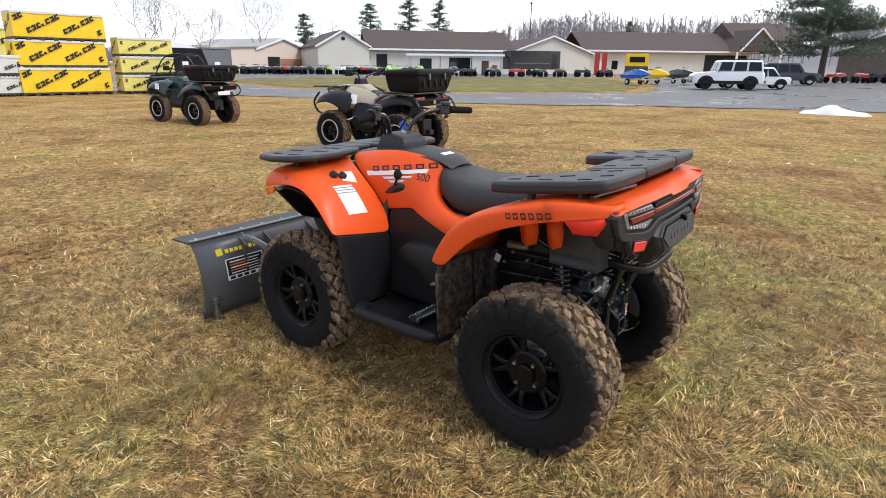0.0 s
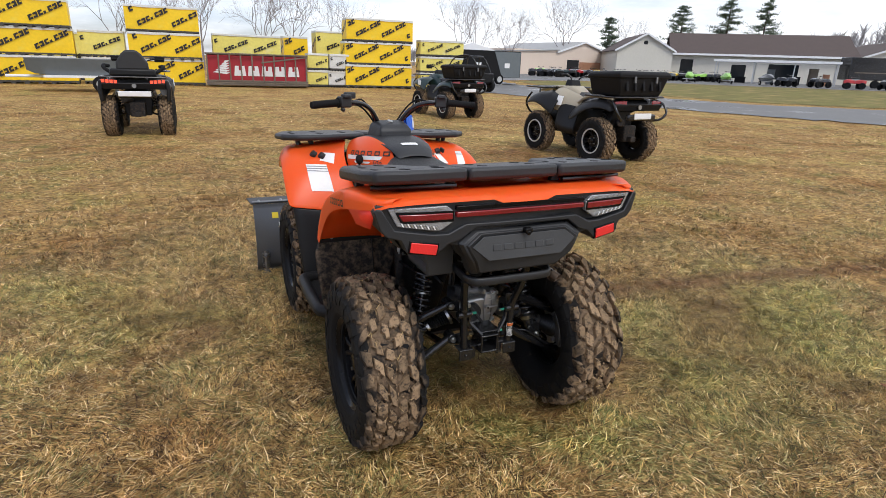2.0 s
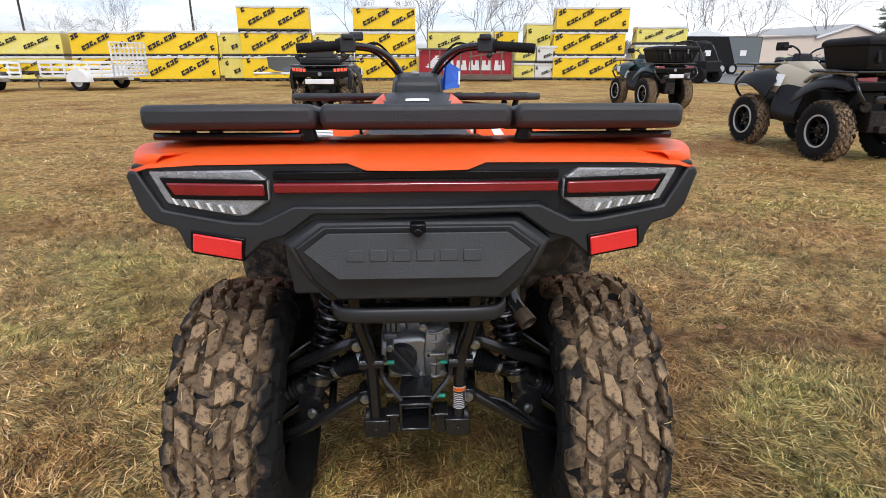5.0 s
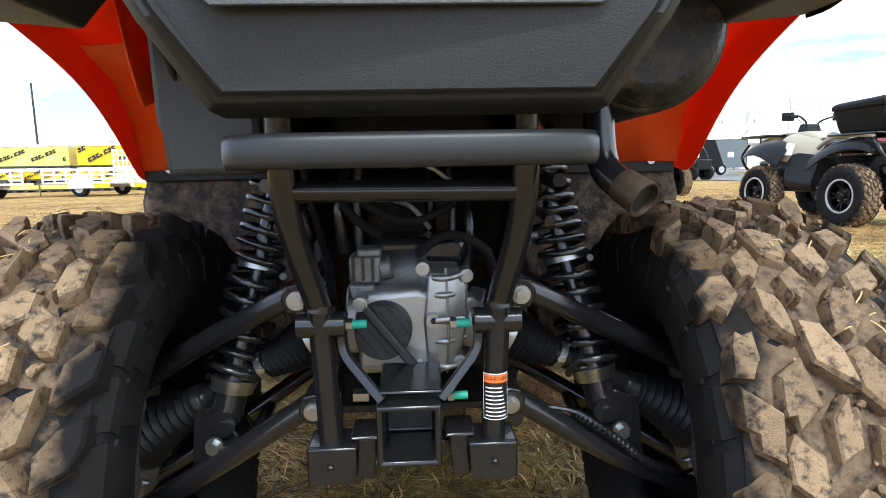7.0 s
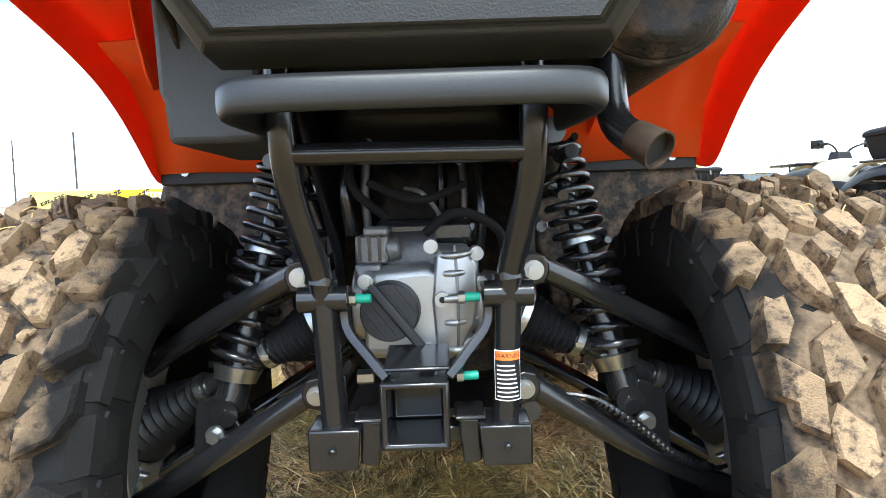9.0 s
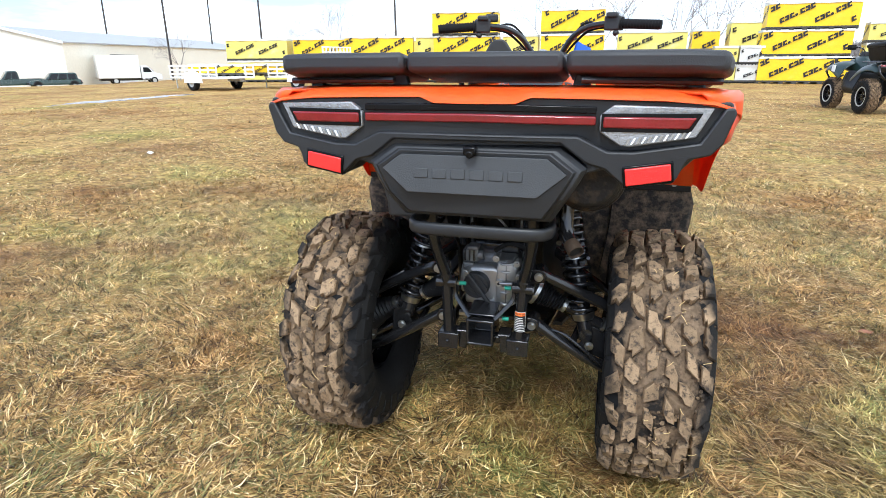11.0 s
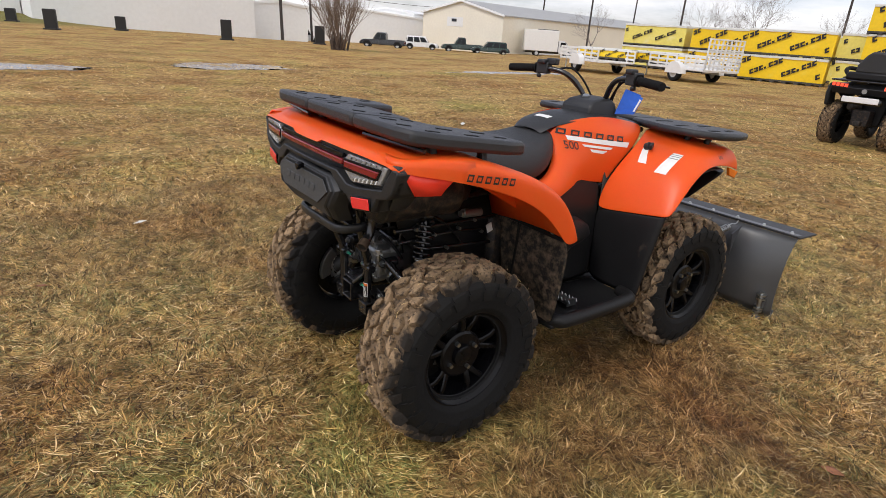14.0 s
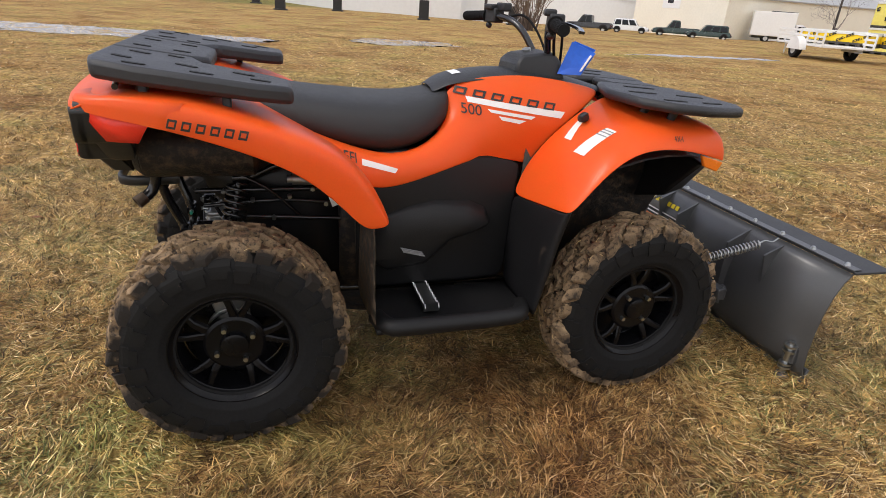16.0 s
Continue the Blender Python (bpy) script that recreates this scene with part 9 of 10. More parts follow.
def gable_house(name, label, m, W, L, eave, ridge, wall, roof, over=0.35, ribs=0):
    """Gable end on y=0 facing -y, running back along +y; x from 0 to W."""
    h = thing(name, label, "building", m=m)
    t = 0.2
    for nm, pts, vec in (("wall_front", [(0, 0, -1), (W, 0, -1), (W, 0, eave), (W / 2, 0, ridge), (0, 0, eave)], (0, t, 0)), ("wall_back", [(0, L - t, -1), (W, L - t, -1), (W, L - t, eave), (W / 2, L - t, ridge), (0, L - t, eave)], (0, t, 0))):
        opening(h, "wall", pts, vec, M[wall])
    for x in (0, W - t):
        opening(h, "wall", [(x, t, -1), (x, L - t, -1), (x, L - t, eave - 0.02), (x, t, eave - 0.02)], (t, 0, 0), M[wall])
    slope = (ridge - eave) / (W / 2)
    for s in (0, 1):
        x0, x1 = (-over, W / 2) if s == 0 else (W + over, W / 2)
        z0 = eave - slope * over
        bm = B()
        prism(bm, [(x0, -over, z0), (x1, -over, ridge), (x1, L + over, ridge), (x0, L + over, z0)], (0, 0, 0.16))
        part("roof", bm, M[roof], h)
        bm = B()
        prism(bm, [(x0, -over - 0.04, z0 - 0.08), (x1, -over - 0.04, ridge - 0.08), (x1, -over - 0.04, ridge + 0.19), (x0, -over - 0.04, z0 + 0.19)], (0, 0.05, 0))
        part("fascia", bm, M["white_wall"], h, "pale fascia board")
    if ribs:
        bm = B()
        for k in range(ribs):
            x = W * (k + 0.5) / ribs
            zt = eave + slope * (W / 2 - abs(x - W / 2)) - 0.2
            box(bm, (x, -0.015, zt / 2 - 0.5), (0.05, 0.03, zt + 1))
        part("siding", bm, M[wall], h)
        bm = B()
        n = int(ribs * L / W)
        for k in range(n):
            for x in (-0.015, W + 0.015):
                box(bm, (x, L * (k + 0.5) / n, eave / 2 - 0.6), (0.03, 0.05, eave + 0.9))
        part("siding", bm, M[wall], h)
    return h


def side_opening(h, W, y0, y1, z0, z1, material, label, name="door", depth=0.03):
    return opening(h, name, [(W + depth, y0, z0), (W + depth, y1, z0), (W + depth, y1, z1), (W + depth, y0, z1)], (-depth * 2 + 0.005, 0, 0), M[material], label)


def front_opening(h, x0, x1, z0, z1, material, label, name="door", depth=0.03):
    return opening(h, name, [(x0, -depth, z0), (x1, -depth, z0), (x1, -depth, z1), (x0, -depth, z1)], (0, depth * 2 - 0.005, 0), M[material], label)


# tan warehouse to the west
wh = gable_house("warehouse", "long tan metal warehouse with a low gable", pose(-73.0, 48.7, -1.65, 0, 0, 14), 14.2, 60, 4.95, 6.6, "tan_wall", "roof_grey", 0.3)
front_opening(wh, 4.6, 7.4, 3.3, 4.5, "white_paint", "white sign panel with a dark shape", "sign_panel")
front_opening(wh, 5.4, 6.3, 3.9, 4.3, "car_black", "", "dark_shape", 0.05)
side_opening(wh, 14.2, 9.2, 14.4, 0.1, 3.5, "white_paint", "white roller door", "roller_door")
side_opening(wh, 14.2, 8.9, 14.7, 3.5, 3.75, "dark", "", "door_head", 0.06)
# white sheds
gable_house("white_shed", "long white metal shed", pose(-57.4, 0.6, -0.3, 0, 0, 90), 17.9, 30, 4.6, 6.2, "white_wall", "white_wall", 0.1)
gable_house("white_shed", "smaller white shed beside the long one", pose(-62.9, 19.6, -0.9, 0, 0, 84), 6.5, 14, 3.3, 3.7, "white_wall", "white_wall", 0.1)
gable_house("white_shed", "distant low white shed", pose(-83, 26, -1.8, 0, 0, 72), 26, 20, 4.0, 5.0, "white_wall", "white_wall", 0.1)
gable_house("white_shed", "distant white lean-to by the warehouse", pose(-84, 44, WZ, 0, 0, 40), 9, 20, 4.4, 5.0, "white_wall", "white_wall", 0.1)
gable_house("white_shed", "low white outbuilding far behind the long shed", pose(-78, -5.5, 0, 0, 0, 90), 6, 10, 2.2, 3.0, "white_wall", "roof_grey", 0.2)


def toward(x, y, gx, gy):
    return math.degrees(math.atan2(gy - y, gx - x))


# showroom group to the north-east: gables face the field
a1 = toward(56.5, 67.1, 63.1, 63.2)
W1 = math.hypot(6.6, 3.9)
g1 = gable_house("garage", "grey-sided garage with a brown shingle roof", pose(56.5, 67.1, 0, 0, 0, a1), W1, 17, 3.95, 6.1, "grey_wall", "roof_brown", 0.4)
front_opening(g1, W1 * 0.46, W1 * 0.53, 4.7, 5.2, "dark", "", "vent")
side_opening(g1, W1, 1.6, 3.3, 0.1, 3.0, "dark", "dark open doorway")
# long low wing to the right
a2 = toward(63.6, 62.9, 87.4, 42.9)
g2 = thing("showroom", "long low showroom with a brown shingle roof", "building", m=pose(65.5, 64.5, 0, 0, 0, a2))
for nm, c, sz, mt in (("wall", (11.75, 4.5, 1.6), (24.5, 0.25, 4.6), "grey_wall"), ("wall", (11.75, 16, 1.6), (24.5, 0.25, 4.6), "grey_wall")):
    bm = B()
    box(bm, c, sz)
    part(nm, bm, M[mt], g2)
bm = B()
prism(bm, [(-1, 3.6, 3.85), (-1, 10.2, 7.0), (-1, 16.8, 3.85), (-1, 16.8, 3.7), (-1, 10.2, 6.85), (-1, 3.6, 3.7)], (25.3, 0, 0))
part("roof", bm, M["roof_brown"], g2, "brown shingle roof")
bm = B()
box(bm, (11.65, 3.55, 3.72), (25.3, 0.12, 0.28))
part("gutter", bm, M["white_wall"], g2, "white gutter board")
for x0, x1, z1 in ((0.8, 2.6, 3.0), (8, 10, 2.4), (13, 17, 2.6)):
    opening(g2, "window", [(x0, 4.36, 0.5), (x1, 4.36, 0.5), (x1, 4.36, z1), (x0, 4.36, z1)], (0, 0.03, 0), M["glass"], "dark shop window")
# white canopy in front
cp = thing("canopy", "flat white canopy on posts before the showroom", "canopy", m=pose(61.6, 54.4, 0, 0, 0, toward(62, 54.2, 70, 43.3)))
bm = B()
box(bm, (6.9, 1.8, 2.75), (13.8, 3.8, 0.28))
part("canopy_roof", bm, M["white_wall"], cp)
for k in range(4):
    for y in (0.1, 3.4):
        bm = B()
        box(bm, (0.3 + 4.4 * k, y, 1.3), (0.12, 0.12, 2.7))
        part("post", bm, M["galv"], cp)
cp_m = pose(61.6, 54.4, 0, 0, 0, toward(62, 54.2, 70, 43.3))
for u, v, w, d, h, key, lab in ((1.6, 2.2, 0.9, 0.8, 1.0, "wood", "weathered timber box under the canopy"), (3.2, 2.5, 1.2, 0.7, 0.7, "box_black", "low black bin under the canopy"), (6.6, 2.4, 0.8, 0.7, 1.7, "hull", "grey display case under the canopy"),
                                (9.4, 2.0, 1.0, 0.8, 0.9, "box_black", "low black bin under the canopy"), (11.2, 2.3, 0.9, 0.8, 1.9, "wood", "tall timber stand under the canopy"), (12.6, 2.4, 0.7, 0.7, 1.3, "brick_brown", "brown carton under the canopy")):
    st = thing("storage_box", lab, "box", "goods under the canopy", m=cp_m @ pose(u, v, 0.024, 0, 0, 12 * math.sin(u * 3)))
    bm = B()
    box(bm, (0, 0, h / 2 + 0.06), (w, d, h))
    part("box_body", bm, M[key], st, bevel=0.03)
    bm = B()
    for x in (-0.4, 0.4):
        box(bm, (x * w, 0, 0.03), (0.1, d, 0.06))
    part("runner", bm, M["wood"], st)
    bm = B()
    box(bm, (0, 0, h + 0.08), (w * 1.06, d * 1.06, 0.05))
    part("box_lid", bm, M[key], st, bevel=0.01)
bt = thing("stage_trailer", "tall black open-sided trailer beside the canopy", "trailer", m=pose(72.2, 43.6, 0, 0, 0, toward(70, 43.3, 78.5, 38.4)))
bm = B()
box(bm, (4.0, 1.2, 2.2), (8.4, 2.4, 2.6))
part("trailer_body", bm, M["car_black"], bt, bevel=0.05)
bm = B()
box(bm, (3.4, -0.02, 1.75), (6.0, 0.03, 0.12))
part("brass_strip", bm, M["wood"], bt)
for x in (3.0, 4.0):
    bm = B()
    cyl(bm, (x, -0.05, 0.45), (x, 0.25, 0.45), 0.45, n=20)
    part("wheel", bm, M["rubber"], bt)
# right-hand gabled front and long wing
gable_house("shop_building", "gabled grey showroom front with a brown roof", pose(91.5, 55.3, -0.7, 0, 0, toward(92.3, 54.8, 104, 45.3)), 15.5, 20, 4.4, 7.2, "grey_wall", "roof_brown", 0.5)
g4 = thing("shop_annexe", "long showroom wing with brown shingles", "building", m=pose(104.2, 44.6, -0.5, 0, 0, toward(104, 45.3, 123.2, 24.3)))
bm = B()
box(bm, (15, 3, 2.2), (32, 0.3, 5.6))
part("wall", bm, M["grey_wall"], g4)
bm = B()
prism(bm, [(-2, 1.9, 4.85), (-2, 11, 8.6), (-2, 20, 4.85), (-2, 20, 4.7), (-2, 11, 8.4), (-2, 1.9, 4.7)], (36, 0, 0))
part("roof", bm, M["roof_brown"], g4, "brown shingle roof")
bm = B()
box(bm, (15, 1.85, 4.75), (35.5, 0.14, 0.3))
part("gutter", bm, M["white_wall"], g4)
# the porch's shade is a flat dark panel on the wall
for x0, x1, z0, z1, mt, lb in ((1.2, 2.6, 0.3, 3.0, "white_paint", "white shop door"), (4.0, 5.2, 1.4, 3.0, "glass", "dark window"), (22.5, 31, 0.2, 4.2, "dark", "flat dark panel painted as the porch's shade")):
    opening(g4, "door", [(x0, 2.83, z0), (x1, 2.83, z0), (x1, 2.83, z1), (x0, 2.83, z1)], (0, 0.03, 0), M[mt], lb)
bm = B()
prism(bm, [(26.8, -1.6, 4.9), (35.0, -1.6, 4.9), (30.5, -1.6, 8.9)], (0, 12, 0))
porch = part("porch_gable", bm, M["roof_brown"], g4, "brown porch gable")
for sx in (26.8, 35.0):
    bm = B()
    tube(bm, [(sx, -1.7, 4.85), (30.5, -1.7, 8.95)], 0.16, 6, 0)
    part("bargeboard", bm, M["white_wall"], porch)
for x in (26.4, 35):
    bm = B()
    box(bm, (x, -1.4, 2.3), (0.3, 0.3, 4.9))
    part("post", bm, M["white_wall"], g4)
bm = B()
prism(bm, [(29.3, 0.5, 4.9), (29.3, 11, 10.7), (29.3, 20.5, 4.9)], (13.5, 0, 0))
part("upper_roof", bm, M["roof_brown"], g4, "higher brown shingle roof over the end of the wing")
# two red banners by the shop door
for k in range(2):
    ban = thing("banner_stand", "tall red banner on a steel stand", "banner", "red banners", m=pose(78.6 + 0.35 * k, 33.4 - 0.95 * k, 0, 0, 0, -64))
    bm = B()
    loft(bm, [[(-0.35, -0.02 - 0.03 * math.sin(z * 2), z), (0.35, -0.02 + 0.03 * math.sin(z * 2), z), (0.35, 0.01, z), (-0.35, 0.01, z)] for z in (0.2, 1.0, 1.8, 2.6, 3.3)])
    part("banner", bm, M["car_red"], ban, "red cloth panel")
    bm = B()
    tube(bm, [(0, 0.05, 0), (0, 0.05, 3.4)], 0.03, 8, 0)
    box(bm, (0, 0.05, 0.03), (0.7, 0.5, 0.06))
    part("stand", bm, M["galv"], ban)
# brown shed with a pale roof at the far edge of the drive
gable_house("far_shed", "brown timber shed with a pale metal roof", pose(84.0, 5.2, 0, 0, 0, -86), 9.5, 10, 3.4, 5.6, "wood", "white_wall", 0.4)
# peach shed
a5 = toward(55.3, 80.3, 66.6, 81.7)
g5 = gable_house("storage_shed", "peach-coloured shed with a grey metal roof", pose(55.3, 80.3, 0.2, 0, 0, a5), 11.4, 18, 3.3, 5.0, "peach_wall", "roof_grey", 0.3)
front_opening(g5, 2.2, 4.8, 0, 2.2, "dark", "dark open shed door")
front_opening(g5, 4.9, 11.2, 0, 1.9, "brick_brown", "brown lower boarding", "boarding")
bm = B()
box(bm, (-4.5, 9.0, 1.6), (9, 18, 4.0))
part("lean_to", bm, M["peach_wall"], g5)
bm = B()
prism(bm, [(-9.3, -0.3, 3.2), (0.2, -0.3, 3.6), (0.2, 18.3, 3.6), (-9.3, 18.3, 3.2)], (0, 0, 0.15))
part("lean_to_roof", bm, M["roof_grey"], g5)
cb = thing("carport", "low dark carport with a white gable", "carport", m=pose(18.4, 41.4, 0, 0, 0, -14))
bm = B()
prism(bm, [(0, 0, 2.35), (2.1, 0, 2.95), (4.2, 0, 2.35), (4.2, 0, 2.2), (0, 0, 2.2)], (0, 5, 0))
part("roof", bm, M["white_wall"], cb)
for x in (0.1, 4.1):
    for y in (0.1, 4.9):
        bm = B()
        box(bm, (x, y, 1.1), (0.1, 0.1, 2.3))
        part("post", bm, M["galv"], cb)

# machines parked in front of the showroom: watercraft, quads and bikes as separate things
def watercraft(m, col, label):
    w = thing("personal_watercraft", label, "watercraft", "machines parked by the showroom", m=m)
    bm = B()
    loft(bm, [[(-0.5 * k, y, 0.75), (-0.35 * k, y, zb), (0.35 * k, y, zb), (0.5 * k, y, 0.75), (0.25 * k, y, zt), (-0.25 * k, y, zt)] for y, k, zb, zt in ((-1.4, 0.95, 0.5, 0.85), (-0.4, 1.0, 0.45, 1.1), (0.4, 0.95, 0.5, 1.2), (1.2, 0.6, 0.62, 1.0), (1.6, 0.2, 0.75, 0.85))])
    part("hull", bm, M[col], w, bevel=0.03)
    bm = B()
    loft(bm, [[(-0.2, y, 0.85), (0.2, y, 0.85), (0.14, y, z), (-0.14, y, z)] for y, z in ((-1.2, 1.05), (-0.4, 1.2), (0.1, 1.15))])
    part("saddle", bm, M["seat"], w, bevel=0.03)
    bm = B()
    tube(bm, [(-0.35, 0.35, 1.35), (0, 0.45, 1.30), (0.35, 0.35, 1.35)], 0.03, 8)
    part("handlebar", bm, M["frame"], w)
    bm = B()
    box(bm, (0, 0, 0.40), (1.2, 2.6, 0.06))
    tube(bm, [(0, 1.2, 0.40), (0, 2.4, 0.42)], 0.04, 6, 0)
    part("trailer_frame", bm, M["galv"], w)
    for s in (-1, 1):
        simple_wheel(w, s * 0.65, -0.2, 0.24, 0.15)


def small_quad(m, col, label):
    w = thing("parked_quad", label, "quad bike", "machines parked by the showroom", m=m)
    bm = B()
    loft(bm, [[(-0.5 * k, y, 0.55), (0.5 * k, y, 0.55), (0.4 * k, y, z), (-0.4 * k, y, z)] for y, k, z in ((-1.0, 0.8, 0.85), (-0.6, 1.0, 0.95), (0, 0.5, 0.85), (0.6, 1.0, 1.0), (1.0, 0.8, 0.85))])
    part("body", bm, M[col], w, bevel=0.04)
    bm = B()
    tube(bm, [(-0.4, 0.25, 1.2), (0, 0.4, 1.1), (0.4, 0.25, 1.2)], 0.03, 8)
    part("handlebar", bm, M["frame"], w)
    for s in (-1, 1):
        for y in (-0.65, 0.65):
            simple_wheel(w, s * 0.48, y, 0.33, 0.24, "rim")


rng = random.Random(21)
watercraft(pose(44.8, 15.4, 0.06, 0, 0, 150), "sea_blue", "blue and yellow watercraft on a trailer")
watercraft(pose(48.5, 15.2, 0.06, 0, 0, 155), "yellow", "yellow watercraft on a trailer")
watercraft(pose(52.0, 14.0, 0.06, 0, 0, 155), "car_black", "black watercraft on a trailer")
for k, (x, y) in enumerate(((53.8, 50.5), (56.4, 47.5), (59.2, 44.4))):
    watercraft(pose(x, y, 0.06, 0, 0, 130 + 10 * k), ("lime", "lime", "car_black")[k], ("lime green watercraft on a trailer", "lime green watercraft on a trailer", "black watercraft on a trailer")[k])
for k in range(26):
    t = k / 25
    x, y = 42 + 20 * t, 66 - 12 * t + rng.uniform(-1, 1)
    col = ("car_black", "lime", "car_black", "car_white", "dark_green", "car_black", "car_red", "hull", "car_black", "yellow", "car_black")[k % 11]
    small_quad(pose(x, y, 0.06, 0, 0, rng.uniform(0, 360)), col, {"lime": "lime green quad bike in the sales row", "car_white": "white quad bike in the sales row", "yellow": "yellow quad bike in the sales row", "car_black": "black quad bike in the sales row", "dark_green": "dark green quad bike in the sales row", "car_red": "red quad bike in the sales row", "hull": "grey quad bike in the sales row"}[col])
for k, (x, y, col) in enumerate(((63.5, 37.5, "car_red"), (66.0, 35.5, "car_black"), (68.5, 34.0, "car_black"), (71, 32, "dark_green"), (70, 4.0, "car_red"), (72, 2.0, "car_red"), (74, 0.5, "car_black"), (76.5, -1.0, "car_black"), (61, 39.5, "car_black"), (65, 38.5, "dark_green"), (58.5, 41.5, "car_black"), (73.5, 30, "car_black"), (78, -2.2, "car_red"))):
    small_quad(pose(x, y, 0.06, 0, 0, 40 + 50 * k), col, {"car_black": "black quad bike in the sales row", "dark_green": "dark green quad bike in the sales row", "car_red": "red quad bike in the sales row"}[col])
kiosk = thing("yellow_crate_pair", "yellow crate with a dark panel on a dark crate", "crate", m=pose(87.2, 30.8, 0, 0, 0, -66))
bm = B()
box(bm, (0, 0, 0.75), (3.3, 1.3, 1.5))
part("lower_crate", bm, M["pallet"], kiosk, "dark lower crate", bevel=0.03)
bm = B()
box(bm, (0, -0.62, 2.45), (2.2, 0.04, 0.8))
part("dark_panel", bm, M["box_black"], kiosk, "dark panel on the yellow crate", bevel=0.01)
bm = B()
box(bm, (0, 0, 2.4), (3.2, 1.2, 1.8))
part("crate_body", bm, M["yellow"], kiosk, bevel=0.03)

# black blocks standing on the field
for x, y, h in ((-34.1, 0.4, 0.95), (-30.9, 7.9, 1.0), (-37.8, 4.0, 0.75), (-44.2, -1.0, 0.75), (-31.0, 13.2, 1.0)):
    bk = thing("marker_block", "upright black plastic block standing on the field", "block", "black blocks", m=pose(x, y, ground_z(x, y), 0, 0, 75))
    bm = B()
    loft(bm, [[(-0.27, -0.2, z), (0.27, -0.2, z), (0.25, 0.2, z), (-0.25, 0.2, z)] for z in (-0.05, h * 0.3, h * 0.65, h)])
    part("block_body", bm, M["block"], bk, bevel=0.03)
    bm = B()
    box(bm, (0, 0, 0.02), (0.7, 0.5, 0.1))
    part("foot", bm, M["block"], bk, bevel=0.02)

# snow left on the verge
bm = B()
rows_ = []
for u in range(15):
    row = []
    for v in range(19):
        a, c = -1 + 2 * u / 14, -1 + 2 * v / 18
        h = max(0.0, 1 - a * a - c * c) ** 0.6 * (0.10 + 0.18 * math.exp(-((c - 0.1) / 0.35) ** 2)) + 0.05 * noise.noise(Vector((a * 3, c * 4, 0.3)))
        row.append((20.95 + 0.55 * a * (1 - 0.25 * c * c), 0.05 + 1.05 * c * (1 - 0.1 * a * a), 0.015 + h if abs(a) < 0.99 and abs(c) < 0.99 else -0.02))
    rows_.append(row)
sheet(bm, rows_)
tagged(part("snow_heap", bm, M["snow"], smooth=180), "melting heap of old snow on the verge", "snow")


# a few pale scraps and dry leaves lying on the grass
M["scrap"] = mat("pale_paper_scrap", (0.70, 0.69, 0.64), 0.7, var=0.15, bump=0.1)
M["leaf"] = mat("dry_brown_leaf", (0.26, 0.10, 0.045), 0.7, var=0.3, bump=0.2)
rng = random.Random(31)
for x, y, size, key in ((-2.26, -1.18, 0.045, "scrap"), (1.32, 0.32, 0.040, "leaf"), (6.05, 0.83, 0.06, "scrap"), (8.12, -0.38, 0.07, "scrap"), (-1.45, -1.75, 0.030, "leaf"), (1.9, -1.2, 0.030, "leaf"), (-5.1, 3.7, 0.08, "scrap"), (0.75, -2.3, 0.028, "leaf")):
    bm = B()
    turn = rng.uniform(0, 6.28)
    c, n = math.cos(turn), math.sin(turn)
    grid = []
    for v in range(5):
        row = []
        for u in range(4):
            a, b = (u / 3 - 0.5), (v / 4 - 0.5) * 1.8
            wide = size * (1.0 - abs(b) * 0.9)
            px_, py_ = a * wide, b * size
            row.append((x + px_ * c - py_ * n, y + px_ * n + py_ * c, ground_z(x, y) + 0.022 + size * (0.30 * a * a + 0.12 * b) + rng.uniform(-0.002, 0.002)))
        grid.append(row)
    sheet(bm, grid)
    tagged(part("paper_scrap" if key == "scrap" else "fallen_leaf", bm, M[key], smooth=180, thick=0.0008), "small pale scrap lying on the grass" if key == "scrap" else "curled dry brown leaf on the grass", "litter" if key == "scrap" else "leaf")


# thin grey posts of a far yard
for k in range(9):
    x, y = -69.5 - 1.2 * (k % 3), -10.5 + 0.75 * k
    post = thing("yard_post", "thin grey steel post in the far yard", "post", "posts of the far yard", m=pose(x, y, ground_z(x, y)))
    bm = B()
    cyl(bm, (0, 0, -0.3), (0, 0, 3.2 + 0.5 * (k % 4)), 0.07, 0.06, 8)
    part("shaft", bm, M["galv"], post)
    bm = B()
    box(bm, (0, 0, 3.2 + 0.5 * (k % 4)), (0.18, 0.18, 0.06))
    part("cap", bm, M["galv"], post)


# ---- poles, trees, bushes ----
def pole(x, y, z, h, arm, label, lean=0, yaw=0):
    p = thing("utility_pole", label, "utility pole", "utility poles", m=pose(x, y, z, 0, lean, yaw))
    bm = B()
    cyl(bm, (0, 0, -0.5), (0, 0, h), 0.16, 0.11, 10)
    part("shaft", bm, M["pole"], p)
    if arm:
        bm = B()
        box(bm, (0, 0, h - 0.5), (2.2, 0.12, 0.12))
        for k in (-1, -0.4, 0.4, 1):
            cyl(bm, (k, 0, h - 0.45), (k, 0, h - 0.2), 0.05, n=8)
        part("crossarm", bm, M["pole"], p)


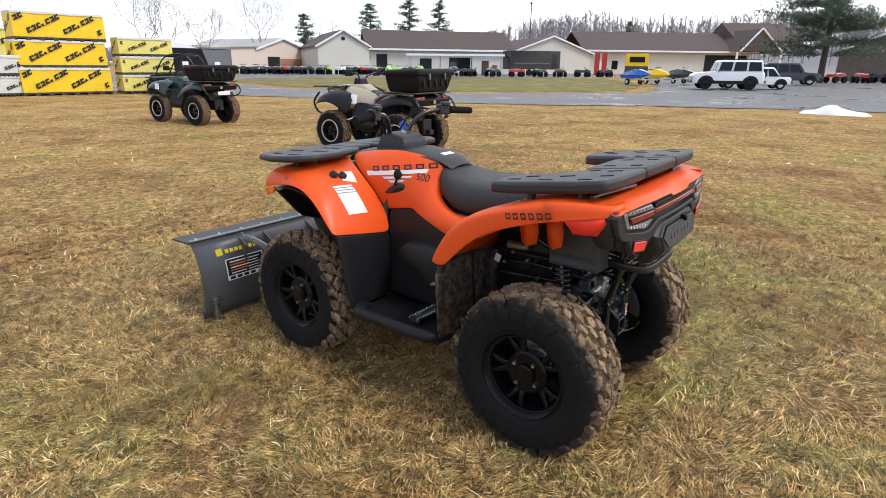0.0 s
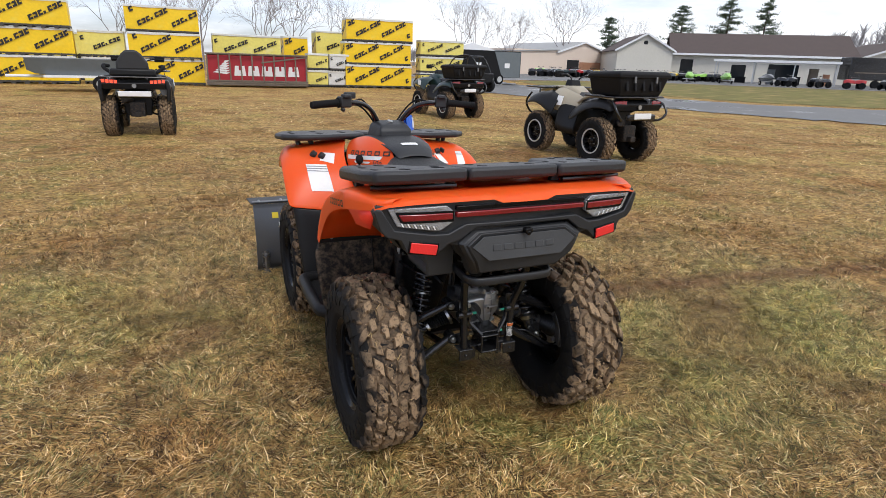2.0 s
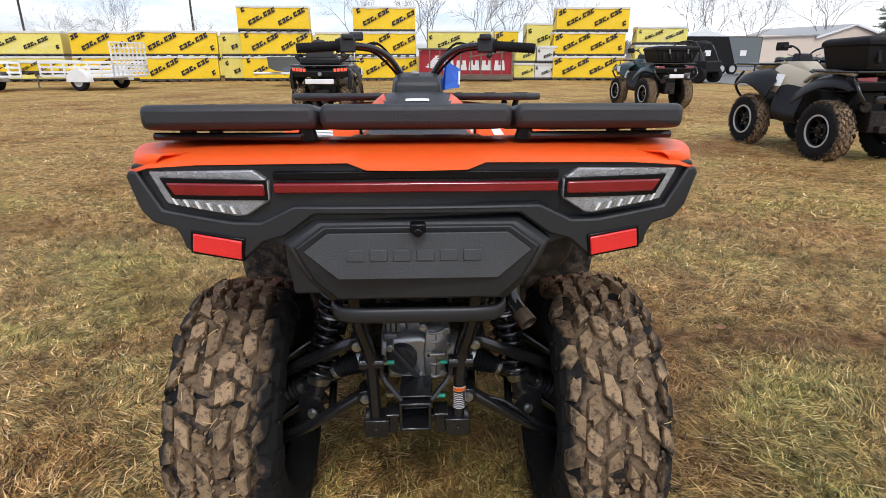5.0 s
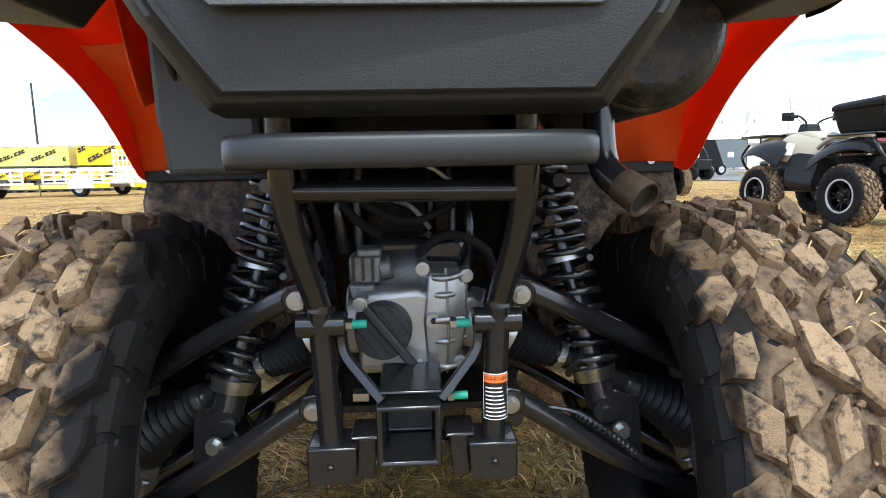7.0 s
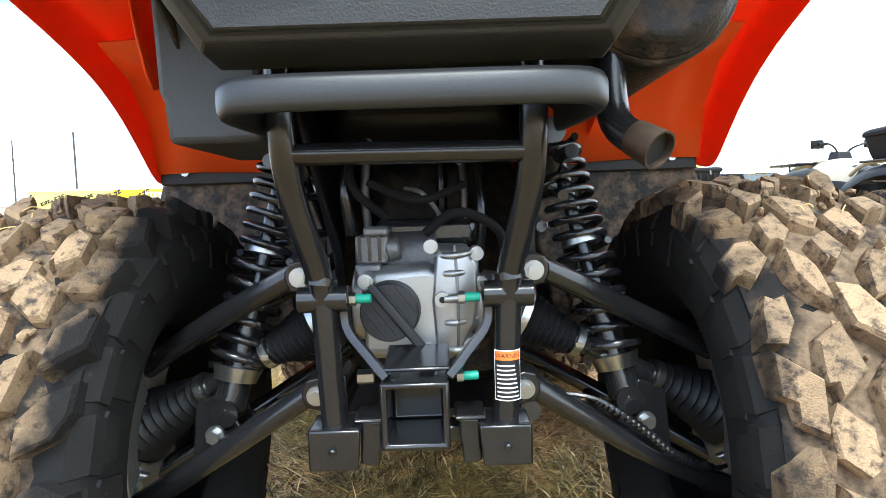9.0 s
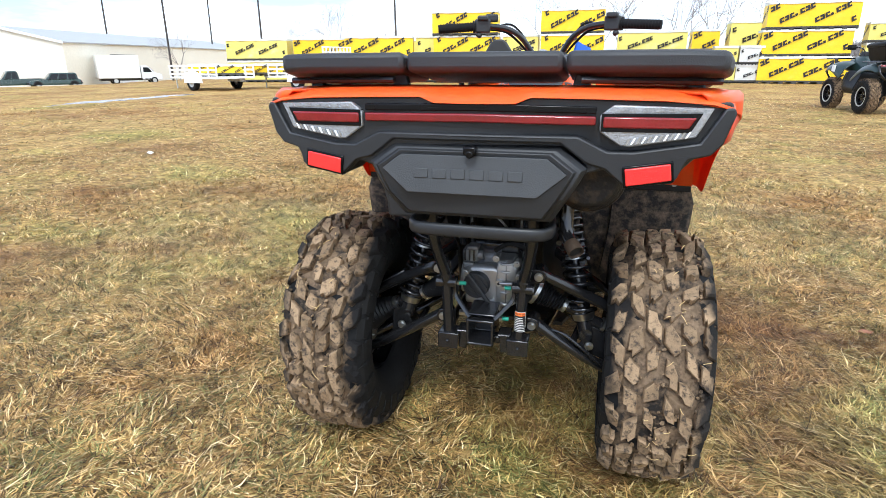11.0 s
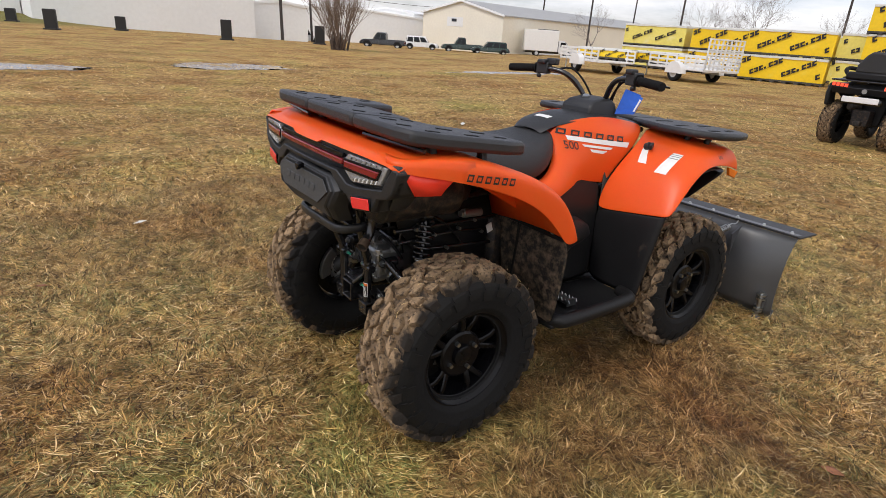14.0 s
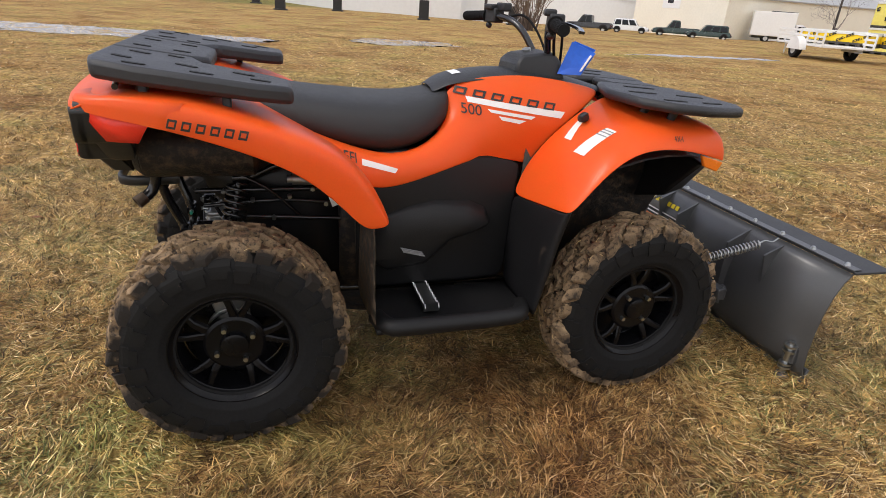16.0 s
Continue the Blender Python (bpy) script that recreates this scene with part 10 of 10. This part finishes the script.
POLES = [(-54.5, 20.1, -0.6, 8.5), (-67.1, 28.7, -1.2, 7.5), (-83.2, 83, -2.4, 20), (-76.4, 102, -2.4, 18), (-49.9, 77.8, -2.0, 15), (-30.2, 82, -1.0, 15), (155, 88, 0, 19), (76, -1.5, 0, 12), (-60, 70, -2, 12)]
for k, (x, y, z, h) in enumerate(POLES):
    pole(x, y, z, h, k in (0, 1, 2, 6), "dark wooden utility pole", (-4, -3, 1, 1, 1, 0.5, 0, 0, 0)[k], 30 * k)
for h0, sag in ((6.3, 0.25), (5.0, 0.2)):
    bm = B()
    for a, b in (((-54.5, -60, h0 + 1), (-54.5, 20.1, h0)), ((-54.5, 20.1, h0), (-67.1, 28.7, h0 - 0.8)), ((-67.1, 28.7, h0 - 0.8), (-83.2, 60, h0 - 0.5))):
        pts = [Vector(a) + (Vector(b) - Vector(a)) * t - Vector((0, 0, sag * 4 * t * (1 - t))) for t in [k / 8 for k in range(9)]]
        tube(bm, pts, 0.03, 5, 0)
    tagged(part("overhead_wire", bm, M["pole"]), "dark overhead wire between utility poles", "wire")


def grow(bm, p, d, length, r, depth, rng, spread=0.55, up=0.25, kids=(2, 4)):
    n = 3
    pts = [p]
    for k in range(n):
        d = (d + Vector((rng.uniform(-1, 1), rng.uniform(-1, 1), rng.uniform(-0.6, 1))) * 0.12 + Vector((0, 0, up * 0.12))).normalized()
        pts.append(pts[-1] + d * length / n)
    tube(bm, pts, r, 6 if depth > 2 else 4 if depth > 0 else 3, 0, r1=r * 0.55)
    if depth == 0:
        return
    for k in range(rng.randint(*kids)):
        a = rng.uniform(0, 2 * math.pi)
        side = d.cross(Vector((math.cos(a), math.sin(a), 0.3))).normalized()
        nd = (d + side * rng.uniform(spread * 0.6, spread * 1.4) + Vector((0, 0, up))).normalized()
        start = pts[-1] if k < 2 else pts[rng.randint(1, 2)]
        grow(bm, start, nd, length * rng.uniform(0.62, 0.85), r * 0.60, depth - 1, rng, spread, up, kids)


def bare_tree(x, y, z, h, seed, label, mat_key="bark_hazed", depth=5, spread=0.5, group="bare trees"):
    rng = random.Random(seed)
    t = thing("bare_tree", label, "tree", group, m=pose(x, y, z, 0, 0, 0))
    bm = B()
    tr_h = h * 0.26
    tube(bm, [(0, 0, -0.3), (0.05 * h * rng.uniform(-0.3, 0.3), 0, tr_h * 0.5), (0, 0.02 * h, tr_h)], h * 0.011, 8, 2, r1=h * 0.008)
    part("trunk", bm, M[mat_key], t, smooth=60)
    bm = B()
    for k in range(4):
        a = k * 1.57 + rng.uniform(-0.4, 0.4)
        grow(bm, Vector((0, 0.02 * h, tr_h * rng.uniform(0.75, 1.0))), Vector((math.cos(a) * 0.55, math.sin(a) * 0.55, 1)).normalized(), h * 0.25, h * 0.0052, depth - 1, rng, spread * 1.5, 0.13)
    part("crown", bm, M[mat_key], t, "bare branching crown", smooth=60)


# the many-stemmed bush on the west side
rng = random.Random(5)
bush = thing("leafless_bush", "large leafless bush with many upright stems", "bush", m=pose(-25.4, 11.7, ground_z(-25.4, 11.7), 0, 0, 0))
bm = B()
for k in range(46):
    a = rng.uniform(0, 2 * math.pi)
    o = rng.uniform(0, 0.25)
    lean = rng.uniform(0.05, 0.80)
    grow(bm, Vector((o * math.cos(a), o * math.sin(a), 0)), Vector((math.cos(a) * lean, math.sin(a) * lean, 1)).normalized(), rng.uniform(0.85, 1.30), rng.uniform(0.018, 0.032), 4, rng, 0.36, 0.14, (2, 3))
part("branching", bm, M["stem"], bush, "thin grey-brown stems", smooth=60)
bm = B()
for k in range(26):
    a = rng.uniform(0, 2 * math.pi)
    r = rng.uniform(0, 0.45)
    tube(bm, [(r * math.cos(a), r * math.sin(a), -0.05), (r * 1.5 * math.cos(a), r * 1.5 * math.sin(a), rng.uniform(0.3, 0.9))], 0.05, 6, 0, r1=0.02)
part("stump", bm, M["bark"], bush, "dark clustered base")

for k, (x, y, z, h) in enumerate(((-43.6, 51.5, -0.8, 6.0), (33, 70, 0, 11), (35.3, 69.5, 0, 10), (39, 67.5, 0, 9.5), (-30, 61, 0, 7.5), (-34, 64, 0, 5), (-45, 76, -1, 9), (-24, 66, 0, 6), (81, 94, 0, 13),
                                  (-6, 58, 0, 9), (1, 60, 0, 10), (6.4, 58, 0, 10), (10, 62, 0, 10), (15, 60, 0, 9), (58.6, 83.3, 0, 14.5), (-1, 66, 0, 9))):
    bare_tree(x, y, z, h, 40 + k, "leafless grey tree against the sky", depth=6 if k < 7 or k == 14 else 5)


def conifer(x, y, z, h, w, seed, label, low, tiers, tufts, power=0.6):
    rng = random.Random(seed)
    t = thing("pine_tree", label, "tree", "pine trees", m=pose(x, y, z))
    bm = B()
    tube(bm, [(0, 0, -0.5), (0, 0, h * 0.5), (0.1, 0, h * 0.97)], h * 0.02, 8, 0, r1=0.04)
    part("trunk", bm, M["bark"], t)
    bm = B()
    for i in range(tiers):
        f = low + (0.985 - low) * (i / (tiers - 1)) ** 0.9
        reach = w * (1 - f) ** power + 0.25
        for j in range(rng.randint(4, 6)):
            a = rng.uniform(0, 2 * math.pi)
            ln = reach * rng.uniform(0.45, 1.15)
            droop = rng.uniform(-0.05, 0.22)
            root = Vector((0, 0, h * f + rng.uniform(-0.2, 0.2)))
            out = Vector((math.cos(a), math.sin(a), 0))
            tip = root + out * ln + Vector((0, 0, droop * ln))
            tube(bm, [root, (root + tip) / 2 + Vector((0, 0, -0.04 * ln)), tip], 0.05, 3, 0, r1=0.015)
            for k in range(int(tufts * (0.4 + ln / 3.0))):
                u = rng.uniform(0.25, 1.03)
                p = root.lerp(tip, u) + Vector((rng.gauss(0, 1), rng.gauss(0, 1), rng.gauss(0, 0.45))) * (0.10 + 0.11 * ln * u)
                size = rng.uniform(0.16, 0.38)
                for q in range(3):
                    d = (out * rng.uniform(0.1, 1.0) + Vector((rng.uniform(-1, 1), rng.uniform(-1, 1), rng.uniform(-0.1, 0.9)))).normalized() * size
                    sd = d.cross(Vector((rng.uniform(-1, 1), rng.uniform(-1, 1), 1))).normalized() * size * 0.16
                    bm.faces.new([bm.verts.new(p - d * 0.3 - sd), bm.verts.new(p - d * 0.3 + sd), bm.verts.new(p + d)])
    part("crown", bm, M["needles"], t, "open grey-green crown of needle sprays", smooth=10)


for k, (x, y, z, h, w, low) in enumerate(((70.5, 5.4, 0, 17, 7.4, 0.16), (83.3, 82.7, 0, 12.5, 4.6, 0.3), (88.9, 77.5, 0, 14.0, 4.2, 0.3), (94.5, 74.5, 0, 13.5, 4.6, 0.3), (67.5, 83.4, 0, 9.6, 3.0, 0.2), (160, 60, 0, 13, 4, 0.3))):
    conifer(x, y, z, h, w, 70 + k, "dark green pine tree", low, 26 if k == 0 else 16, 110 if k == 0 else 55)

# wooded ridge far to the north-east, and a few more far woods
def ridge(a, R):
    """Height of the far wooded ridge at a bearing and distance."""
    rise = min(1.0, max(0.0, (R - 160) / 45))
    return 8.5 * rise * rise * (3 - 2 * rise) * min(1.0, max(0.0, (radians(50) - a) / radians(12))) * (0.85 + 0.15 * math.sin(a * 17)) - 0.3


bm = B()
sheet(bm, [[(R * math.cos(radians(a)), R * math.sin(radians(a)), ridge(radians(a), R)) for a in range(-14, 53, 2)] for R in (160, 170, 180, 190, 200, 215, 245)])
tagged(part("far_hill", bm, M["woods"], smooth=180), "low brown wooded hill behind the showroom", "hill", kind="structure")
rng = random.Random(9)
bm = B()
for k in range(1450):
    a = radians(rng.uniform(-10, 74))
    R = rng.uniform(175, 240)
    x, y = R * math.cos(a), R * math.sin(a)
    tall = min(1.0, max(0.42, 1.0 - (a - radians(24)) / radians(12) * 0.58))
    h = rng.uniform(6, 11) * tall
    z0 = ridge(a, R) + 1.0
    tube(bm, [(x, y, z0 - 2), (x + rng.uniform(-0.6, 0.6), y, z0 + h * 0.6), (x + rng.uniform(-1, 1), y, z0 + h)], 0.15, 3, 0, r1=0.05)
    for j in range(16):
        b = rng.uniform(0, 2 * math.pi)
        f = rng.uniform(0.15, 0.95)
        zz, ln = z0 + h * f, rng.uniform(0.8, 2.6) * (1.15 - 0.6 * f)
        tube(bm, [(x, y, zz), (x + ln * math.cos(b), y + ln * math.sin(b), zz + ln * rng.uniform(0.7, 1.6))], 0.09, 3, 0, r1=0.03)
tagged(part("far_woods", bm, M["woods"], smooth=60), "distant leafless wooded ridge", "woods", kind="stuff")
